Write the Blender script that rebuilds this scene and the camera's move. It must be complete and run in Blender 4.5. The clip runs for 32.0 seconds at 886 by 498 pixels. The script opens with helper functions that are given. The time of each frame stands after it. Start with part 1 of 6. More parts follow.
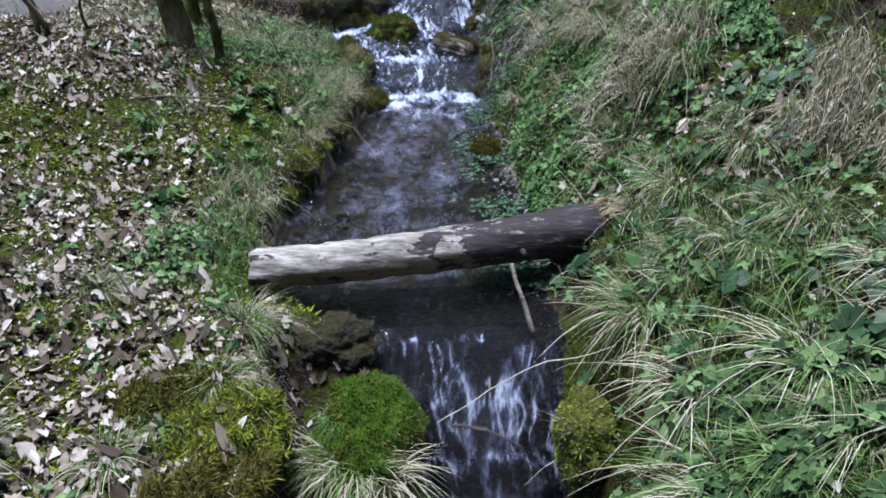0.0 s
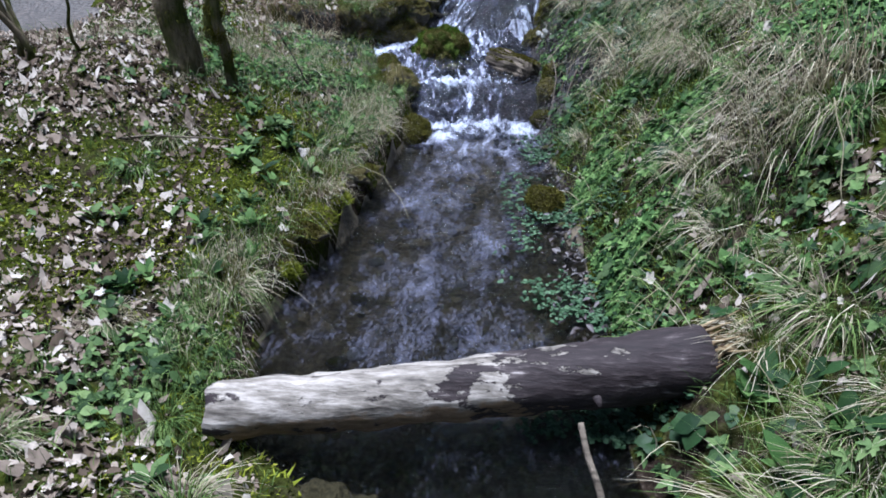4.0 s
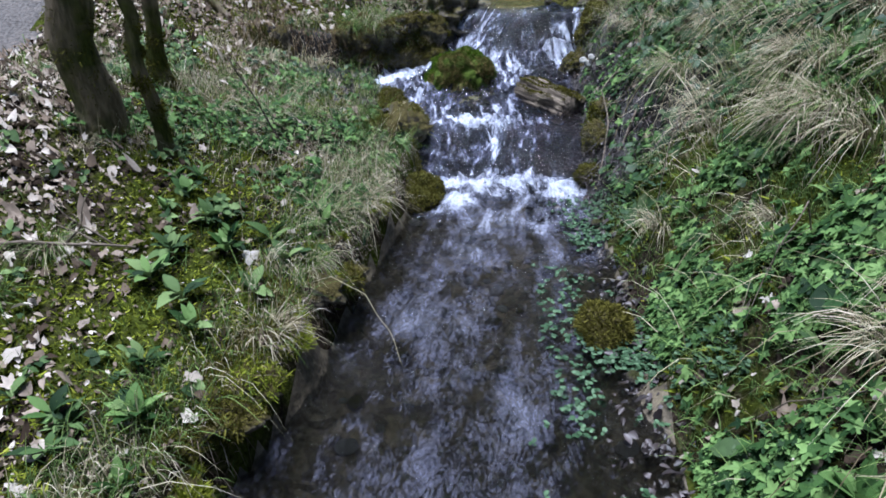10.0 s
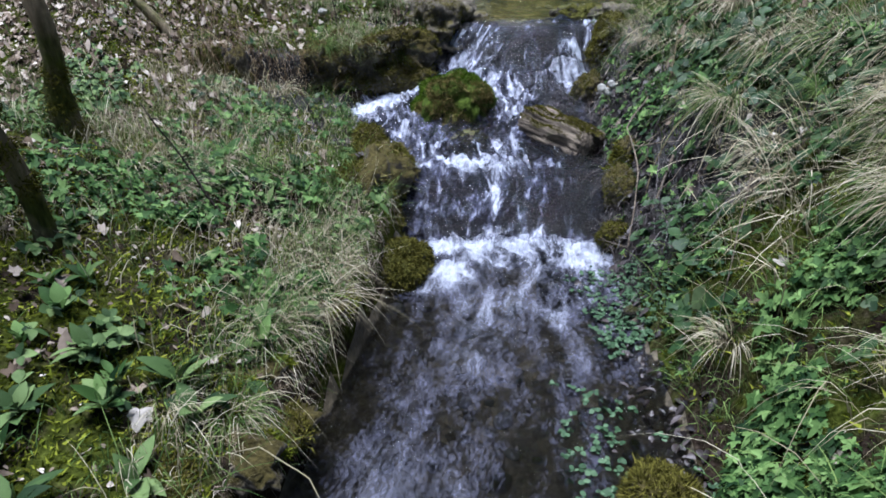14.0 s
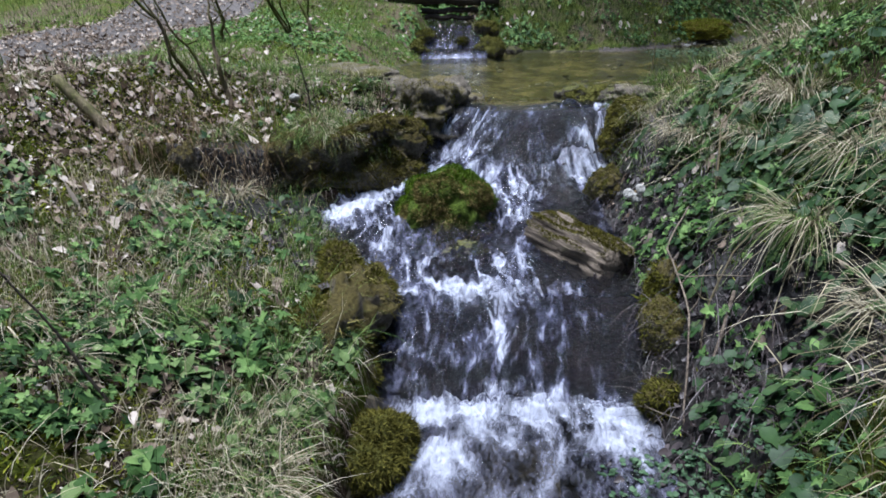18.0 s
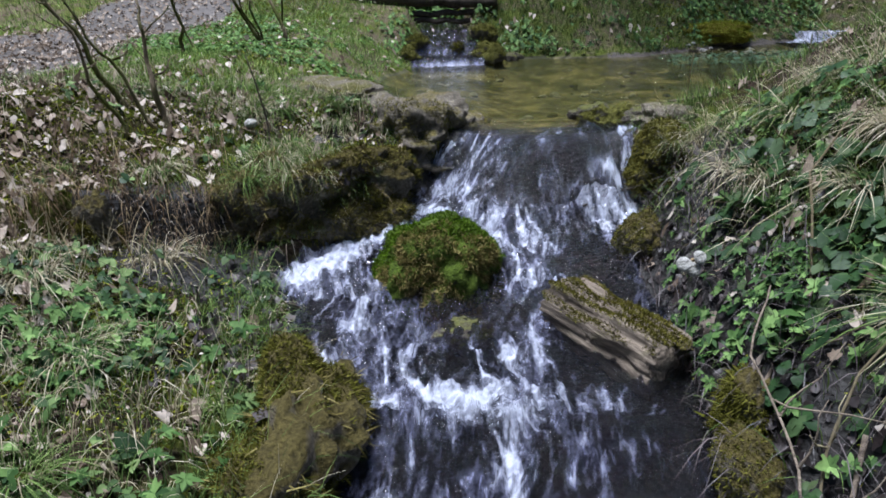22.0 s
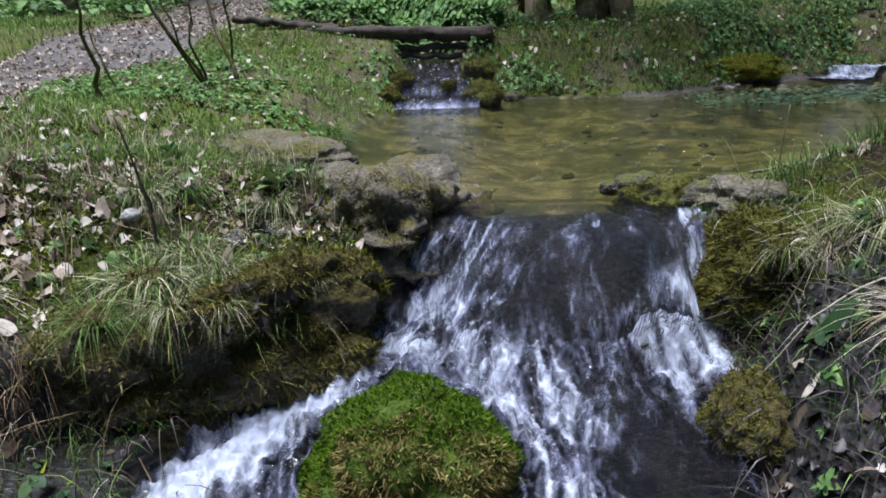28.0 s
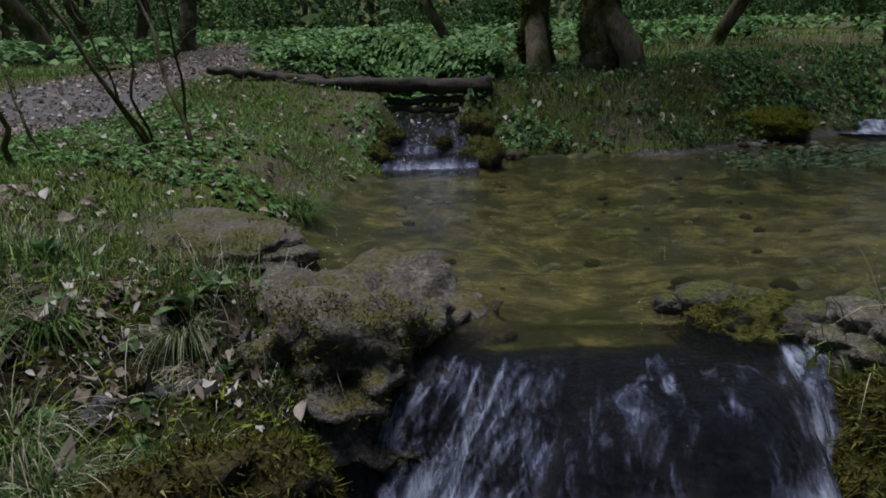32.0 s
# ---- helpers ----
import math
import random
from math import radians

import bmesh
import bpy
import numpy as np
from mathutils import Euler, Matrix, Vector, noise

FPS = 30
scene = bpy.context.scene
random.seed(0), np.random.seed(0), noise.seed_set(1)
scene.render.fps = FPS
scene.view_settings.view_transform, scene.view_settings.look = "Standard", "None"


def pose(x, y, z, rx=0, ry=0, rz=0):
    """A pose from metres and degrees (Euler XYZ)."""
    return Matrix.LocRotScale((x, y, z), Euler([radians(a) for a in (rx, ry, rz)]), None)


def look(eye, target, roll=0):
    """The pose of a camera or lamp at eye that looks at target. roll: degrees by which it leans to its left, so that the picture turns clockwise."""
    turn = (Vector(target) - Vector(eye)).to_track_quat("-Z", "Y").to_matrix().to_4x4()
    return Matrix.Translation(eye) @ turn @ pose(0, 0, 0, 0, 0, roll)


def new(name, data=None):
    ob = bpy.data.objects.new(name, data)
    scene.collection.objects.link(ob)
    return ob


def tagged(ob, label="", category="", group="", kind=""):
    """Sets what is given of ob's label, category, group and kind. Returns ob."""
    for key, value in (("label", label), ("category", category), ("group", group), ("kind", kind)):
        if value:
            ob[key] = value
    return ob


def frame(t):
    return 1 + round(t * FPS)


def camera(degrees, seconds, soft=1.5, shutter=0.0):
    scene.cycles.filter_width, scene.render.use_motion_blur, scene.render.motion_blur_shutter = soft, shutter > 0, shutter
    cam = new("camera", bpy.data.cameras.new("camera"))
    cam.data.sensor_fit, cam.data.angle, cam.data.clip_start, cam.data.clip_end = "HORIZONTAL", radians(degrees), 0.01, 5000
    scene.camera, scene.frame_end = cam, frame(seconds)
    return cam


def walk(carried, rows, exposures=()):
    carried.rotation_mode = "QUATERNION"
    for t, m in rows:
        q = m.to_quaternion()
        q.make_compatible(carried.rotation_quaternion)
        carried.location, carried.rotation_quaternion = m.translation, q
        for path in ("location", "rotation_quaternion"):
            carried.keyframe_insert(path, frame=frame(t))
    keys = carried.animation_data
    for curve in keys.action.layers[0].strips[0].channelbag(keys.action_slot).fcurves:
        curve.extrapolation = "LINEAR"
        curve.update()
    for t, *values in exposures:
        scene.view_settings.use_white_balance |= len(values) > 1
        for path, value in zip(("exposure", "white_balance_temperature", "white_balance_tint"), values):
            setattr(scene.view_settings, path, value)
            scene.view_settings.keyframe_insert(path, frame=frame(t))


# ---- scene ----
cam = camera(71.7, 32.0, soft=1.7)
METRES, EYE, TILT, LEAN, TURN = 6.5, 1.3, -28.0, 0.0, 0.0
ROWS = [
    (0.0, 0.0, 0.0, 0.0, 0.0, 0.0, 0.0),
    (0.5, 0.0007, 0.0152, 0.0081, 0.59, 0.01, -0.25),
    (1.0, 0.0017, 0.0307, 0.0161, 1.19, 0.04, -0.48),
    (1.5, 0.0023, 0.0461, 0.0242, 1.72, 0.06, -0.7),
    (2.0, 0.0026, 0.0616, 0.032, 2.24, 0.08, -0.92),
    (2.5, 0.0033, 0.0766, 0.0399, 2.83, 0.08, -1.16),
    (3.0, 0.0035, 0.0916, 0.0473, 3.46, 0.13, -1.44),
    (3.5, 0.0037, 0.1062, 0.055, 4.1, 0.12, -1.72),
    (5.5, 0.0026, 0.1639, 0.0854, 6.25, 0.05, -2.56),
    (6.0, 0.0016, 0.178, 0.0927, 6.58, 0.07, -2.69),
    (6.5, 0.0007, 0.1921, 0.1, 6.87, 0.08, -2.79),
    (7.0, -0.0, 0.2058, 0.1071, 7.16, 0.07, -2.86),
    (7.5, -0.001, 0.2194, 0.1142, 7.37, 0.08, -2.89),
    (8.0, -0.002, 0.2329, 0.1212, 7.54, 0.08, -2.94),
    (8.5, -0.0024, 0.2464, 0.1282, 7.6, 0.07, -2.91),
    (9.0, -0.0027, 0.2601, 0.1351, 7.5, 0.11, -2.75),
    (9.5, -0.0043, 0.2733, 0.142, 7.24, 0.1, -2.6),
    (10.0, -0.0057, 0.2874, 0.1488, 6.99, 0.14, -2.38),
    (10.5, -0.0079, 0.3021, 0.1565, 6.91, 0.15, -2.3),
    (11.0, -0.0101, 0.3167, 0.1645, 6.89, 0.17, -2.23),
    (11.5, -0.0114, 0.3309, 0.1725, 6.88, 0.18, -2.16),
    (12.0, -0.0122, 0.3451, 0.18, 6.86, 0.21, -2.08),
    (12.5, -0.0133, 0.359, 0.1871, 6.8, 0.18, -1.98),
    (13.0, -0.0141, 0.3732, 0.1939, 6.8, 0.24, -1.9),
    (13.5, -0.0147, 0.3873, 0.2009, 6.79, 0.25, -1.82),
    (15.5, -0.0196, 0.4409, 0.2295, 6.66, 1.28, -1.57),
    (16.0, -0.021, 0.454, 0.237, 6.58, 2.37, -1.5),
    (16.5, -0.0221, 0.4673, 0.2447, 6.53, 3.4, -1.46),
    (17.0, -0.0228, 0.4806, 0.2524, 6.55, 4.46, -1.38),
    (17.5, -0.0238, 0.4938, 0.2603, 6.53, 5.45, -1.33),
    (18.0, -0.0251, 0.5072, 0.2678, 6.5, 5.92, -1.27),
    (18.5, -0.0262, 0.5207, 0.2752, 6.47, 5.94, -1.21),
    (19.0, -0.027, 0.5341, 0.2826, 6.48, 5.96, -1.15),
    (19.5, -0.0281, 0.5474, 0.2901, 6.43, 5.96, -1.08),
    (20.0, -0.0291, 0.5607, 0.2972, 6.42, 5.99, -1.0),
    (20.5, -0.03, 0.5741, 0.3044, 6.37, 6.01, -0.96),
    (21.0, -0.0315, 0.5871, 0.3115, 6.33, 6.02, -0.89),
    (21.5, -0.0328, 0.6003, 0.3182, 6.29, 6.05, -0.86),
    (22.0, -0.0344, 0.6133, 0.3253, 6.27, 6.04, -0.81),
    (22.5, -0.036, 0.6265, 0.3317, 6.25, 6.07, -0.76),
    (23.0, -0.0376, 0.6389, 0.3379, 6.22, 6.08, -0.69),
    (23.5, -0.0389, 0.6521, 0.345, 6.17, 6.11, -0.65),
    (24.0, -0.0394, 0.6656, 0.3522, 6.16, 6.2, -0.58),
    (24.5, -0.0399, 0.6787, 0.3593, 6.12, 6.36, -0.56),
    (25.0, -0.0408, 0.6919, 0.3661, 6.05, 6.53, -0.47),
    (25.5, -0.0411, 0.7052, 0.3728, 6.02, 6.72, -0.44),
    (27.5, -0.044, 0.757, 0.4008, 5.89, 8.24, -0.33),
    (28.0, -0.0449, 0.77, 0.4077, 5.85, 8.77, -0.31),
    (28.5, -0.0457, 0.7831, 0.4149, 5.8, 9.31, -0.29),
    (29.0, -0.0465, 0.7962, 0.4225, 5.78, 9.82, -0.25),
    (29.5, -0.0474, 0.8096, 0.4302, 5.74, 10.35, -0.23),
    (30.0, -0.0487, 0.8232, 0.4383, 5.7, 10.89, -0.24),
    (30.5, -0.0503, 0.8373, 0.4462, 5.67, 11.43, -0.21),
    (31.0, -0.0513, 0.8517, 0.4539, 5.66, 11.98, -0.19),
    (31.5, -0.052, 0.8658, 0.4618, 5.6, 12.52, -0.19),
    (32.0, -0.0524, 0.8801, 0.4697, 5.57, 13.06, -0.19),
]
GAIN, TINT = 1.56, 13
EXPOSURES = [(t, GAIN + e, kelvin, TINT) for t, e, kelvin in ((0.0, -0.06, 5050), (10.0, 0.04, 5150), (18.0, -0.06, 5350), (28.0, -0.04, 5420), (31.2, 0.0, 5420), (31.6, -0.3, 5420), (32.0, -1.3, 5420))]
walk(cam, [(t, pose(0, 0, EYE, TILT, LEAN, TURN) @ pose(METRES * x, METRES * y, METRES * z, 90 + pitch, roll, yaw)) for t, x, y, z, yaw, pitch, roll in ROWS], EXPOSURES)

# ---- sky and sun: soft evening light under an open spring wood ----
world = bpy.data.worlds.new("sky")
scene.world = world
world.use_nodes = True
wt = world.node_tree
sky = wt.nodes.new("ShaderNodeTexSky")
sky.sky_type, sky.sun_disc = "NISHITA", False
SUN_UP, SUN_ROT = radians(80), radians(300)
sky.sun_elevation, sky.sun_rotation = SUN_UP, SUN_ROT
sky.air_density, sky.dust_density = 1.0, 2.5
wt.nodes["Background"].inputs[1].default_value = 0.027
wt.links.new(sky.outputs[0], wt.nodes["Background"].inputs[0])
sun = new("sun", bpy.data.lights.new("sun", "SUN"))
sun.data.energy, sun.data.angle, sun.data.color = 3.85, radians(30), (1.0, 0.95, 0.88)
sun.matrix_world = look((-1.8, 5.0, 12), (0, 4, 0))

# ---- materials ----
def material(name, rough=0.8, spec=0.3):
    m = bpy.data.materials.new(name)
    m.use_nodes = True
    b = m.node_tree.nodes["Principled BSDF"]
    b.inputs["Roughness"].default_value = rough
    b.inputs["Specular IOR Level"].default_value = spec
    return m, m.node_tree, b


def node(nt, kind, **values):
    n = nt.nodes.new(kind)
    for key, value in values.items():
        n.inputs[key].default_value = value
    return n


def coords(nt, scale=(1, 1, 1), turn=(0, 0, 0)):
    c = nt.nodes.new("ShaderNodeTexCoord")
    m = nt.nodes.new("ShaderNodeMapping")
    m.inputs["Scale"].default_value = scale
    m.inputs["Rotation"].default_value = turn
    nt.links.new(c.outputs["Object"], m.inputs[0])
    return m.outputs[0]


def noise_tex(nt, vec, scale, detail=5.0, rough=0.6, distort=0.0):
    n = node(nt, "ShaderNodeTexNoise", Scale=scale, Detail=detail, Roughness=rough, Distortion=distort)
    nt.links.new(vec, n.inputs["Vector"])
    return n.outputs["Fac"]


def ramp(nt, fac, stops):
    r = nt.nodes.new("ShaderNodeValToRGB")
    els = r.color_ramp.elements
    while len(els) < len(stops):
        els.new(0.5)
    for e, (p, c) in zip(els, stops):
        e.position, e.color = p, (*c, 1) if len(c) == 3 else c
    nt.links.new(fac, r.inputs[0])
    return r.outputs[0]


def mix(nt, fac, a, b, mode="MIX"):
    m = nt.nodes.new("ShaderNodeMix")
    m.data_type, m.blend_type = "RGBA", mode
    if isinstance(fac, float):
        m.inputs[0].default_value = fac
    else:
        nt.links.new(fac, m.inputs[0])
    for k, v in ((6, a), (7, b)):
        if isinstance(v, tuple):
            m.inputs[k].default_value = (*v, 1)
        else:
            nt.links.new(v, m.inputs[k])
    return m.outputs[2]


def bump(nt, b, height, strength, distance):
    n = node(nt, "ShaderNodeBump", Strength=strength, Distance=distance)
    nt.links.new(height, n.inputs["Height"])
    nt.links.new(n.outputs[0], b.inputs["Normal"])
    return n


def math_node(nt, op, a, b=0.5):
    m = nt.nodes.new("ShaderNodeMath")
    m.operation = op
    for k, v in enumerate((a, b)):
        if isinstance(v, (int, float)):
            m.inputs[k].default_value = v
        else:
            nt.links.new(v, m.inputs[k])
    return m.outputs[0]


def soil_material():
    m, nt, b = material("soil", 1.0, 0.0)
    v = coords(nt)
    big, mid, fine = noise_tex(nt, v, 1.7), noise_tex(nt, v, 9.0), noise_tex(nt, v, 60.0, 8)
    earth = ramp(nt, fine, [(0.3, (0.006, 0.005, 0.004)), (0.55, (0.026, 0.019, 0.014)), (0.8, (0.08, 0.064, 0.05))])
    moss = ramp(nt, fine, [(0.3, (0.010, 0.013, 0.002)), (0.6, (0.045, 0.055, 0.009)), (0.8, (0.11, 0.125, 0.022))])
    cover = ramp(nt, mix(nt, 0.5, big, mid), [(0.44, (0, 0, 0)), (0.56, (1, 1, 1))])
    nt.links.new(mix(nt, cover, earth, moss), b.inputs["Base Color"])
    bump(nt, b, mix(nt, 0.5, mid, fine), 0.9, 0.03)
    return m


def bed_material(name, dark, light, scale=26.0):
    """Pebbly, silty stream bed."""
    m, nt, b = material(name, 0.6, 0.3)
    v = coords(nt)
    vor = node(nt, "ShaderNodeTexVoronoi", Scale=scale)
    nt.links.new(v, vor.inputs["Vector"])
    patch, fine = noise_tex(nt, v, 3.5, 4), noise_tex(nt, v, 45.0, 7)
    stone = ramp(nt, vor.outputs["Color"], [(0.1, dark), (0.6, light), (0.95, tuple(min(1, c * 1.5) for c in light))])
    silt = ramp(nt, fine, [(0.3, dark), (0.75, light)])
    col = mix(nt, ramp(nt, patch, [(0.4, (0, 0, 0)), (0.62, (1, 1, 1))]), silt, stone)
    nt.links.new(mix(nt, 0.5, col, ramp(nt, noise_tex(nt, v, 1.6), [(0.35, (0.3, 0.3, 0.2)), (0.65, (1, 1, 1))]), "MULTIPLY"), b.inputs["Base Color"])
    bump(nt, b, mix(nt, 0.5, vor.outputs["Distance"], fine), 0.8, 0.02)
    return m


def rock_material(name, moss_low, moss_high, wet=0.55, cover=0.5, pale=1.0):
    """Tufa-like grey-brown rock, mossy where it faces up."""
    m, nt, b = material(name, wet, 0.12)
    v = coords(nt)
    fine, mid, big = noise_tex(nt, v, 70.0, 8), noise_tex(nt, v, 14.0, 6), noise_tex(nt, v, 4.0, 4)
    stone = ramp(nt, mix(nt, 0.5, mid, fine), [(p, tuple(pale * c for c in col)) for p, col in ((0.3, (0.02, 0.017, 0.013)), (0.5, (0.06, 0.052, 0.04)), (0.7, (0.15, 0.135, 0.108)))])
    moss = ramp(nt, fine, [(0.3, moss_low), (0.7, moss_high)])
    geo = nt.nodes.new("ShaderNodeNewGeometry")
    sep = nt.nodes.new("ShaderNodeSeparateXYZ")
    nt.links.new(geo.outputs["Normal"], sep.inputs[0])
    up = math_node(nt, "MULTIPLY_ADD", sep.outputs[2], 0.35)
    up.node.inputs[2].default_value = 0.0
    fac = math_node(nt, "ADD", up, mix(nt, 0.5, big, mid))
    fac = ramp(nt, fac, [(cover + 0.06, (0, 0, 0)), (cover + 0.2, (1, 1, 1))])
    nt.links.new(mix(nt, fac, stone, moss), b.inputs["Base Color"])
    nt.links.new(ramp(nt, fac, [(0.0, (wet,) * 3), (1.0, (0.95,) * 3)]), b.inputs["Roughness"])
    bump(nt, b, mix(nt, 0.6, mid, fine), 1.0, 0.03)
    return m


def leaf_material(name, stops, rough=0.7, spec=0.0, through_light=0.1):
    """Leaves and blades: colour varies from piece to piece."""
    m, nt, b = material(name, rough, spec)
    geo = nt.nodes.new("ShaderNodeNewGeometry")
    info = nt.nodes.new("ShaderNodeObjectInfo")
    r = math_node(nt, "FRACT", math_node(nt, "ADD", geo.outputs["Random Per Island"], info.outputs["Random"]))
    v = coords(nt)
    fine = noise_tex(nt, v, 55.0, 4)
    col = ramp(nt, r, stops)
    col = mix(nt, 0.55, col, ramp(nt, fine, [(0.3, (0.45, 0.45, 0.45)), (0.7, (1, 1, 1))]), "MULTIPLY")
    nt.links.new(col, b.inputs["Base Color"])
    t = nt.nodes.new("ShaderNodeBsdfTranslucent")
    nt.links.new(col, t.inputs[0])
    s = nt.nodes.new("ShaderNodeMixShader")
    s.inputs[0].default_value = through_light
    nt.links.new(b.outputs[0], s.inputs[1])
    nt.links.new(t.outputs[0], s.inputs[2])
    nt.links.new(s.outputs[0], nt.nodes["Material Output"].inputs[0])
    bump(nt, b, fine, 0.3, 0.004)
    return m


def bark_material(name, low, high, moss=0.5, stretch=(1, 1, 0.25), lichen=None):
    m, nt, b = material(name, 0.9, 0.15)
    v = coords(nt, stretch)
    fine, mid, big = noise_tex(nt, v, 60.0, 8), noise_tex(nt, v, 16.0, 5), noise_tex(nt, coords(nt), 3.5, 4)
    col = ramp(nt, mix(nt, 0.5, fine, mid), [(0.3, low), (0.7, high)])
    green = ramp(nt, fine, [(0.3, (0.02, 0.025, 0.005)), (0.7, (0.09, 0.1, 0.02))])
    nt.links.new(mix(nt, ramp(nt, big, [(1 - moss - 0.08, (0, 0, 0)), (1 - moss + 0.08, (1, 1, 1))]), col, green), b.inputs["Base Color"])
    bump(nt, b, mix(nt, 0.5, fine, mid), 1.0, 0.02)
    return m


def water_material(name, foam_low, foam_high, tint, flow=(26, 5, 5), rough=0.04, wave=0.5, wave_scale=1.0, distort=0.4, tone=(0.50, 0.55, 0.69), calm=None, milk_sheen=0.28, skin=1.45, dull=None):
    """Clear running water: see-through with a glossy skin, and air-whitened streaks along its flow.
    foam_low and foam_high set how much of it is white; the paler share between is cloudiness plus sky reflection put
    into colour."""
    m = bpy.data.materials.new(name)
    m.use_nodes = True
    nt = m.node_tree
    nt.nodes.remove(nt.nodes["Principled BSDF"])
    v = coords(nt, flow)
    streak, coarse = noise_tex(nt, v, 1.0, 8, 0.74, distort), noise_tex(nt, v, 0.35, 3, 0.5, 0.3)
    bmp = node(nt, "ShaderNodeBump", Strength=wave, Distance=0.02 * wave_scale)
    nt.links.new(mix(nt, 0.4, streak, coarse), bmp.inputs["Height"])
    clear = nt.nodes.new("ShaderNodeBsdfTransparent")
    clear.inputs[0].default_value = (*tint, 1)
    gloss = nt.nodes.new("ShaderNodeBsdfGlossy")
    gloss.inputs["Roughness"].default_value = rough
    fres = node(nt, "ShaderNodeFresnel", IOR=skin)
    for n in (gloss, fres):
        nt.links.new(bmp.outputs[0], n.inputs["Normal"])
    body = nt.nodes.new("ShaderNodeMixShader")
    nt.links.new(fres.outputs[0], body.inputs[0])
    nt.links.new(clear.outputs[0], body.inputs[1])
    nt.links.new(gloss.outputs[0], body.inputs[2])
    white = nt.nodes.new("ShaderNodeBsdfPrincipled")
    white.inputs["Base Color"].default_value = (*tone, 1)
    white.inputs["Roughness"].default_value = 0.35
    nt.links.new(bmp.outputs[0], white.inputs["Normal"])
    att = nt.nodes.new("ShaderNodeAttribute")
    att.attribute_name = "foam"
    if dull:
        thick = math_node(nt, "ADD", att.outputs["Fac"], 0.5)
        nt.links.new(ramp(nt, thick, [(0.50, dull), (0.68, tone)]), white.inputs["Base Color"])
    if calm:
        still = math_node(nt, "ADD", att.outputs["Fac"], 0.5)
        nt.links.new(ramp(nt, still, [(0.2, calm), (0.38, tint)]), clear.inputs[0])
    amount = math_node(nt, "ADD", mix(nt, 0.35, streak, coarse), att.outputs["Fac"])
    fac = ramp(nt, amount, [(foam_low, (0, 0, 0)), (foam_low + 0.45 * (foam_high - foam_low), (milk_sheen,) * 3), (foam_high, (1, 1, 1))])
    out = nt.nodes.new("ShaderNodeMixShader")
    nt.links.new(fac, out.inputs[0])
    nt.links.new(body.outputs[0], out.inputs[1])
    nt.links.new(white.outputs[0], out.inputs[2])
    nt.links.new(out.outputs[0], nt.nodes["Material Output"].inputs[0])
    return m


def silt_material():
    """Pale olive pool silt, mottled with dark weed and small debris."""
    m, nt, b = material("pool_silt", 0.8, 0.2)
    v = coords(nt)
    big, mid, fine = noise_tex(nt, v, 1.1, 5, 0.6, 0.6), noise_tex(nt, v, 5.0, 6, 0.7, 0.5), noise_tex(nt, v, 38.0, 6, 0.7)
    silt = ramp(nt, mix(nt, 0.5, mid, fine), [(0.32, (0.024, 0.022, 0.009)), (0.5, (0.068, 0.06, 0.028)), (0.68, (0.21, 0.185, 0.10))])
    weed = ramp(nt, fine, [(0.3, (0.008, 0.009, 0.003)), (0.7, (0.034, 0.036, 0.010))])
    nt.links.new(mix(nt, ramp(nt, mix(nt, 0.55, big, mid), [(0.46, (1, 1, 1)), (0.56, (0, 0, 0))]), silt, weed), b.inputs["Base Color"])
    bump(nt, b, mix(nt, 0.5, mid, fine), 0.7, 0.02)
    return m


def turf_material():
    """Mossy turf between the grass blades."""
    m, nt, b = material("turf", 1.0, 0.0)
    v = coords(nt)
    big, mid, fine = noise_tex(nt, v, 0.9), noise_tex(nt, v, 6.0), noise_tex(nt, v, 70.0, 8)
    green = ramp(nt, fine, [(0.3, (0.018, 0.026, 0.005)), (0.7, (0.11, 0.13, 0.03))])
    brown = ramp(nt, fine, [(0.3, (0.025, 0.02, 0.012)), (0.7, (0.15, 0.125, 0.085))])
    nt.links.new(mix(nt, ramp(nt, mix(nt, 0.5, big, mid), [(0.44, (0, 0, 0)), (0.56, (1, 1, 1))]), brown, green), b.inputs["Base Color"])
    bump(nt, b, mix(nt, 0.5, mid, fine), 0.9, 0.03)
    return m


SOIL = soil_material()
TURF = turf_material()
BED = bed_material("stream_bed", (0.014, 0.011, 0.007), (0.150, 0.122, 0.080), 20.0)
# Darker than wet tufa alone: the bank hollows' shade is put into it.
DARK_BED = bed_material("wet_tufa_and_shade", (0.002, 0.0018, 0.0015), (0.013, 0.011, 0.009), 40.0)
POOL_BED = silt_material()
ROCK = rock_material("mossy_rock", (0.022, 0.023, 0.005), (0.095, 0.092, 0.017), 0.6, 0.42)
GREEN_ROCK = rock_material("green_moss_rock", (0.010, 0.019, 0.002), (0.065, 0.10, 0.008), 0.9, 0.16)
BARE_ROCK = rock_material("bare_rock", (0.04, 0.045, 0.012), (0.10, 0.10, 0.03), 0.7, 0.62)
# The dull tones paint violet sky reflection into the thinly whitened water.
WATER = water_material("running_water", 0.46, 0.78, (0.80, 0.80, 0.74), (36, 16, 16), 0.05, 1.0, 2.6, distort=2.2, tone=(0.60, 0.63, 0.75), milk_sheen=0.40, dull=(0.26, 0.262, 0.36))
RAPID = water_material("rapid_water", 0.47, 0.78, (0.52, 0.50, 0.56), (30, 15, 15), 0.10, 1.0, 2.4, distort=1.6, tone=(0.60, 0.63, 0.75), calm=(0.74, 0.76, 0.72), milk_sheen=0.32, skin=1.55, dull=(0.31, 0.32, 0.48))
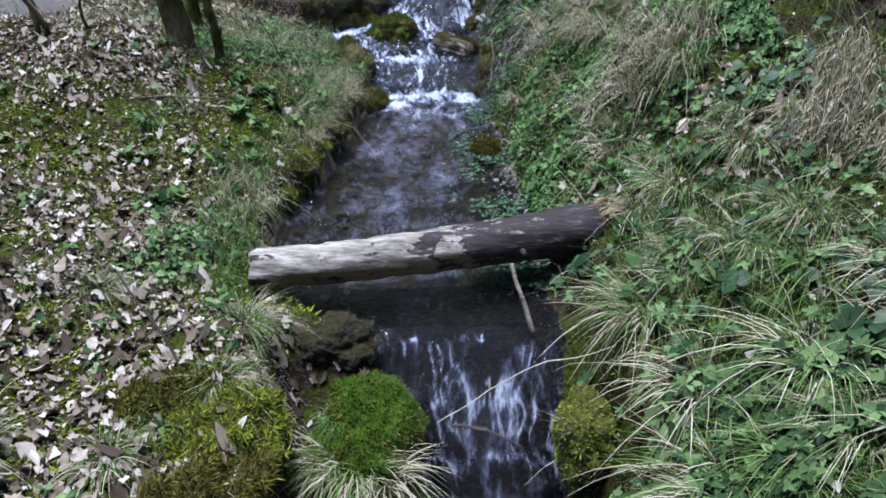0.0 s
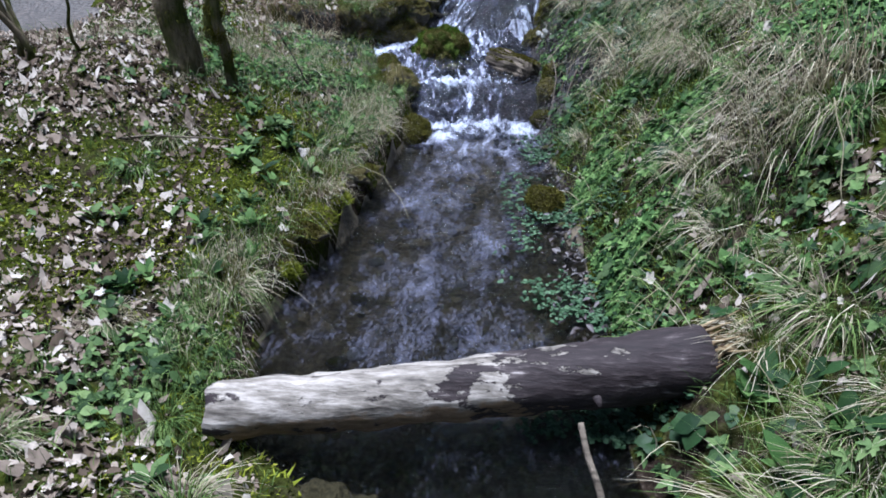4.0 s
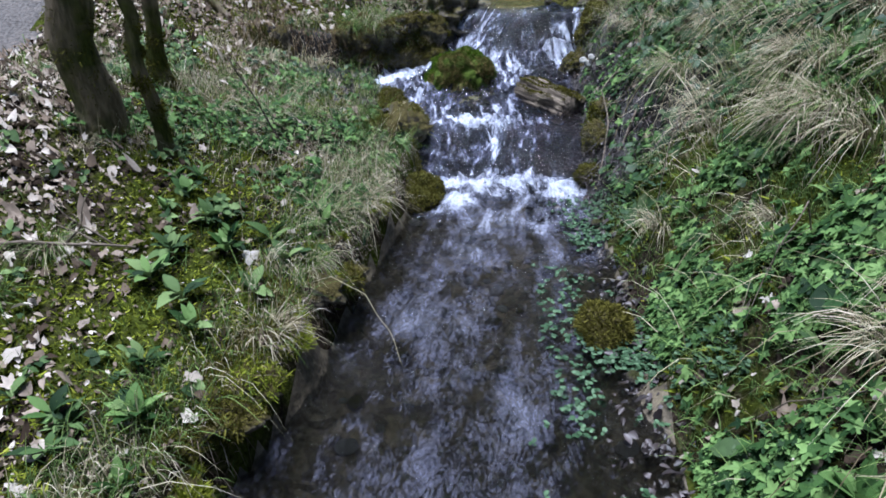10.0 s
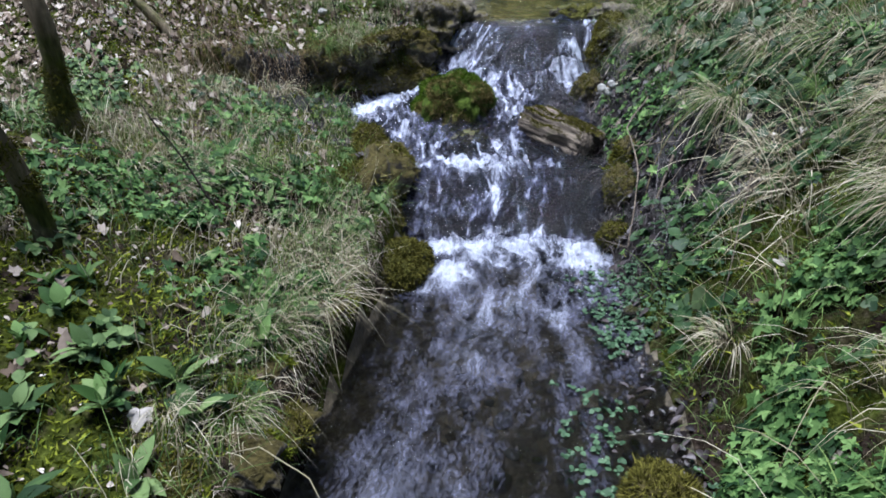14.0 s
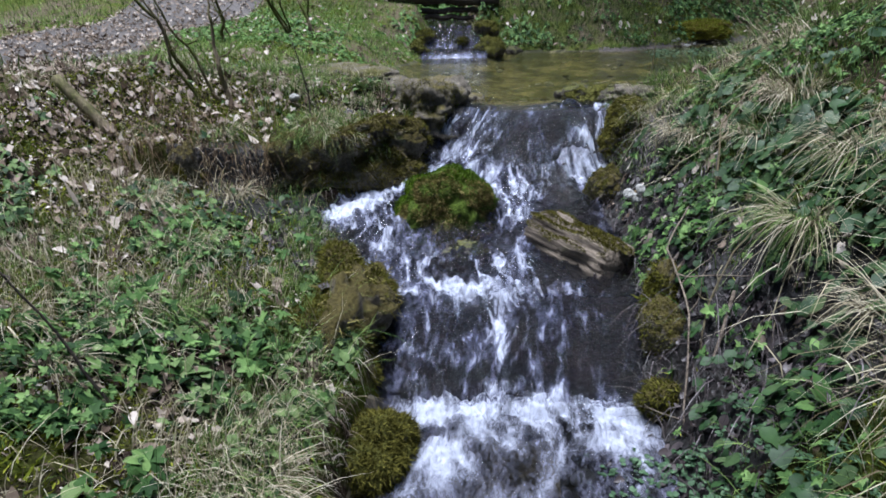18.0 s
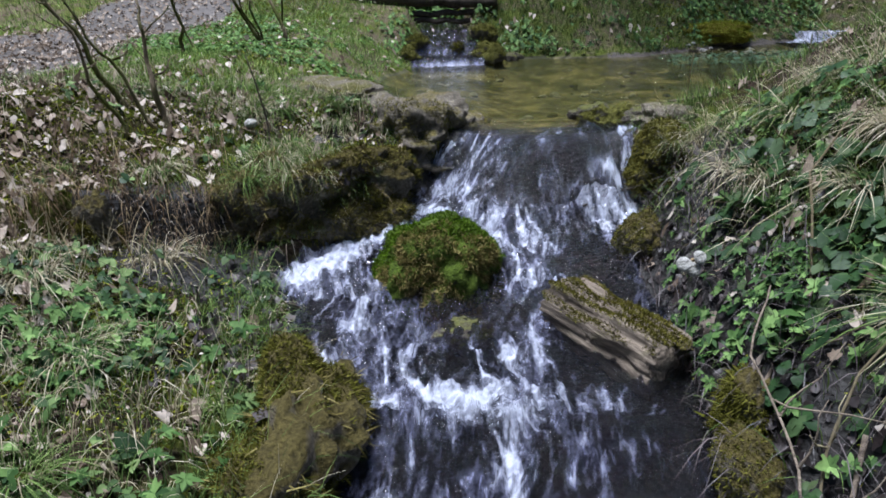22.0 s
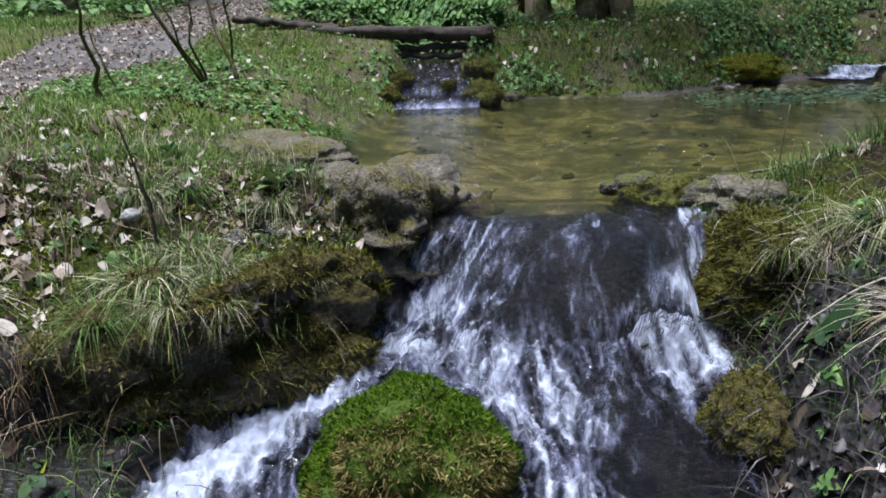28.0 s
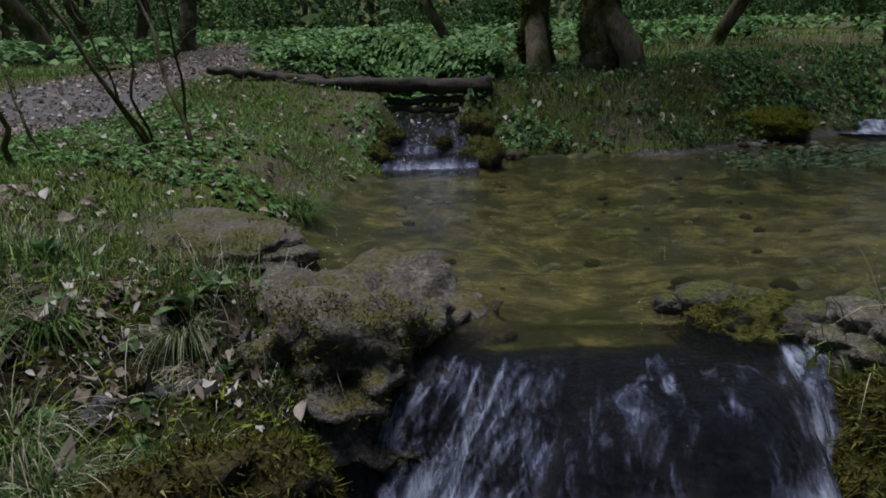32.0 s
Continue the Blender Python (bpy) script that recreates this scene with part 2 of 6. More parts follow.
FALLING = water_material("falling_water", 0.47, 0.78, (0.50, 0.48, 0.56), (40, 11, 11), 0.12, 1.0, 2.4, distort=1.8, tone=(0.60, 0.63, 0.75), calm=(0.74, 0.76, 0.72), milk_sheen=0.32, skin=1.6, dull=(0.30, 0.31, 0.48))
SLIDING = water_material("sliding_water", 0.47, 0.80, (0.55, 0.53, 0.58), (48, 14, 14), 0.14, 1.0, 2.2, distort=1.6, tone=(0.62, 0.66, 0.78), calm=(0.88, 0.84, 0.58), milk_sheen=0.36, skin=1.6, dull=(0.27, 0.28, 0.42))
POOL_WATER = water_material("pool_water", 0.95, 1.4, (0.86, 0.85, 0.58), (6, 17, 7), 0.05, 0.8, 1.4, distort=1.0, skin=1.33)
FROTH, _nt, _b = material("froth", 0.3, 0.5)
_b.inputs["Base Color"].default_value = (0.60, 0.65, 0.78, 1)
GRASS = leaf_material("green_grass", [(0.0, (0.022, 0.040, 0.012)), (0.45, (0.075, 0.125, 0.034)), (1.0, (0.21, 0.285, 0.085))], 0.7, 0.0, 0.18)
STRAW = leaf_material("dry_grass", [(0.0, (0.09, 0.07, 0.04)), (0.45, (0.37, 0.325, 0.205)), (1.0, (0.58, 0.525, 0.39))], 0.7, 0.0, 0.22)
HAY = leaf_material("brown_hay", [(0.0, (0.045, 0.030, 0.018)), (0.5, (0.15, 0.105, 0.06)), (1.0, (0.34, 0.27, 0.16))], 0.8)
HERB = leaf_material("herb_leaf", [(0.0, (0.014, 0.030, 0.012)), (0.5, (0.064, 0.108, 0.034)), (1.0, (0.17, 0.235, 0.085))], 0.6, 0.08)
LITTER = leaf_material("dead_leaf", [(0.0, (0.036, 0.026, 0.018)), (0.35, (0.145, 0.11, 0.080)), (0.7, (0.30, 0.242, 0.19)), (1.0, (0.55, 0.49, 0.42))], 0.75)
MOSS = leaf_material("moss", [(0.0, (0.045, 0.052, 0.005)), (0.5, (0.155, 0.185, 0.018)), (1.0, (0.30, 0.32, 0.04))], 0.9, 0.0)
CRESS = leaf_material("cress", [(0.0, (0.02, 0.045, 0.018)), (0.6, (0.05, 0.095, 0.045)), (1.0, (0.10, 0.16, 0.085))], 0.6, 0.15)
FRESH = leaf_material("spring_leaf", [(0.0, (0.03, 0.075, 0.015)), (0.5, (0.09, 0.175, 0.04)), (1.0, (0.20, 0.325, 0.08))], 0.6, 0.15, 0.2)
DRY_MOSS = leaf_material("dry_moss", [(0.0, (0.06, 0.048, 0.015)), (0.5, (0.135, 0.112, 0.034)), (1.0, (0.25, 0.215, 0.08))], 0.9, 0.0)
LAWN = leaf_material("lawn_grass", [(0.0, (0.05, 0.095, 0.024)), (0.5, (0.165, 0.265, 0.062)), (1.0, (0.34, 0.45, 0.14))])
BRIGHT_MOSS = leaf_material("bright_moss", [(0.0, (0.024, 0.044, 0.003)), (0.5, (0.048, 0.088, 0.005)), (1.0, (0.085, 0.14, 0.010))], 0.9, 0.0)
OLIVE_MOSS = leaf_material("olive_moss", [(0.0, (0.035, 0.034, 0.006)), (0.5, (0.075, 0.074, 0.012)), (1.0, (0.14, 0.135, 0.026))], 0.9, 0.0)
WET_LITTER = leaf_material("wet_dead_leaf", [(0.0, (0.008, 0.006, 0.006)), (0.5, (0.032, 0.024, 0.022)), (1.0, (0.10, 0.083, 0.083))], 0.45, 0.3)
BOULDER = rock_material("boulder_moss", (0.016, 0.026, 0.003), (0.075, 0.11, 0.012), 0.9, 0.30)
GREY_ROCK = rock_material("grey_tufa", (0.03, 0.03, 0.01), (0.12, 0.11, 0.04), 0.85, 0.68, 2.0)
LEDGE_MOSS = leaf_material("brown_green_moss", [(0.0, (0.03, 0.027, 0.006)), (0.5, (0.082, 0.076, 0.015)), (1.0, (0.17, 0.155, 0.033))], 0.9, 0.0)
TUFA = rock_material("brown_tufa", (0.035, 0.03, 0.009), (0.12, 0.10, 0.03), 0.85, 0.70, 1.8)
BROWN_ROCK = rock_material("earthy_rock", (0.024, 0.020, 0.007), (0.085, 0.070, 0.022), 0.9, 0.50, 1.5)
DARK_ROCK = rock_material("wet_dark_rock", (0.012, 0.011, 0.005), (0.04, 0.034, 0.016), 0.45, 0.50)
PALE_ROCK = rock_material("pale_stone", (0.16, 0.16, 0.14), (0.42, 0.41, 0.38), 0.8, 0.2)
GOLD_ROCK = rock_material("golden_moss_rock", (0.04, 0.034, 0.004), (0.14, 0.115, 0.012), 0.9, 0.1)
SPLINTER = leaf_material("torn_wood", [(0.0, (0.14, 0.09, 0.045)), (1.0, (0.36, 0.27, 0.15))], 0.9, 0.1, 0.05)
DARK_WOOD = bark_material("dark_wood", (0.012, 0.010, 0.008), (0.085, 0.07, 0.055), 0.25)
NETTLE = leaf_material("fresh_leaf", [(0.0, (0.010, 0.028, 0.009)), (0.5, (0.060, 0.122, 0.031)), (1.0, (0.21, 0.33, 0.10))], 0.6, 0.1, 0.3)
IVY = leaf_material("dark_leaf", [(0.0, (0.012, 0.03, 0.010)), (0.6, (0.03, 0.065, 0.02)), (1.0, (0.07, 0.10, 0.04))], 0.5, 0.15, 0.15)
PALE_LEAF = leaf_material("bleached_leaf", [(0.0, (0.16, 0.12, 0.09)), (0.5, (0.34, 0.285, 0.23)), (1.0, (0.55, 0.505, 0.45))], 0.7, 0.25, 0.2)
BARK = bark_material("bark", (0.04, 0.032, 0.02), (0.27, 0.215, 0.14), 0.5)
def log_material():
    """Half barkless pale wood, half still in dark wet bark, with a ragged border."""
    m, nt, b = material("log_wood", 0.75, 0.3)
    v = coords(nt, (0.22, 1, 1))
    fine, mid = noise_tex(nt, v, 70.0, 8), noise_tex(nt, v, 22.0, 6)
    flakes = noise_tex(nt, coords(nt, (0.5, 1, 1)), 16.0, 7, 0.7)
    pale = ramp(nt, mix(nt, 0.5, fine, mid), [(0.34, (0.05, 0.042, 0.035)), (0.48, (0.17, 0.148, 0.122)), (0.66, (0.40, 0.36, 0.315))])
    tan = ramp(nt, fine, [(0.3, (0.10, 0.065, 0.035)), (0.7, (0.25, 0.17, 0.10))])
    dark = ramp(nt, mix(nt, 0.5, fine, mid), [(0.3, (0.006, 0.004, 0.004)), (0.52, (0.022, 0.015, 0.015)), (0.60, (0.06, 0.047, 0.045)), (0.68, (0.27, 0.235, 0.215))])
    c = nt.nodes.new("ShaderNodeTexCoord")
    sep = nt.nodes.new("ShaderNodeSeparateXYZ")
    nt.links.new(c.outputs["Object"], sep.inputs[0])
    geo = nt.nodes.new("ShaderNodeNewGeometry")
    up = nt.nodes.new("ShaderNodeSeparateXYZ")
    nt.links.new(geo.outputs["Normal"], up.inputs[0])
    side = math_node(nt, "ADD", math_node(nt, "MULTIPLY", up.outputs[2], 0.6), math_node(nt, "MULTIPLY", flakes, 0.9))
    wood = mix(nt, ramp(nt, side, [(0.44, (0, 0, 0)), (0.56, (1, 1, 1))]), tan, pale)
    shreds = noise_tex(nt, coords(nt, (0.35, 1, 1)), 9.0, 6, 0.65)
    reach_x = math_node(nt, "ADD", sep.outputs[0], math_node(nt, "MULTIPLY", math_node(nt, "ADD", flakes, shreds), 1.4))
    bark = ramp(nt, math_node(nt, "ADD", reach_x, -1.02), [(0.44, (0, 0, 0)), (0.48, (1, 1, 1))])
    spots = ramp(nt, flakes, [(0.585, (0, 0, 0)), (0.62, (1, 1, 1))])
    bark = mix(nt, 1.0, bark, spots, "SCREEN")
    nt.links.new(mix(nt, bark, wood, dark), b.inputs["Base Color"])
    bump(nt, b, mix(nt, 0.4, mix(nt, 0.5, fine, mid), bark, "ADD"), 0.8, 0.012)
    return m


LOG_WOOD = log_material()
DRIFT = bark_material("grey_wood", (0.016, 0.011, 0.008), (0.25, 0.205, 0.155), 0.30, (0.12, 1, 1))


# ---- building helpers ----
def hash2(i, j, seed):
    n = (i.astype(np.int64) * 374761393 + j.astype(np.int64) * 668265263 + seed * 974634541) & 0xFFFFFFFF
    n = ((n ^ (n >> 13)) * 1274126177) & 0xFFFFFFFF
    return ((n ^ (n >> 16)) & 0xFFFF) / 65535.0


def wander(x, y, scale=1.0, seed=0, octaves=1):
    """Smooth value noise in -1..1 over arrays."""
    x, y = np.asarray(x, float) * scale, np.asarray(y, float) * scale
    total, size, norm = 0.0, 1.0, 0.0
    for o in range(octaves):
        i, j = np.floor(x), np.floor(y)
        u, v = x - i, y - j
        u, v = u * u * (3 - 2 * u), v * v * (3 - 2 * v)
        a, b = hash2(i, j, seed + o), hash2(i + 1, j, seed + o)
        c, d = hash2(i, j + 1, seed + o), hash2(i + 1, j + 1, seed + o)
        total = total + size * (2 * (a * (1 - u) * (1 - v) + b * u * (1 - v) + c * (1 - u) * v + d * u * v) - 1)
        norm += size
        size, x, y = size * 0.5, x * 2.03 + 7.1, y * 2.03 + 3.7
    return total / norm


def ease(a, b, x):
    u = np.clip((np.asarray(x, float) - a) / (b - a), 0, 1)
    return u * u * (3 - 2 * u)


def mesh_of(name, verts, faces, mat=None, smooth=True):
    """A mesh from arrays: faces an (n, 3) or (n, 4) array, or a list of them."""
    me = bpy.data.meshes.new(name)
    blocks = faces if isinstance(faces, list) else [faces]
    blocks = [np.asarray(f, np.int32) for f in blocks if len(f)]
    verts = np.asarray(verts, np.float32)
    loops = np.concatenate([f.ravel() for f in blocks])
    sizes = np.concatenate([np.full(len(f), f.shape[1], np.int32) for f in blocks])
    starts = np.concatenate([[0], np.cumsum(sizes)[:-1]]).astype(np.int32)
    me.vertices.add(len(verts))
    me.vertices.foreach_set("co", verts.ravel())
    me.loops.add(len(loops))
    me.loops.foreach_set("vertex_index", loops.astype(np.int32))
    me.polygons.add(len(sizes))
    me.polygons.foreach_set("loop_start", starts)
    me.polygons.foreach_set("use_smooth", np.full(len(sizes), smooth, bool))
    me.update(calc_edges=True)
    me.validate()
    if mat:
        me.materials.append(mat)
    return me


def thing(name, label, category, data=None, at=None, group="", kind=""):
    ob = new(name, data)
    if at is not None:
        ob.matrix_basis = at if isinstance(at, Matrix) else Matrix.Translation(at)
    return tagged(ob, label, category, group, kind)


def part(name, data, parent, label="", at=None):
    ob = new(name, data)
    ob.parent = parent
    if at is not None:
        ob.matrix_basis = at
    return tagged(ob, label)


def bm_mesh(bm, name, mat, smooth=True):
    me = bpy.data.meshes.new(name)
    bm.to_mesh(me)
    bm.free()
    me.polygons.foreach_set("use_smooth", np.full(len(me.polygons), smooth, bool))
    me.materials.append(mat)
    return me


def grid_faces(nu, nv):
    i = np.arange(nu * nv).reshape(nv, nu)
    return np.stack([i[:-1, :-1], i[:-1, 1:], i[1:, 1:], i[1:, :-1]], -1).reshape(-1, 4)


# ---- the lie of the land ----
# along the stream: y, left and right water edge, left lip, left ground 1 m out, right lip, right ground 0.6 m out
REACH = np.array([
    (0.8, 0.00, 0.40, -0.65, 0.00, -0.25, 0.10),
    (1.5, -0.03, 0.45, -0.55, 0.04, -0.05, 0.18),
    (1.95, -0.26, 0.47, -0.14, 0.07, 0.00, 0.22),
    (2.2, -0.70, 0.44, -0.03, 0.09, 0.03, 0.24),
    (2.9, -0.88, 0.45, 0.04, 0.15, 0.08, 0.42),
    (3.5, -0.74, 0.43, 0.08, 0.26, 0.04, 0.62),
    (4.3, -0.69, 0.42, 0.11, 0.46, 0.08, 0.62),
    (5.1, -0.64, 0.36, 0.12, 0.42, 0.12, 0.62),
    (5.6, -0.64, 0.28, 0.15, 0.38, 0.16, 0.62),
    (6.05, -0.84, 0.33, 0.19, 0.46, 0.25, 0.66),
    (6.6, -1.08, 0.30, 0.25, 0.64, 0.30, 0.76),
    (6.9, -1.26, 0.27, 0.33, 0.72, 0.36, 0.78),
    (7.2, -1.05, 0.30, 0.40, 0.76, 0.44, 0.80),
    (7.45, -0.84, 0.40, 0.46, 0.77, 0.54, 0.81),
    (7.63, -0.74, 0.42, 0.50, 0.78, 0.58, 0.82),
    (7.85, -0.60, 0.40, 0.58, 0.78, 0.62, 0.82),
    (8.05, -0.46, 0.36, 0.64, 0.78, 0.64, 0.82)])
LEVELS = np.array([(-60, -4.0), (-9, -1.6), (-3, -1.15), (1.0, -0.85), (1.62, -0.72), (1.8, -0.45), (1.98, -0.16), (2.1, -0.125), (5.58, -0.11), (5.72, -0.06), (5.95, 0.07), (6.08, 0.11),
                   (6.5, 0.15), (6.62, 0.19), (7.1, 0.24), (7.40, 0.29), (7.46, 0.34), (7.54, 0.43), (7.66, 0.53), (7.82, 0.60), (7.98, 0.634), (8.15, 0.64), (99, 0.64)])
POOL = np.array([(-0.45, 7.9), (0.36, 7.9), (0.85, 8.4), (1.3, 8.72), (2.2, 9.2), (3.6, 9.8), (4.8, 11.0), (4.9, 13.2), (3.8, 13.7), (2.3, 12.85), (1.2, 12.1),
                 (0.3, 12.2), (-0.3, 12.25), (-0.62, 11.95), (-1.22, 11.6), (-1.43, 10.8), (-1.4, 9.3), (-1.13, 8.65)])
INLET = np.array([(-0.92, 11.4), (-0.98, 12.2), (-1.15, 13.2), (-1.5, 14.6), (-2.6, 17.0)])
TRACK = np.array([(-4.5, -60.0), (-4.0, -20.0), (-3.9, -6.0), (-4.3, 4.0), (-4.5, 7.5), (-4.7, 9.6), (-4.95, 11.2), (-4.9, 13.0), (-5.1, 15.5), (-6.5, 20.0), (-8.3, 25.0), (-9.5, 36.0), (-16.0, 52.0)])


def level(y):
    return np.interp(y, LEVELS[:, 0], LEVELS[:, 1])


def bent(x, y):
    """The falls' crests bow across the stream: the y by which to read the level."""
    bow = 0.07 * wander(x, 0 * x, 3.2, 25, 2) * ease(5.2, 5.5, y) * ease(6.6, 6.2, y) + (0.20 * np.exp(-((x - 0.20) / 0.12) ** 2) + 0.05 * np.exp(-((x + 0.02) / 0.06) ** 2) + 0.07 * wander(x, 0 * x, 5.0, 27, 2)) * ease(7.3, 7.5, y) * ease(8.2, 8.0, y)
    return y + bow + 0.05 * wander(x, 0 * x, 4.0, 26, 2) * ease(2.3, 2.1, y)


def hump(x, y):
    """The rounded rock under the upper fall."""
    skew = x + 0.55 * (8.0 - y)
    side = 0.10 * np.exp(-((x - 0.07) / 0.2) ** 4) - 0.15 * ease(-0.02, -0.12, skew) - 0.15 * ease(0.30, 0.36, x)
    return side * np.exp(-((y - 7.66) / 0.17) ** 2)


def inlet_level(y):
    return np.interp(y, [11.5, 11.7, 11.78, 12.1, 12.18, 12.5, 12.6, 13.2, 20], [0.62, 0.64, 0.71, 0.73, 0.85, 0.88, 0.98, 1.03, 1.7]) - 0.02


def reach(y, k):
    return np.interp(y, REACH[:, 0], REACH[:, k])


def to_line(x, y, line):
    """Distance to an open line of points, and the place along it in 0..1."""
    best, along = np.full(np.shape(x), 1e9), np.zeros(np.shape(x))
    n = len(line) - 1
    for k in range(n):
        (ax, ay), (bx, by) = line[k], line[k + 1]
        s = np.clip(((x - ax) * (bx - ax) + (y - ay) * (by - ay)) / ((bx - ax) ** 2 + (by - ay) ** 2), 0, 1)
        d = np.hypot(x - ax - s * (bx - ax), y - ay - s * (by - ay))
        along, best = np.where(d < best, (k + s) / n, along), np.minimum(d, best)
    return best, along


def pool_side(x, y):
    """Distance to the pool's shore, minus inside."""
    d, _ = to_line(x, y, np.vstack([POOL, POOL[:1]]))
    inside = np.zeros(np.shape(x), bool)
    for (ax, ay), (bx, by) in zip(POOL, np.roll(POOL, -1, 0)):
        crossing = (ay > y) != (by > y)
        inside ^= crossing & (x < ax + (y - ay) / (by - ay + 1e-12) * (bx - ax))
    return np.where(inside, -d, d) + 0.05 * wander(x, y, 3.0, 5, 2)


def upland(x, y):
    """The gentle slope of the wood round the pool."""
    g = 0.74 + 0.14 * ease(-1.3, -2.6, x) + 0.055 * np.clip(y - 8.0, 0, 5) * ease(-0.5, -2.5, x)
    g = g + 0.50 * ease(12.0, 12.65, y - 0.25 * np.clip(x - 1.2, 0, 9)) * ease(-2.2, -0.6, x) + 0.22 * ease(11.9, 13.4, y) * ease(-0.6, -2.2, x)
    g = g + 0.095 * np.clip(y - 12.6, 0, 60) + 0.02 * np.clip(-x - 3, 0, 60)
    return g + 0.05 * wander(x, y, 1.1, 3, 2) + 0.25 * wander(x, y, 0.12, 8, 2) * ease(16, 24, y)


def valley(x, y):
    """The banks along the stream below the pool."""
    wob = 0.035 * wander(y, 0 * y, 3.5, 11, 2)
    xl, xr = reach(y, 1) + wob, reach(y, 2) - 0.03 * wander(y, 0 * y, 2.7, 12, 2) - 0.06 * (wander(y, 0 * y, 6.0, 13, 2) + 0.3) * ease(5.4, 5.1, y) * ease(2.4, 2.7, y)
    zw = level(bent(x, y))
    dl, dr = xl - x, x - xr
    lip_l, far_l, lip_r, far_r = reach(y, 3), reach(y, 4), reach(y, 5), reach(y, 6)
    half = np.maximum((xr - xl) / 2, 0.05)
    across = np.clip(1 - np.abs(x - (xl + xr) / 2) / half, 0, 1)
    zw = zw + hump(x, y)
    bed = zw - 0.015 - 0.075 * np.sqrt(across) + 0.014 * wander(x, y, 9.0, 4, 2)
    cut = ease(2.0, 1.75, y)
    rise = np.clip((dl - 0.1) / 0.9, 0, 1.6) * (1 - cut) + cut * (0.9 * ease(0.40, 0.54, dl) + 0.1 * np.clip(dl, 0, 1.5))
    left = zw - 0.015 + (lip_l - zw + 0.015) * ease(0.0, 0.075, dl) + (far_l - lip_l) * rise + 0.05 * np.clip(dl - 1.5, 0, 20)
    right = zw - 0.015 + (lip_r - zw + 0.015) * ease(-0.01, 0.22, dr) + (far_r - lip_r) * np.clip((dr - 0.12) / 0.5, 0, 1.35) + 0.42 * np.clip(dr - 0.8, 0, 12)
    rough = 0.03 * wander(x, y, 2.6, 1, 2) + 0.015 * wander(x, y, 9.0, 2, 2)
    z = np.where(dl > 0, left, np.where(dr > 0, right, bed))
    return z + rough * np.clip(np.maximum(dl, dr) / 0.25, 0, 1)


def undercut(x, y):
    """The earthy step that runs on from the ledge into the left bank."""
    s = (y - 7.06) * 0.79 - (x + 1.40) * 0.61 + 0.05 * wander(x, y, 4.0, 19, 2)
    return 0.11 * (2 * ease(-0.05, 0.05, s) - 2 * ease(-0.36, 0.36, s)) * ease(-2.25, -1.9, x) * ease(-1.0, -1.2, x) * ease(8.1, 7.8, y)


def land(x, y):
    x, y = np.asarray(x, float), np.asarray(y, float)
    low = valley(x, y) + undercut(x, y) - 0.13 * np.exp(-((x + 1.20) / 0.16) ** 2 - ((y - 7.86) / 0.13) ** 2) - 0.30 * np.exp(-((x - 0.68) / 0.24) ** 2 - ((y - 5.58) / 0.27) ** 2)
    d = pool_side(x, y)
    up = upland(x, y)
    shore = 0.64 + (up - 0.64) * ease(-0.02, 0.45 + 0.6 * ease(11.2, 12.2, y), d) + 0.03 * ease(0.0, 0.12, d)
    basin = 0.625 - 0.05 * ease(0.0, 0.2, -d) - 0.14 * ease(0.2, 1.4, -d) + 0.02 * wander(x, y, 3.0, 17, 2)
    up = np.where(d > 0, shore, basin)
    di, al = to_line(x, y, INLET)
    zi = inlet_level(y) - 0.03
    w = 0.36 - 0.10 * ease(12, 13, y)
    up = np.where((y > 11.3) & (d > -0.3), zi + (up - zi) * ease(w, w + 0.22, di), up)
    k = ease(7.75, 8.15, y - 0.35 * np.clip(np.abs(x + 0.1) - 0.5, 0, 1.2))
    z = low * (1 - k) + up * k
    dt, _ = to_line(x, y, TRACK)
    return z - 0.03 * ease(1.35, 1.0, dt) + 60 * ease(60, 420, np.hypot(x, y - 6))


def land1(x, y):
    return float(land(np.array([x]), np.array([y]))[0])


def slope(x, y, e=0.03):
    """Unit normals of the land."""
    gx = (land(x + e, y) - land(x - e, y)) / (2 * e)
    gy = (land(x, y + e) - land(x, y - e)) / (2 * e)
    n = np.stack([-gx, -gy, np.ones_like(gx)], -1)
    return n / np.linalg.norm(n, axis=-1, keepdims=True)


def spread(a, b, step):
    return np.arange(a, b, step)


xs = np.concatenate([-np.geomspace(600, 6.2, 26), spread(-6, -2.6, 0.12), spread(-2.6, 1.9, 0.022), spread(1.9, 5, 0.05), np.geomspace(5.2, 600, 26)])
ys = np.concatenate([-np.geomspace(600, 1.5, 24), spread(-1.2, 0.6, 0.12), spread(0.6, 8.9, 0.022), spread(8.9, 14, 0.05), spread(14, 30, 0.4), np.geomspace(31, 700, 24)])
gx, gy = np.meshgrid(xs, ys)
gz = land(gx, gy)
ground_mesh = mesh_of("ground", np.stack([gx, gy, gz], -1).reshape(-1, 3), grid_faces(len(xs), len(ys)), SOIL)
ground_mesh.materials.append(BED)
GRAVEL = bed_material("track_gravel", (0.020, 0.016, 0.014), (0.085, 0.070, 0.060), 34.0)
ground_mesh.materials.append(GRAVEL)
cx, cy = (gx[:-1, :-1] + gx[1:, 1:]) / 2, (gy[:-1, :-1] + gy[1:, 1:]) / 2
wet = np.where(cy < 8, (cx > reach(cy, 1) - 0.02) & (cx < reach(cy, 2) + 0.02), pool_side(cx, cy) < 0.04) & (cy > -3)
track_d, _ = to_line(cx, cy, TRACK)
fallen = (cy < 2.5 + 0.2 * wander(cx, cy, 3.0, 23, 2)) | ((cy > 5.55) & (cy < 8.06))
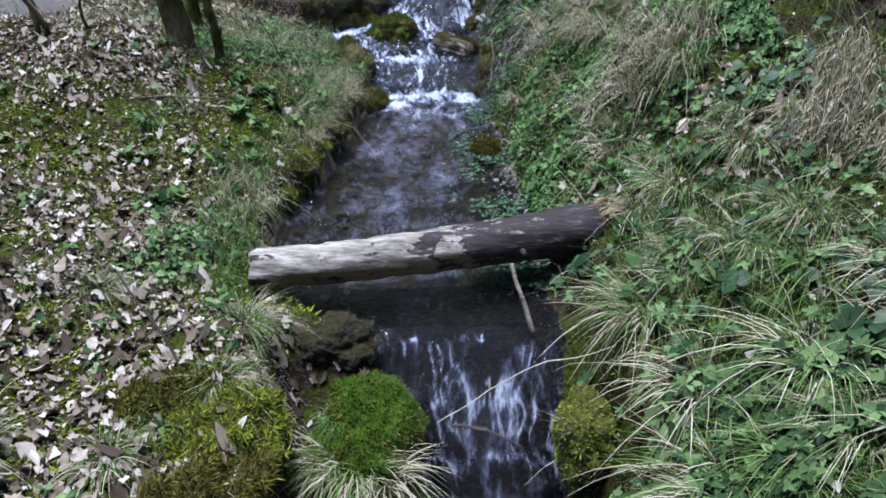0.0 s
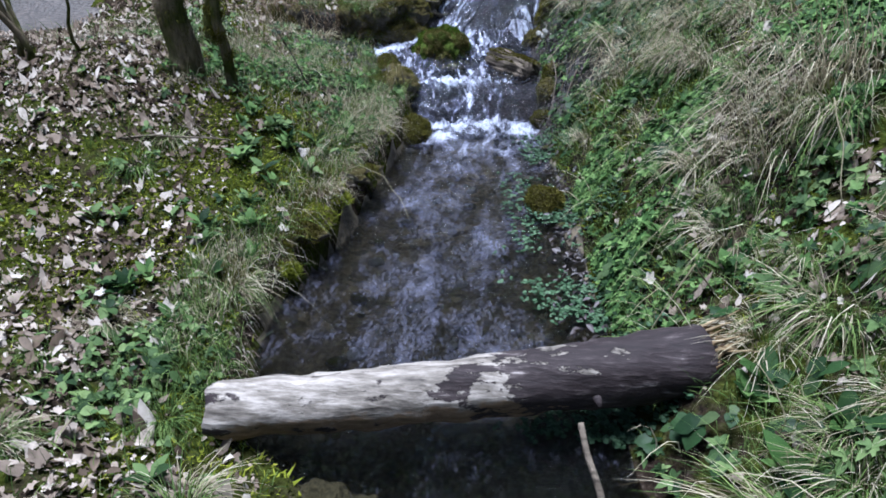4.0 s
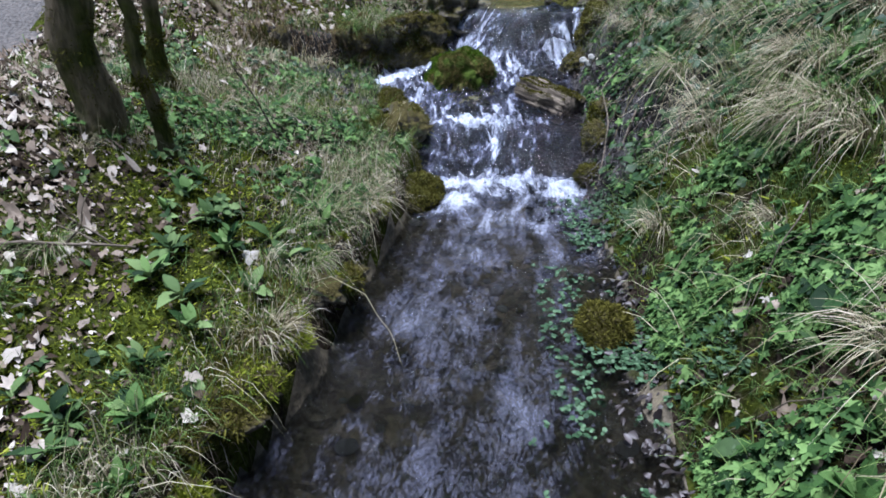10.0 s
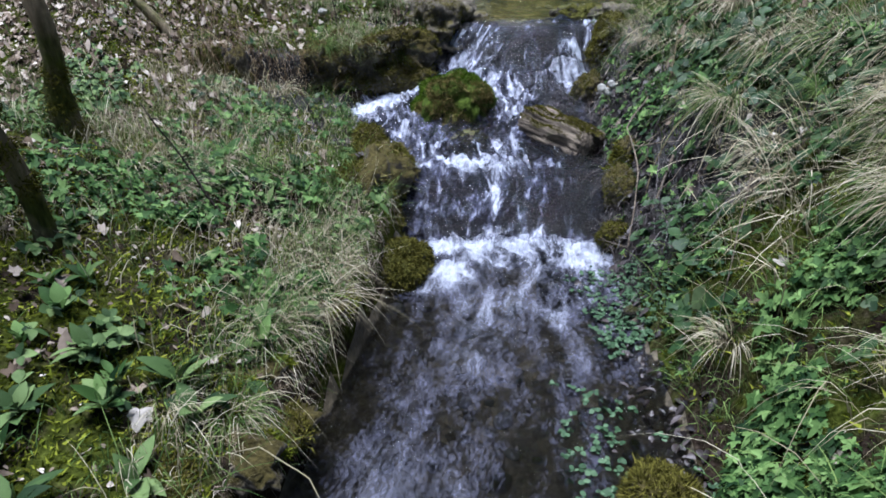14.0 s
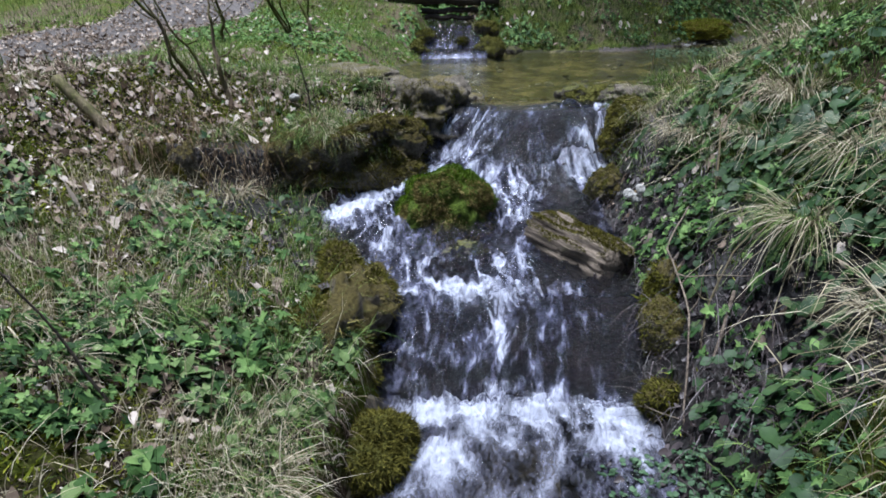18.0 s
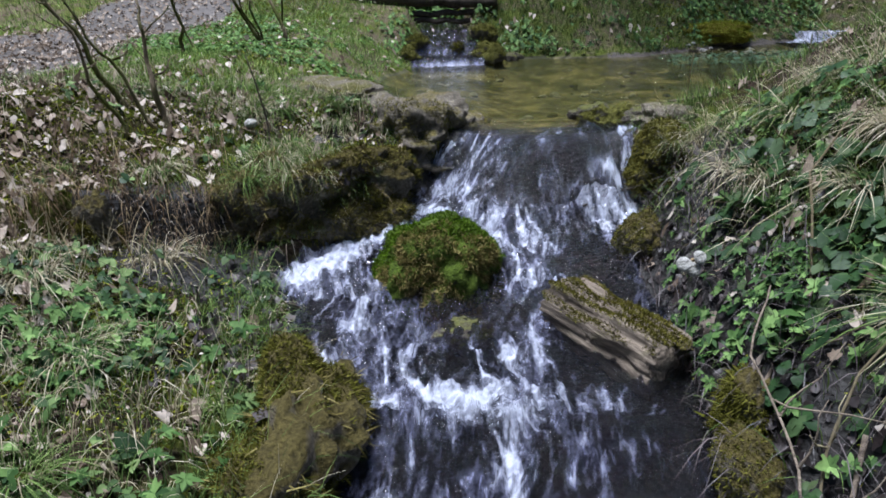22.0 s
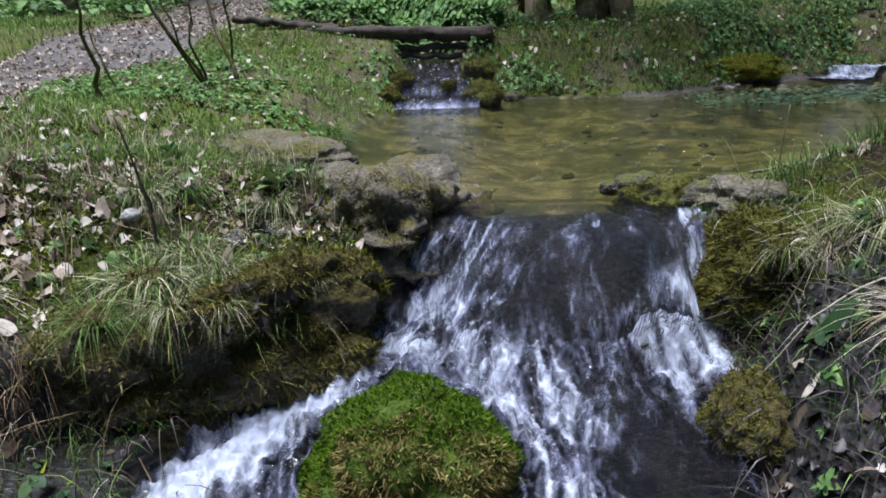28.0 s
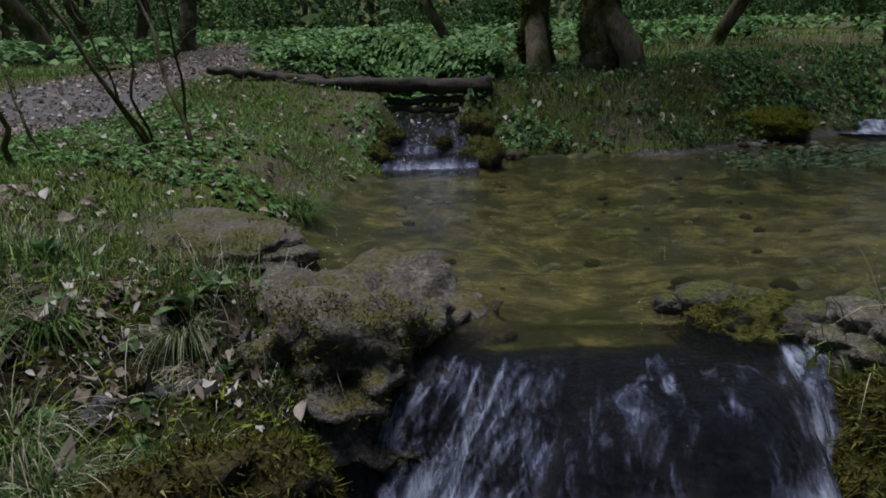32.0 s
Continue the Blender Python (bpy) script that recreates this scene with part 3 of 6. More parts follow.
cz = (gz[:-1, :-1] + gz[1:, 1:]) / 2
pooled = (cy > 8.05) & (cz < 0.66) & (cy < 13.8)
wet = np.where(cy > 8.05, pooled, wet)
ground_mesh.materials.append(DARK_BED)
ground_mesh.materials.append(POOL_BED)
ground_mesh.materials.append(TURF)
shoal = (cx > 0.9) & (cx < 4.6) & (cy > 11.6) & (cy < 13.6) & (cz < 0.70 + 0.05 * wander(cx, cy, 4.0, 24, 2)) & (cz > 0.615)
# Slot 3 in the bank hollows: wet soil, darkened to paint in their shade.
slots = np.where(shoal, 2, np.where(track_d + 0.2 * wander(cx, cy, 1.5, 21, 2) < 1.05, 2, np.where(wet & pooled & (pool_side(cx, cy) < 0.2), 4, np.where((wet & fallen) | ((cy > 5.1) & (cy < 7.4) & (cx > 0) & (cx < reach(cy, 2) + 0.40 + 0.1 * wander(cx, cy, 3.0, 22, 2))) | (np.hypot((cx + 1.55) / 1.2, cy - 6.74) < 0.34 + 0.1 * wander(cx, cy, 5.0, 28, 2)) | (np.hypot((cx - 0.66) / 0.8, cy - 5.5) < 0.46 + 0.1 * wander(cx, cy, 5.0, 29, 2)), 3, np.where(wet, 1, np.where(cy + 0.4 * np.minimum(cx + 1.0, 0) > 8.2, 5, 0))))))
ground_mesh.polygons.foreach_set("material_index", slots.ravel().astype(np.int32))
thing("ground", "mossy woodland soil banks cut by a stream", "ground", ground_mesh, kind="structure")


# ---- water ----
def add_foam(me, values):
    me.attributes.new("foam", "FLOAT", "POINT").data.foreach_set("value", np.asarray(values, np.float32).ravel())


def stream_sheet(name, label, y0, y1, ny, nu, mat, foam):
    v = np.linspace(y0, y1, ny)[:, None] + np.zeros((1, nu))
    u = np.linspace(0, 1, nu)[None, :] + np.zeros((ny, 1))
    xl, xr = reach(v, 1) - 0.05, reach(v, 2) + 0.08
    x = xl + (xr - xl) * u
    me = mesh_of(name, np.stack([x, v, surface(x, v)], -1).reshape(-1, 3), grid_faces(nu, ny), mat)
    add_foam(me, foam(x, v))
    return thing(name, label, "water", me, kind="structure")


def ripples(size):
    return lambda x, y: size * (wander(x * 1.6, y, 9.0, 31, 3) + 0.6 * wander(x * 2.2, y, 26.0, 32, 2))


def cords(size, boil=0.4):
    """Ropes of falling water, long in the flow's direction."""
    return lambda x, y: size * (wander(x * 30 + 2 * wander(x, y, 5, 35), y * 4.0, 1.0, 33, 3) + boil * wander(x * 1.5, y, 24.0, 34, 3))


def blob(x, y, px, py, rx, ry):
    return np.exp(-((x - px) / rx) ** 2 - ((y - py) / ry) ** 2)


def strands(c, s, fine, seed):
    """Bright filaments drawn out along the flow: c across it, s along it; 0..1, about 0.25 on the whole."""
    w = c * fine + 1.3 * wander(c * fine * 0.3, s * 4.0, 1.0, seed + 5, 2)
    a = 1 - np.abs(wander(w, s * 3.0, 1.0, seed, 2))
    b = 1 - np.abs(wander(w * 2.4 + 9, s * 8.0, 1.0, seed + 1, 3))
    return (0.6 * a ** 4 + 0.4 * b ** 4) * (0.55 + 0.9 * ease(-0.4, 0.5, wander(c * 5, s * 6, 1.0, seed + 2, 2)))


def around(x, y):
    """Across-flow coordinate of water parting round the boulder."""
    dx, dy = x + 0.54, y - 6.93
    rr = np.maximum(dx * dx + dy * dy, 0.0625)
    return dx * (1 - 0.0625 / rr) + 0.10 * np.clip(y - 6.5, -1, 1)


def froth_heave(x, y, size, seed):
    return size * np.abs(wander(x, y, 17.0, seed, 4))


def surface(x, y):
    """The running water's skin: ripples on the flats, ropes on the falls, heaving froth at their feet."""
    falls = ease(2.12, 1.98, y) + ease(5.55, 5.68, y) * ease(6.15, 6.05, y) + 0.8 * ease(7.42, 7.5, y) * ease(8.0, 7.9, y)
    rapid = ease(6.05, 6.2, y) * ease(7.5, 7.42, y)
    z = level(bent(x, y)) + hump(x, y)
    z = z + ripples(0.010)(x, y) * (1 - 0.6 * falls) * ease(8.02, 7.92, y) + cords(0.028)(x, y) * falls + cords(0.018, 1.6)(x, y) * rapid
    calm = ease(0.5, 0.3, np.abs(x + 0.12))
    return z + froth_heave(x, y, 0.06, 46) * ease(5.15, 5.55, y) * ease(5.8, 5.62, y) * calm + froth_heave(x, y, 0.06, 47) * blob(x, y, -0.28, 6.13, 0.25, 0.11) + froth_heave(x, y, 0.045, 48) * rapid


def lower_foam_glints(x, y):
    mid = ease(0.58, 0.30, np.abs(x + 0.12))
    # Ripple glints of reflected sky painted as pale patches; froth is added below.
    f = -0.02 + 0.09 * wander(x * 1.6, y, 2.2, 49, 3) - 0.10 * ease(2.3, 2.1, y) - 0.10 * ease(0.10, 0.34, x) * ease(5.0, 4.4, y) - 0.05 * ease(-0.5, -0.7, x)
    f = f + (0.20 * strands(x, y, 14.0, 40) - 0.03) * ease(4.5, 5.2, y + 0.15 * wander(x, y, 4.0, 41, 3)) * mid
    return f + (0.10 + 0.22 * wander(x, y, 13.0, 45, 3)) * ease(5.25, 5.5, y + 0.12 * wander(x, y, 6.0, 43, 2)) * mid + 0.10 * ease(5.48, 5.6, y) * mid


def log_fall_foam(x, y):
    f = -0.14 + 0.27 * strands(x + 0.06 * wander(y, 0 * y, 5.0, 75), y + level(y), 19.0, 66) + 0.05 * ease(-0.05, 0.3, x) + 0.10 * ease(1.62, 1.35, y)
    return f - 0.40 * ease(1.95, 2.04, y + 0.05 * wander(x, 0 * x, 8.0, 74, 2))


def step_foam(x, y):
    f = -0.15 + 0.21 * strands(x, y + level(y), 18.0, 67) * (1 - 0.45 * ease(0.0, 0.25, x)) + 0.08 * blob(x, y, -0.50, 5.85, 0.12, 0.3)
    f = f + 0.22 * blob(x, y, -0.21 + 0.03 * wander(y, 0 * y, 9.0, 70), 5.88, 0.03, 0.2) + (0.30 + 0.22 * wander(x, y, 15.0, 71, 3)) * blob(x, y, -0.27, 6.13, 0.24, 0.10)
    return f + (0.08 + 0.2 * wander(x, y, 14.0, 76, 3)) * ease(5.76, 5.63, y + 0.05 * wander(x, y, 9.0, 77, 2))


def boulder_foam(x, y):
    c = around(x, y)
    f = -0.13 + 0.29 * strands(c, y, 14.0, 72) + 0.05 * ease(6.95, 7.2, y) + (0.30 + 0.22 * wander(x, y, 15.0, 71, 3)) * blob(x, y, -0.27, 6.13, 0.24, 0.10)
    f = f + 0.10 * blob(x, y, -0.70, 6.5, 0.2, 0.25) + 0.12 * blob(x, y, -0.95, 6.8, 0.22, 0.16) + 0.10 * blob(x, y, -0.14, 6.8, 0.09, 0.4) + 0.30 * blob(x, y, 0.31, 7.44, 0.14, 0.08)
    run = np.exp(-((x + 0.95 - 0.72 * (y - 7.15)) / 0.10) ** 2) * ease(6.7, 6.9, y)
    return f + 0.27 * run - 0.10 * blob(x, y, 0.2, 6.2, 0.2, 0.25) - 0.06 * blob(x, y, 0.12, 6.95, 0.14, 0.2)


stream_sheet("water_lower", "clear shallow stream water rippling over silt, frothy below the step", 2.04, 5.64, 680, 190, WATER, lower_foam_glints)
stream_sheet("water_log_fall", "white-streaked water falling below the log", -3.0, 2.06, 620, 200, FALLING, log_fall_foam)
stream_sheet("water_step_fall", "white water tumbling over a mossy step", 5.62, 6.12, 190, 260, FALLING, step_foam)
stream_sheet("water_boulder", "foaming water splitting round a mossy boulder", 6.10, 7.44, 340, 270, RAPID, boulder_foam)


def upper_foam_sheen(x, y):
    skew = x + 0.55 * (8.0 - y)
    chute = ease(-0.04, -0.14, skew)
    c = x + (skew - x) * ease(0.02, -0.12, skew)
    # Strands are aerated threads; on the hump they also paint its sky sheen.
    f = -0.115 + 0.20 * strands(c, y + level(y), 20.0, 69) + chute * (0.01 + 0.13 * strands(skew, y + level(y), 13.0, 63)) + 0.12 * ease(0.33, 0.37, x) - 0.10 * blob(skew, y, -0.05, 7.75, 0.03, 0.3)
    f = f + 0.36 * blob(x, y, 0.33, 7.50, 0.11, 0.06) + 0.14 * blob(x, y, -0.70, 7.50, 0.14, 0.07) + 0.14 * blob(x, y, -0.40, 7.45, 0.25, 0.06) - 0.05 * blob(x, y, 0.12, 7.55, 0.14, 0.12)
    return f + 0.05 * blob(x, y, 0.05, 7.9, 0.16, 0.07) - 0.35 * ease(7.93, 8.03, bent(x, y) + 0.03 * wander(x, 0 * x, 9.0, 64, 2))


stream_sheet("water_upper_fall", "sheet of water sliding over a dark rounded lip", 7.42, 8.14, 260, 260, SLIDING, upper_foam_sheen)
pu, pv = np.meshgrid(np.linspace(-1.9, 5.1, 200), np.linspace(8.10, 13.9, 170))
pool_mesh = mesh_of("water_pool", np.stack([pu, pv, 0.638 + 0.0012 * wander(pu, pv, 7.0, 51, 2)], -1).reshape(-1, 3), grid_faces(200, 170), POOL_WATER)
add_foam(pool_mesh, pu * 0)
thing("water_pool", "still olive-green pool over pale silt", "water", pool_mesh, kind="structure")
iu, iv = np.meshgrid(np.linspace(0, 1, 60), np.linspace(11.62, 14.2, 260))
ix = np.interp(iv, INLET[:, 1], INLET[:, 0]) + (iu - 0.5) * 2 * (0.42 - 0.12 * ease(11.8, 12.6, iv))
iz = inlet_level(iv) + 0.022 + 0.010 * wander(ix * 26, iv * 5, 1.0, 36, 3)
inlet_mesh = mesh_of("water_inlet", np.stack([ix, iv, iz], -1).reshape(-1, 3), grid_faces(60, 260), FALLING)
add_foam(inlet_mesh, -0.06 + 0.20 * blob(ix, iv, -0.95, 11.70, 0.5, 0.06) + 0.14 * blob(ix, iv, -1.0, 12.12, 0.4, 0.05) - 0.15 * ease(12.7, 12.9, iv))
thing("water_inlet", "small stepped cascade feeding the pool", "water", inlet_mesh, kind="structure")


su, sv = np.meshgrid(np.linspace(-0.22, 0.22, 24), np.linspace(0, 1, 60))
sx, sy = 3.45 + 1.1 * sv + su, 13.25 + 1.2 * sv - 0.8 * su
side_mesh = mesh_of("water_side_inlet", np.stack([sx, sy, 0.65 + 0.32 * np.floor(sv * 3) / 3 + 0.32 / 3 * ease(0.5, 1.0, (sv * 3) % 1) + 0.012 * wander(sx, sy, 16.0, 37, 2)], -1).reshape(-1, 3), grid_faces(24, 60), FALLING)
add_foam(side_mesh, 0.14 + 0.14 * wander(sx, sy, 9.0, 68, 2))
thing("water_side_inlet", "white trickle of water over stones into the pool", "water", side_mesh, kind="structure")


def foam_lumps(name, label, spots):
    """Froth: heaps of small wet bubbles; spots are x, y, spread x, spread y, count, height."""
    fr = np.random.default_rng(5)
    bm = bmesh.new()
    bmesh.ops.create_icosphere(bm, subdivisions=1, radius=1.0)
    base = np.array([v.co[:] for v in bm.verts])
    tri = np.array([[v.index for v in f.verts] for f in bm.faces])
    bm.free()
    vs, fs, o = [], [], 0
    for x, y, sx, sy, count, high in spots:
        px, py = x + sx * fr.uniform(-1, 1, count), y + sy * fr.normal(0, 0.5, count)
        heap = np.clip(1 - np.abs(py - y) / (1.6 * sy), 0, 1) * (0.6 + 0.6 * wander(px, py, 14.0, 44, 2))
        pz = level(bent(px, py)) + high * heap * fr.random(count) ** 1.5
        r = fr.uniform(0.0007, 0.002, count) * (0.6 + 0.7 * heap)
        stretch = np.stack([fr.uniform(0.7, 1.5, count), fr.uniform(0.8, 1.8, count), fr.uniform(0.6, 1.3, count)], -1)
        vs.append((base[None] * (r[:, None, None] * stretch[:, None, :]) + np.stack([px, py, pz], -1)[:, None]).reshape(-1, 3))
        fs.append((tri[None] + o + (np.arange(count) * len(base))[:, None, None]).reshape(-1, 3))
        o += count * len(base)
    return thing(name, label, "foam", mesh_of(name, np.concatenate(vs), np.concatenate(fs), FROTH), kind="stuff")


foam_lumps("foam", "white droplets where the water falls", [
    (-0.12, 5.57, 0.40, 0.08, 900, 0.06), (-0.26, 6.14, 0.20, 0.08, 500, 0.055), (0.22, 1.35, 0.2, 0.2, 300, 0.05)])


# ---- rocks ----
def rock_mesh(name, size, mat, seed, flat=0.0, detail=5, rough=0.16, square=0.0):
    """A worn boulder: lumpy, cracked, wider than high."""
    bm = bmesh.new()
    bmesh.ops.create_icosphere(bm, subdivisions=detail, radius=1.0)
    off = Vector((seed * 3.7, seed * 1.3, seed * 7.9))
    for v in bm.verts:
        p = v.co.copy()
        if square:
            q = Vector([math.copysign(abs(c) ** (1 - square), c) for c in p])
            p = p.lerp(q, 0.8)
        n = rough * (1.0 * noise.noise(p * 1.3 + off) + 0.55 * noise.noise(p * 3.1 + off) + 0.32 * noise.noise(p * 7.0 + off) + 0.2 * noise.noise(p * 16 + off))
        p = p * (1 + 1.6 * n)
        if p.z > 0 and flat:
            p.z = p.z * (1 - flat * 0.5) - flat * 0.1 * p.z * p.z
        v.co = Vector((p.x * size[0], p.y * size[1], p.z * size[2]))
    return bm_mesh(bm, name, mat)


fuzz_rng = np.random.default_rng(3)


def moss_fuzz(me, count, length, mat, up=0.0, width=0.0028, fall=0.35, cover=0.0, seed=0, down=2.0, beyond=-1e9, before=1e9):
    """Short moss shoots all over the upper faces of a mesh, as a mesh of their own."""
    n = len(me.polygons)
    ce, no, ar = np.empty(n * 3), np.empty(n * 3), np.empty(n)
    me.polygons.foreach_get("center", ce)
    me.polygons.foreach_get("normal", no)
    me.polygons.foreach_get("area", ar)
    ce, no = ce.reshape(-1, 3), no.reshape(-1, 3)
    w = ar * (no[:, 2] > up) * (no[:, 2] < down) * (ce[:, 1] > beyond) * (ce[:, 1] < before)
    if cover:
        w = w * (wander(ce[:, 0] + ce[:, 2], ce[:, 1], 7.0, 90 + seed, 3) > cover)
    pick = fuzz_rng.choice(n, count, p=w / w.sum())
    jump = fuzz_rng.normal(0, 1, (count, 3)) * np.sqrt(ar[pick])[:, None] * 0.6
    jump -= no[pick] * (jump * no[pick]).sum(1, keepdims=True)
    base = ce[pick] + jump - no[pick] * 0.003
    side = fuzz_rng.normal(0, 1, (count, 3))
    side -= no[pick] * (side * no[pick]).sum(1, keepdims=True)
    side /= np.linalg.norm(side, axis=1, keepdims=True) + 1e-9
    tip = base + no[pick] * length * fuzz_rng.uniform(0.3, 1.2, (count, 1)) + fuzz_rng.normal(0, length * 0.6, (count, 3)) - np.array([0, 0, length * fall])
    v = np.stack([base - side * width, base + side * width, tip], 1).reshape(-1, 3)
    return mesh_of("moss_shoots", v, np.arange(count * 3).reshape(-1, 3), mat)


def rock(name, label, x, y, z, size, mat, seed, turn=(0, 0, 0), group="", fuzz=0, fuzz_mat=None, up=0.1, length=0.009, cover=0.0, under=0, before=1e9, **shape):
    me = rock_mesh("stone", size, mat, seed, **shape)
    if not fuzz:
        return thing(name, label, "rock", me, pose(x, y, z, *turn), group)
    ob = thing(name, label, "rock", None, pose(x, y, z, *turn), group)
    part("stone", me, ob)
    part("moss", moss_fuzz(me, int(1.6 * fuzz), length, fuzz_mat or MOSS, up, seed=seed, cover=cover, before=before), ob, "moss cushion of short shoots")
    if under:
        part("dry_moss", moss_fuzz(me, under, length * 1.6, DRY_MOSS, -0.6, seed=seed + 1, down=0.55, cover=-0.15), ob, "browner moss low on its sides")
    return ob


boulder = thing("boulder", "rounded boulder with bright green mossy crown amid white water", "rock", None, pose(-0.54, 6.93, 0.15, 0, 0, 10))
boulder_stone = rock_mesh("stone", (0.265, 0.29, 0.285), BOULDER, 2, rough=0.15, square=0.10)
part("stone", boulder_stone, boulder)
part("dry_moss", moss_fuzz(boulder_stone, 16000, 0.014, DRY_MOSS, -0.3, seed=2, cover=-0.15, before=-0.05), boulder, "straw-brown moss on its flanks")
part("green_moss", moss_fuzz(boulder_stone, 26000, 0.011, BRIGHT_MOSS, 0.3, seed=7, cover=-0.4, beyond=-0.12), boulder, "bright green moss on its crown")
lip_rng = random.Random(17)
lip_spots = [(-0.70, 1.30, 0.13), (-0.84, 1.46, 0.12), (-0.66, 1.10, 0.12), (-0.74, 4.75, 0.07)]
for k in range(17):
    y = 2.95 + 0.095 * k + lip_rng.uniform(-0.03, 0.03)
    lip_spots.append((float(reach(y, 1)) - lip_rng.uniform(0.06, 0.2), y, lip_rng.uniform(0.05, 0.085)))
for k, (x, y, s) in enumerate(lip_spots):
    rock("moss_clump", "flat yellow-green moss mat on the bank's lip", x, y, land1(x, y) - 0.03, (s, s * 1.6, s * 0.6), BROWN_ROCK, 70 + k, (0, 0, 20 * k - 60), "lip moss", fuzz=2600 if s < 0.12 else 11000, fuzz_mat=(MOSS, OLIVE_MOSS, LEDGE_MOSS)[k % 3], up=-0.3, length=0.018, detail=4, rough=0.34, cover=-0.1 if s < 0.12 else -0.6)
rock("moss_rock", "mossy rock hung with grass beside the log fall", -0.28, 1.65, -0.44, (0.215, 0.22, 0.28), GREEN_ROCK, 3, fuzz=15000, fuzz_mat=BRIGHT_MOSS, length=0.010, cover=-0.25, under=6000)
rock("moss_rock", "olive mossy rock flanking the step fall", -0.89, 5.93, 0.03, (0.20, 0.40, 0.23), BROWN_ROCK, 5, (0, 0, 12), rough=0.30, fuzz=14000, fuzz_mat=OLIVE_MOSS, up=-0.1, cover=-0.05, length=0.018, under=2500)
rock("moss_rock", "small wet rock under the step fall's mossy flank", -0.80, 5.62, -0.06, (0.13, 0.16, 0.12), ROCK, 51, fuzz=3500, fuzz_mat=OLIVE_MOSS, up=-0.2, cover=-0.1)
rock("moss_clump", "round cushion of brown-green moss at the water", -0.62, 5.33, -0.09, (0.14, 0.14, 0.12), ROCK, 6, fuzz=8000, fuzz_mat=LEDGE_MOSS, up=-0.2, length=0.015)
rock("moss_clump", "olive moss cushion on a wet islet", 0.30, 4.12, -0.11, (0.10, 0.12, 0.10), BROWN_ROCK, 7, fuzz=8000, fuzz_mat=LEDGE_MOSS, up=-0.2, length=0.015)
rock("moss_stump", "moss-wrapped stump among dead stems on the bank", -1.84, 6.62, land1(-1.84, 6.62) + 0.04, (0.075, 0.08, 0.15), BROWN_ROCK, 55, (4, 6, 0), rough=0.2, fuzz=5000, fuzz_mat=LEDGE_MOSS, up=-0.6, length=0.02, cover=-0.2)
rock("ledge_rock", "overhanging brown ledge with patchy moss above the side channel", -1.23, 7.31, 0.40, (0.50, 0.20, 0.19), BROWN_ROCK, 8, (-8, -4, 40), rough=0.30, square=0.30, fuzz=15000, fuzz_mat=LEDGE_MOSS, up=-0.2, cover=-0.05, length=0.018, under=3500)
rock("ledge_rock", "moss-capped block at the end of the ledge", -0.92, 7.51, 0.46, (0.19, 0.14, 0.14), BROWN_ROCK, 52, (0, 0, 35), rough=0.2, square=0.2, fuzz=9000, fuzz_mat=LEDGE_MOSS, up=-0.1, cover=-0.1, length=0.02)
rock("ledge_rock", "earthy lump under hanging grass on the ledge", -1.42, 7.20, 0.42, (0.26, 0.20, 0.20), BROWN_ROCK, 53, (0, 0, 50), rough=0.25, fuzz=5000, fuzz_mat=DRY_MOSS, up=-0.3, cover=0.0, length=0.02)
rock("rim_rock", "brown tufa hump with moss at the pool rim", -0.82, 8.14, 0.51, (0.40, 0.44, 0.25), TUFA, 9, (0, 0, 12), rough=0.30, square=0.15, fuzz=9000, fuzz_mat=LEDGE_MOSS, up=-0.2, cover=0.10, before=-0.08)
rock("rim_rock", "flat grey rock slab at the pool edge", -1.52, 8.80, 0.72, (0.56, 0.34, 0.18), GREY_ROCK, 10, (0, 0, -48), flat=0.6, rough=0.2, fuzz=3500, fuzz_mat=OLIVE_MOSS, cover=0.25)
rock("rim_rock", "mossy block hung with grass beside the upper fall", 0.54, 7.66, 0.50, (0.15, 0.22, 0.20), ROCK, 11, rough=0.26, fuzz=8000, fuzz_mat=LEDGE_MOSS, up=-0.3, length=0.02)
rock("moss_rock", "low mossy rock between fall and timber", 0.36, 7.12, 0.28, (0.11, 0.15, 0.13), BROWN_ROCK, 12, fuzz=6000, fuzz_mat=OLIVE_MOSS, up=-0.1, cover=-0.1, rough=0.22)
rock("moss_rock", "yellow-green mossy stone under the bank", 0.42, 5.92, 0.06, (0.09, 0.13, 0.15), BROWN_ROCK, 13, fuzz=4000, fuzz_mat=OLIVE_MOSS, up=-0.4, cover=0.0)
rock("moss_rock", "column of bright moss down the bank's raw edge", 0.44, 6.04, 0.13, (0.07, 0.10, 0.17), BROWN_ROCK, 56, (0, 8, 10), rough=0.25, fuzz=5000, fuzz_mat=OLIVE_MOSS, up=-0.6, length=0.018, cover=-0.1)
rock("moss_clump", "small moss cushion at the foot of the bank", 0.36, 5.62, -0.05, (0.07, 0.07, 0.07), BROWN_ROCK, 57, rough=0.2, fuzz=2500, fuzz_mat=OLIVE_MOSS, up=-0.3, length=0.015)
rock("stream_rock", "dark wet rock splitting the rapid", -0.40, 6.55, 0.10, (0.13, 0.10, 0.09), BARE_ROCK, 15, (0, 0, 30), rough=0.12)
rock("moss_rock", "mossy rock edge beside the log fall", 0.50, 1.62, -0.32, (0.09, 0.16, 0.18), ROCK, 16, fuzz=4000, up=-0.3)
rock("bank_stone", "grey stone at the foot of the log fall bank", -0.42, 1.98, -0.17, (0.17, 0.12, 0.11), DARK_ROCK, 17, rough=0.24)
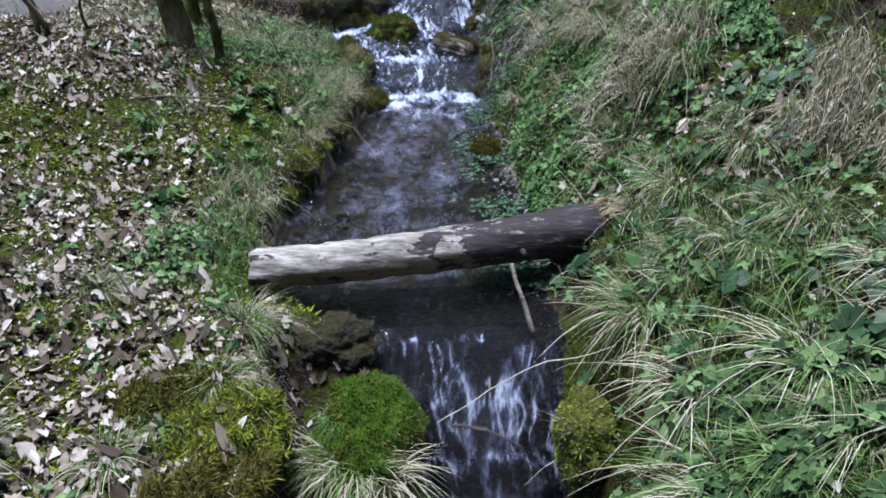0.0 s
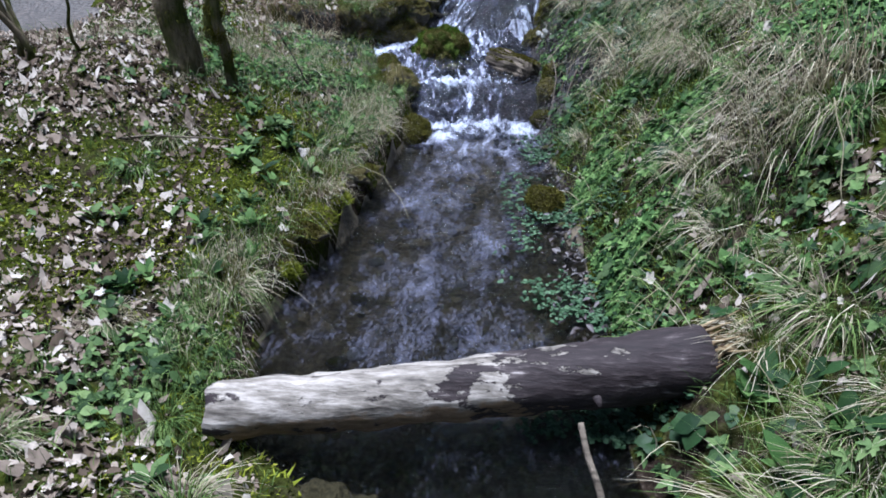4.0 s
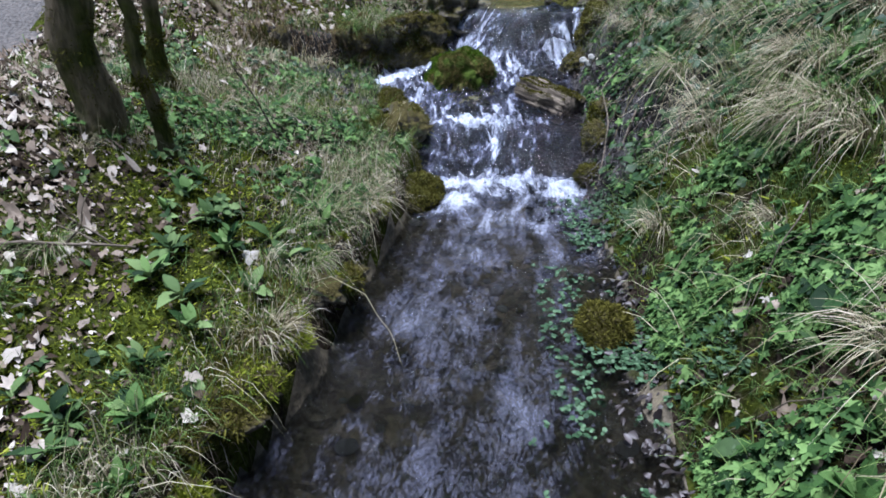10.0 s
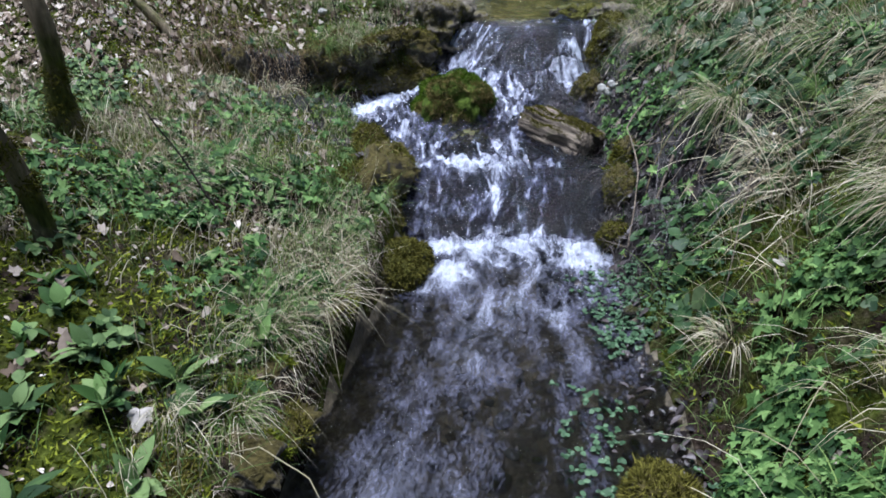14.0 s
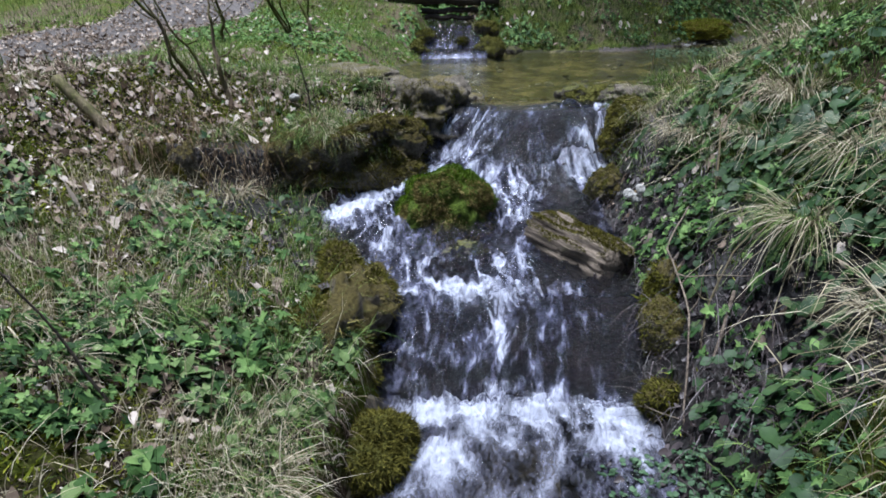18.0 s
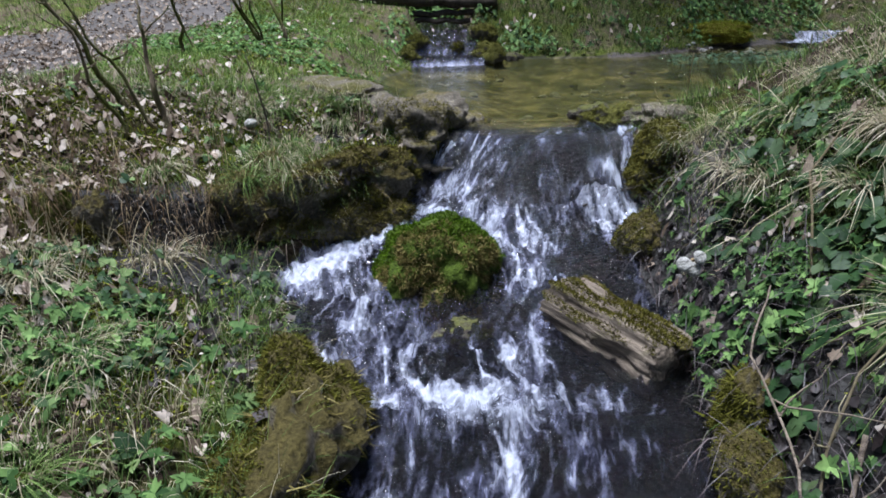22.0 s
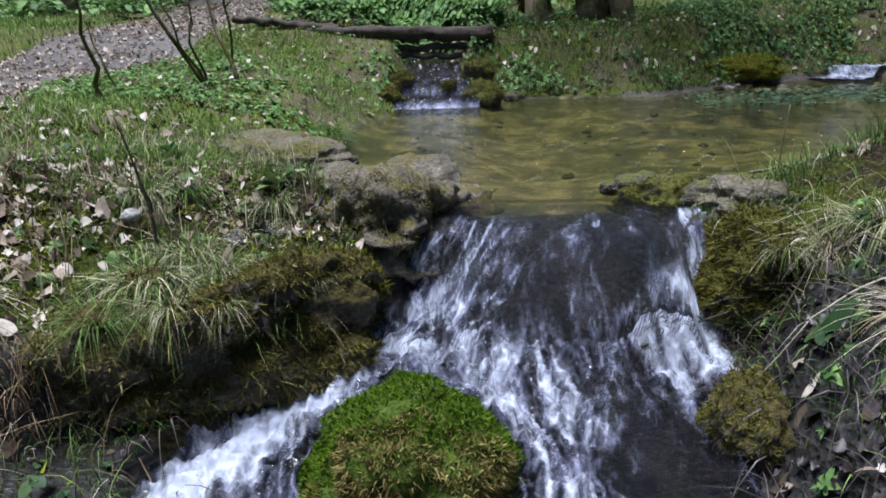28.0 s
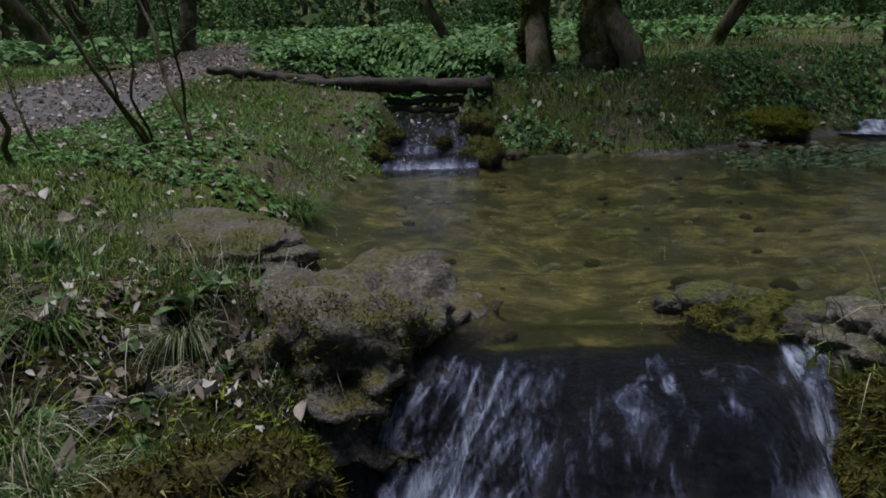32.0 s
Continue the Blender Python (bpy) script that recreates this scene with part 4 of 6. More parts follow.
for k, (x, y, s) in enumerate([(0.50, 8.10, 0.10), (0.66, 8.16, 0.12), (0.84, 8.22, 0.08), (0.27, 8.26, 0.11), (0.16, 8.27, 0.05), (0.38, 8.28, 0.08), (0.98, 8.36, 0.06), (-0.62, 12.0, 0.12), (-0.45, 12.12, 0.14), (-0.2, 12.3, 0.12)]):
    rock("rim_stone", "pale worn stone at the pool rim", x, y, 0.65, (s, s * 0.8, s * 0.6), BARE_ROCK, 20 + k, (0, 0, 40 * k), "rim stones", detail=4)
for k, (x, y, z, sz) in enumerate([(-1.46, 11.88, 0.70, 0.17), (-1.34, 12.25, 0.84, 0.14), (-0.50, 12.02, 0.70, 0.20), (-0.56, 12.42, 0.90, 0.17), (-0.86, 12.16, 0.80, 0.07)]):
    rock("inlet_rock", "wet mossy rock beside the small cascade", x, y, z, (sz, 0.8 * sz, 0.8 * sz), ROCK, 120 + k, (0, 0, 47 * k), "inlet rocks", detail=4, rough=0.28, fuzz=1500, fuzz_mat=OLIVE_MOSS, up=0.2, length=0.025)
rock("rim_rock", "pale weathered rock at the pool rim", 0.66, 7.98, 0.64, (0.22, 0.17, 0.13), GREY_ROCK, 41, (0, 0, -20), flat=0.4, rough=0.22)
rock("rim_rock", "cracked grey rock above the mossy block", 0.92, 8.1, 0.66, (0.16, 0.14, 0.10), GREY_ROCK, 42, (0, 0, 30), rough=0.22)
rock("rim_rock", "grey rock with moss and trickling water at the pool lip", 0.34, 8.16, 0.58, (0.17, 0.15, 0.14), ROCK, 54, (0, 0, 20), rough=0.22, fuzz=3000, fuzz_mat=OLIVE_MOSS, cover=0.1)
puff = thing("mushroom", "pale round-capped mushroom in the grass", "mushroom", None, pose(-1.55, 7.55, land1(-1.55, 7.55) + 0.05))
part("cap", rock_mesh("cap", (0.032, 0.032, 0.026), PALE_ROCK, 44, detail=4, rough=0.04), puff)
part("stalk", rock_mesh("stalk", (0.016, 0.016, 0.05), SPLINTER, 45, detail=3, rough=0.05), puff, "brown stalk", Matrix.Translation((0, 0, -0.045)))
rock("stone", "pale grey stone on the bank", 1.3, 2.41, 0.27, (0.055, 0.045, 0.04), PALE_ROCK, 31, detail=4)
rock("moss_rock", "golden moss on a rock across the pool", 2.35, 13.2, land1(2.35, 13.2) - 0.02, (0.5, 0.3, 0.16), GOLD_ROCK, 33, fuzz=9000, length=0.03)

# cobbles on the shoal and in the stream
cob = random.Random(12)
cobble_meshes = [rock_mesh("cobble", (1.0, 0.8, 0.55), PALE_ROCK if k < 3 else BARE_ROCK, 60 + k, detail=2, rough=0.12) for k in range(5)]
for k in range(110):
    x, y = cob.uniform(1.9, 4.0), cob.uniform(12.2, 12.9)
    s = cob.uniform(0.02, 0.06)
    thing("cobble", "pale cobble on the gravel shoal by the pool", "stone", cobble_meshes[k % 5], pose(x, y, max(land1(x, y), 0.60) + s * 0.2, 0, 0, cob.uniform(0, 360)) @ Matrix.Scale(s, 4), "shoal cobbles")
for k in range(90):
    y = cob.uniform(2.1, 5.4)
    x = cob.uniform(-0.62, 0.4)
    s = cob.uniform(0.012, 0.045)
    thing("pebble", "dark wet pebble on the stream bed", "stone", cobble_meshes[k % 5], pose(x, y, land1(x, y) + s * 0.25, 0, 0, cob.uniform(0, 360)) @ Matrix.Scale(s, 4), "stream pebbles")


for k in range(70):
    x, y = cob.uniform(-1.2, 1.6), cob.uniform(8.3, 11.8)
    if pool_side(np.array([x]), np.array([y]))[0] > -0.1:
        continue
    s = cob.uniform(0.012, 0.05)
    thing("pebble", "olive silted stone on the pool bed", "stone", cobble_meshes[k % 5], pose(x, y, land1(x, y) + s * 0.1, 0, 0, cob.uniform(0, 360)) @ Matrix.Scale(s, 4), "pool stones")


# ---- wood ----
def tube(path, radii, sides=12, seed=0, lump=0.12, caps=True):
    """A tapering limb along a path of points, as a bmesh."""
    bm = bmesh.new()
    rings = []
    pts = [Vector(p) for p in path]
    for k, (p, r) in enumerate(zip(pts, radii)):
        d = (pts[min(k + 1, len(pts) - 1)] - pts[max(k - 1, 0)]).normalized()
        a = d.orthogonal().normalized() if k == 0 else (last - d * last.dot(d)).normalized()
        last, b = a, d.cross(a)
        ring = []
        for s in range(sides):
            t = 2 * math.pi * s / sides
            w = r * (1 + lump * noise.noise(Vector((math.cos(t) * 1.5 + seed, math.sin(t) * 1.5, k * 0.55 + seed))))
            ring.append(bm.verts.new(p + (a * math.cos(t) + b * math.sin(t)) * w))
        rings.append(ring)
    for r0, r1 in zip(rings, rings[1:]):
        for s in range(sides):
            bm.faces.new((r0[s], r0[(s + 1) % sides], r1[(s + 1) % sides], r1[s]))
    if caps:
        bm.faces.new(list(reversed(rings[0])))
        bm.faces.new(rings[-1])
    return bm


def steps(a, b, n, bend=0.0, seed=0):
    a, b = Vector(a), Vector(b)
    return [a.lerp(b, k / (n - 1)) + bend * Vector([noise.noise(Vector((k * 0.37 + seed, 5.1 * c, seed))) for c in range(3)]) for k in range(n)]


log = thing("fallen_log", "barkless pale log with dark bark end across the stream", "log", at=(0, 0, 0))
log_path = [p + Vector((0, 0, -0.022 * math.sin(math.pi * k / 47))) for k, p in enumerate(steps((-0.79, 2.19, 0.038), (0.70, 2.46, 0.112), 48, 0.006, 4))]
log_body = tube(log_path, [(0.084 + 0.028 * (k / 47) ** 1.5) * (1 - 0.12 * (k == 0) - 0.35 * (k == 47)) for k in range(48)], 36, 3, 0.10)
for v in log_body.verts:
    q = v.co
    v.co = q + Vector((0.05 * noise.noise(q * 30) * max(0, -0.74 - q.x) * 12, 0, 0)) + 0.006 * noise.noise_vector(Vector((q.x * 6, q.y * 30, q.z * 30)))
part("trunk", bm_mesh(log_body, "trunk", LOG_WOOD), log)
for k in range(80):
    a = 2 * math.pi * cob.random()
    r = 0.09 * math.sqrt(cob.random())
    root = Vector((0.66, 2.455 + r * math.cos(a), 0.112 + r * math.sin(a)))
    tip = root + Vector((cob.uniform(0.02, 0.14), cob.uniform(-0.07, 0.05), cob.uniform(-0.04, 0.09)))
    part("splinter", bm_mesh(tube(steps(root, tip, 4, 0.01, k), [0.008, 0.006, 0.004, 0.001], 5, k), "splinter", SPLINTER), log, "pale torn wood fibre")
part("knot", bm_mesh(tube(steps((0.33, 2.33, 0.08), (0.345, 2.27, 0.06), 5, 0.0, 3), [0.02, 0.018, 0.016, 0.012, 0.006], 10, 2), "knot", LOG_WOOD), log)


def timber_mesh(name, lx, ly, lz, mat, seed, rounding=0.35):
    """A split, weathered chunk of trunk: long fibres, ragged ends."""
    bm = tube([(x, 0, 0) for x in np.linspace(-lx / 2, lx / 2, 70)], [1.0] * 70, 96, seed, 0.0)
    for v in bm.verts:
        a = math.atan2(v.co.z, v.co.y)
        sq = 1 / max(abs(math.cos(a)), abs(math.sin(a))) ** (1 - rounding)
        grain = 1 + 0.14 * noise.noise(Vector((v.co.x * 1.5, a * 3, seed))) + 0.04 * noise.noise(Vector((v.co.x * 2.5, a * 9, seed))) + 0.02 * noise.noise(Vector((v.co.x * 3, a * 20, seed))) - 0.07 * max(0, noise.noise(Vector((v.co.x * 2, a * 13, seed + 4))) - 0.25)
        taper = 1 - 0.12 * (v.co.x / lx + 0.5)
        end = abs(v.co.x) > lx * 0.47
        v.co.x += 0.05 * noise.noise(Vector((a * 4, seed, 1.7))) if end else 0
        broken = 1 - 0.35 * max(0, noise.noise(Vector((v.co.x * 5, math.cos(a) * 2, math.sin(a) * 2 + seed))))
        grain *= broken
        v.co.y, v.co.z = ly / 2 * math.cos(a) * sq * grain * taper, lz / 2 * math.sin(a) * sq * grain * taper
    return bm_mesh(bm, name, mat)


timber = thing("driftwood_block", "grey split timber with moss on top beside the fall", "driftwood", None, pose(0.145, 6.49, 0.165, -12, 3, -51))
timber_body = timber_mesh("timber", 0.50, 0.26, 0.26, DRIFT, 7, 0.45)
part("timber", timber_body, timber)
part("moss", moss_fuzz(timber_body, 30000, 0.009, LEDGE_MOSS, 0.70, cover=-0.3, seed=4), timber, "olive moss on the timber's upper face")

for k, (a, b, r0, r1) in enumerate([((-1.89, 4.50, 0.42), (-1.55, 4.62, 5.2), 0.088, 0.05), ((-1.59, 4.52, 0.38), (-1.70, 4.55, 4.4), 0.030, 0.020), ((-2.0, 5.3, 0.5), (-2.12, 5.38, 5.0), 0.040, 0.03)]):
    tree = thing("young_tree", "slim mossy tree trunk on the leafy bank", "tree", None, (0, 0, 0), "young trees")
    p = steps(a, b, 40, 0.06, k)
    body = bm_mesh(tube(p, [r1 + (r0 - r1) * (1 - s / 39) + (0.03 - 0.02 * (k == 1)) * max(0, 1 - s / 4) ** 2 for s in range(40)], 18, k, 0.2), "trunk", BARK)
    part("trunk", body, tree)
    part("moss", moss_fuzz(body, 6000, 0.012, OLIVE_MOSS, -0.9, cover=0.1, seed=k), tree, "olive moss on the bark")
    for j in range(6):
        s = p[26 + 2 * j]
        t = j * 2.4 + k
        part("limb", bm_mesh(tube(steps(s, s + Vector((math.cos(t) * 0.7, math.sin(t) * 0.7, 0.7)), 7, 0.1, j), [0.016 * (1 - 0.13 * q) for q in range(7)], 7, j), "limb", BARK), tree)

far_log = thing("far_log", "dark weathered log bridging the pool inlet", "log", None, (0, 0, 0))
for k, (a, b, r0, r1) in enumerate([((-3.5, 13.2, 1.60), (-2.2, 13.12, 1.41), 0.035, 0.07), ((-2.55, 13.10, 1.39), (-0.40, 12.98, 1.30), 0.075, 0.08), ((-2.1, 13.1, 1.19), (-0.5, 12.98, 1.17), 0.04, 0.035), ((-1.9, 13.05, 1.12), (-0.6, 12.95, 1.08), 0.035, 0.03)]):
    part(("trunk", "trunk", "pole", "pole")[k], bm_mesh(tube(steps(a, b, 24, 0.03, 9 + k), [r0 + (r1 - r0) * s / 23 for s in range(24)], 16, 5 + k, 0.35), "trunk", DARK_WOOD), far_log)


def wand(name, label, points, r0, r1, mat, category="twig", forks=0, seed=0):
    """A bare stem or fallen twig along points, with side twigs."""
    rnd = random.Random(seed)
    ob = thing(name, label, category, None, (0, 0, 0))
    path = []
    for a, b in zip(points, points[1:]):
        path += steps(a, b, 6, 0.0, seed)[:-1]
    path.append(Vector(points[-1]))
    size = (Vector(points[-1]) - Vector(points[0])).length
    path = [p + 0.02 * size * noise.noise_vector(Vector((k * 0.3, seed, 2.2))) * (k > 0) for k, p in enumerate(path)]
    n = len(path)
    part("stem", bm_mesh(tube(path, [r0 + (r1 - r0) * k / (n - 1) for k in range(n)], 7, seed), "stem", mat), ob)
    for f in range(forks):
        s = path[int(n * rnd.uniform(0.3, 0.9))]
        d = Vector((rnd.uniform(-1, 1), rnd.uniform(-1, 1), rnd.uniform(0.1, 1))).normalized() * size * rnd.uniform(0.12, 0.3)
        part("side_twig", bm_mesh(tube(steps(s, s + d, 6, 0.03 * size, f), [r1 * 1.2 * (1 - 0.14 * q) for q in range(6)], 5, f), "side_twig", mat), ob)
    return ob


wand("bare_sapling", "thin dark bare stem leaning over the bank", [(-0.80, 1.52, 0.0), (-0.92, 1.62, 0.16), (-1.06, 1.72, 0.30)], 0.006, 0.003, DARK_WOOD, "sapling", 1, 1)
wand("bare_sapling", "thin dark bare stem rising from the herbs", [(-1.21, 4.99, 0.22), (-1.33, 5.02, 0.45), (-1.47, 5.0, 0.75)], 0.006, 0.0025, DARK_WOOD, "twig", 1, 2)
wand("bare_sapling", "dark bare shoot above the ledge", [(-1.42, 7.45, 0.6), (-1.45, 7.5, 0.85), (-1.5, 7.5, 1.1)], 0.006, 0.003, DARK_WOOD, "twig", 1, 3)
wand("fallen_twig", "pale dry straw bent over the water", [(-0.85, 4.0, 0.10), (-0.72, 4.0, 0.14), (-0.58, 3.94, 0.10), (-0.48, 3.86, 0.01), (-0.42, 3.78, -0.08)], 0.002, 0.001, STRAW, "twig", 0, 4)
wand("fallen_twig", "dead branch lying in the leaves", [(-2.2, 3.6, 0.36), (-1.7, 3.75, 0.36), (-1.35, 3.82, 0.33)], 0.009, 0.004, DRIFT, "twig", 3, 5)
wand("fallen_twig", "thin straw crossing the log fall", [(-0.02, 1.5, -0.14), (0.15, 1.57, -0.06), (0.35, 1.63, 0.01), (0.58, 1.66, 0.05)], 0.0018, 0.0012, STRAW, "twig", 0, 6)
wand("fallen_twig", "dark twig caught in the log fall", [(0.03, 1.55, -0.20), (0.15, 1.52, -0.19), (0.27, 1.5, -0.25)], 0.006, 0.003, DARK_WOOD, "twig", 2, 7)
wand("fallen_twig", "broken stick stuck in the fall crest", [(0.36, 2.0, -0.14), (0.31, 2.12, -0.02), (0.28, 2.2, 0.06)], 0.011, 0.009, DRIFT, "twig", 0, 8)
wand("fallen_twig", "bare stick lodged in the upper fall", [(0.16, 7.62, 0.33), (0.19, 7.7, 0.46), (0.22, 7.78, 0.56)], 0.008, 0.006, DRIFT, "twig", 0, 9)
wand("fallen_twig", "short broken stick lodged in the upper fall", [(0.20, 7.55, 0.30), (0.21, 7.58, 0.36), (0.22, 7.6, 0.42)], 0.009, 0.008, DRIFT, "twig", 0, 10)
wand("fallen_twig", "forked black twig over the froth", [(0.12, 7.40, 0.36), (0.25, 7.45, 0.40), (0.42, 7.5, 0.44)], 0.005, 0.003, DARK_WOOD, "twig", 5, 11)
wand("bramble", "long arching bare bramble over the bank", [(0.62, 6.05, 0.15), (0.66, 6.25, 0.5), (0.74, 6.55, 0.75), (0.95, 6.7, 0.95)], 0.005, 0.003, STRAW, "bramble", 1, 12)
wand("bramble", "dry arching bramble hanging to the water", [(0.42, 5.55, -0.08), (0.50, 5.72, 0.18), (0.62, 5.9, 0.40), (0.85, 6.0, 0.62)], 0.004, 0.003, STRAW, "bramble", 2, 13)
wand("bramble", "looped dry bramble under the bank", [(0.40, 5.45, -0.05), (0.46, 5.75, 0.22), (0.44, 6.05, 0.36), (0.60, 6.4, 0.48)], 0.004, 0.003, DRIFT, "bramble", 3, 14)
wand("fallen_twig", "grey twig reaching down to the step pool", [(0.62, 5.8, 0.3), (0.5, 5.6, 0.05), (0.42, 5.45, -0.08)], 0.007, 0.003, DRIFT, "twig", 3, 15)
wand("fallen_twig", "bent pale twig on the bank", [(0.46, 6.02, 0.25), (0.55, 6.15, 0.31), (0.66, 6.05, 0.42)], 0.006, 0.004, DRIFT, "twig", 2, 16)
wand("fallen_twig", "straight bleached stick on the rim stones", [(0.66, 8.12, 0.74), (0.85, 8.2, 0.75), (1.05, 8.24, 0.78)], 0.007, 0.004, DRIFT, "twig", 1, 17)
wand("fallen_twig", "thick brown root leaning on the boulder", [(-0.29, 7.06, 0.24), (-0.25, 6.92, 0.18), (-0.24, 6.74, 0.10)], 0.016, 0.012, DARK_WOOD, "root", 0, 20)
wand("leaning_pole", "short brown dead pole leaning on the bank", [(-2.18, 6.69, 0.62), (-2.33, 6.71, 0.80), (-2.52, 6.74, 1.0)], 0.034, 0.028, BARK, "pole", 0, 21)
wand("reed", "single dry reed standing at the rim", [(0.72, 8.02, 0.70), (0.725, 8.03, 0.85), (0.74, 8.04, 1.0)], 0.003, 0.002, STRAW, "reed", 0, 18)
wand("fallen_twig", "long straw lying across the grass", [(-1.95, 7.75, 0.86), (-1.7, 7.84, 0.875), (-1.4, 7.93, 0.86), (-1.15, 8.0, 0.83)], 0.0016, 0.001, STRAW, "twig", 1, 19)
bramble_rng = random.Random(8)
for k in range(16):
    x, y = bramble_rng.uniform(0.62, 1.25), bramble_rng.uniform(2.6, 7.3)
    z = land1(x, y)
    dx, dy, up = bramble_rng.uniform(-0.45, 0.1), bramble_rng.uniform(-0.5, 0.35), bramble_rng.uniform(0.06, 0.24)
    ends = [(x, y, z - 0.01), (x + 0.35 * dx, y + 0.35 * dy, land1(x + 0.35 * dx, y + 0.35 * dy) + up), (x + 0.7 * dx, y + 0.7 * dy, land1(x + 0.7 * dx, y + 0.7 * dy) + up * 0.9), (x + dx, y + dy, max(land1(x + dx, y + dy), -0.1) + 0.03)]
    wand("bramble", "thin dry bramble stem trailing over the herbs", ends, 0.003, 0.0015, DRIFT if k % 3 else STRAW, "bramble", k % 3, 40 + k)
shrub_rng = random.Random(4)
for k, (x, y, n, tall) in enumerate([(-2.32, 10.1, 5, 1.7), (-2.5, 4.25, 6, 1.6), (-2.0, 7.35, 4, 0.9), (-2.75, 9.6, 2, 0.8)]):
    shrub = thing("bare_shrub", "bare shrub of thin dark leaning stems", "shrub", None, (0, 0, 0), "bare shrubs")
    for j in range(n):
        a = Vector((x + shrub_rng.uniform(-0.15, 0.15), y + shrub_rng.uniform(-0.15, 0.15), land1(x, y) - 0.03))
        lean = Vector((shrub_rng.uniform(-0.55, 0.1), shrub_rng.uniform(-0.2, 0.3), 1)) * tall * shrub_rng.uniform(0.6, 1.0)
        p = steps(a, a + lean, 14, 0.045, j + 3 * k)
        p[0] = a
        part("stem", bm_mesh(tube(p, [0.018 * (1 - 0.055 * q) * (0.6 + 0.4 * (j % 2)) for q in range(14)], 8, j), "stem", BARK), shrub)
        for f in range(3):
            s = p[5 + 2 * f]
            d = Vector((shrub_rng.uniform(-0.4, 0.4), shrub_rng.uniform(-0.3, 0.3), 0.3)) * tall * 0.4
            part("twig", bm_mesh(tube(steps(s, s + d, 6, 0.04, f), [0.005 * (1 - 0.13 * q) for q in range(6)], 5, f), "twig", BARK), shrub)


for k, (dx, dz) in enumerate([(0.0, 0.0), (0.035, -0.025), (0.055, 0.015)]):
    fungus = thing("bracket_fungus", "pale round fungus cap on the earthy bank", "fungus", None, pose(0.343 + dx, 6.436 + 0.4 * dx, 0.47 + dz, 55, 0, -15 + 20 * k), "pale fungi")
    part("cap", rock_mesh("cap", (0.024, 0.024, 0.008), PALE_ROCK, 46 + k, detail=3, rough=0.06), fungus)
    part("stalk", rock_mesh("stalk", (0.007, 0.007, 0.03), SPLINTER, 49 + k, detail=2, rough=0.05), fungus, "brown stalk", Matrix.Translation((0, 0, -0.03)))


# ---- ground cover ----
rng = np.random.default_rng(7)


def bare_faces(x, y):
    """Little grows on the raw earth faces under the left bank's edge."""
    steep = (land(x - 0.04, y) - land(x + 0.04, y)) / 0.08
    d = x - reach(np.clip(y, 0.8, 7.55), 2)
    hollow = 1 - 0.72 * ease(0.48, 0.26, d) * ease(4.9, 5.4, y) * ease(7.9, 7.5, y) * (x > 0)
    hollow = hollow * (1 - 0.85 * near(x, y, -1.5, 8.75, 0.4)) * (1 - 0.8 * near(x, y, -0.8, 8.1, 0.3))
    hollow = hollow * (1 - 0.92 * near(x, y, 0.66, 2.36, 0.2))
    hollow = hollow * (1 - 0.85 * near(x, y, 0.68, 5.52, 0.42))
    climb = (land(x, y + 0.03) - land(x, y - 0.03)) / 0.06
    under = (1 - 0.8 * near(x, y, -1.2, 7.86, 0.16)) * (1 - 0.85 * np.clip(1.3 * near(x, y, -1.55, 6.72, 0.36), 0, 1)) * (1 - 0.95 * ease(0.9, 1.6, climb) * (y > 6.3))
    return np.where((x < -0.4) & (y < 8.3), under * (1 - 0.9 * ease(0.7, 1.3, steep)), hollow)


def on_land(n, x0, x1, y0, y1, keep):
    """Points strewn over a stretch; keep(x, y) gives the chance that one stays."""
    x, y = rng.uniform(x0, x1, n), rng.uniform(y0, y1, n)
    ok = rng.random(n) < keep(x, y) * bare_faces(x, y)
    x, y = x[ok], y[ok]
    return np.stack([x, y, land(x, y)], -1)


def dry(x, y):
    """1 on the banks, 0 in water."""
    s = np.maximum(reach(y, 1) - x, x - reach(y, 2))
    return np.where(y < 8.0, s > 0.04, pool_side(x, y) > 0.06).astype(float)


def blades(base, height, width, lean, droop, segments=4):
    """Ribbons: base (n,3), height, width (n), lean (n,2) sideways reach as a share of height, droop (n)."""
    n = len(base)
    s = np.linspace(0, 1, segments + 1)
    side = np.stack([-lean[:, 1], lean[:, 0]], -1)
    ln = np.linalg.norm(side, axis=1, keepdims=True) + 1e-6
    twist = rng.uniform(-0.8, 0.8, (n, 1))
    ax = side / ln
    ax = ax * np.cos(twist) + np.stack([-ax[:, 1], ax[:, 0]], -1) * np.sin(twist)
    verts = np.zeros((n, 2 * segments + 1, 3))
    for k, t in enumerate(s):
        c = np.empty((n, 3))
        c[:, :2] = base[:, :2] + lean * (height * t ** 1.6)[:, None]
        c[:, 2] = base[:, 2] + height * (t - droop * t ** 2.4)
        w = (width * (1 - 0.85 * t ** 1.5) * 0.5)[:, None]
        if k < segments:
            verts[:, 2 * k] = c
            verts[:, 2 * k + 1] = c
            verts[:, 2 * k, :2] -= ax * w
            verts[:, 2 * k + 1, :2] += ax * w
        else:
            verts[:, 2 * k] = c
    o = (np.arange(n) * (2 * segments + 1))[:, None]
    quads = np.concatenate([np.stack([o[:, 0] + 2 * k, o[:, 0] + 2 * k + 1, o[:, 0] + 2 * k + 3, o[:, 0] + 2 * k + 2], -1) for k in range(segments - 1)])
    k = segments - 1
    tris = np.stack([o[:, 0] + 2 * k, o[:, 0] + 2 * k + 1, o[:, 0] + 2 * k + 2], -1)
    return verts.reshape(-1, 3), [quads, tris]


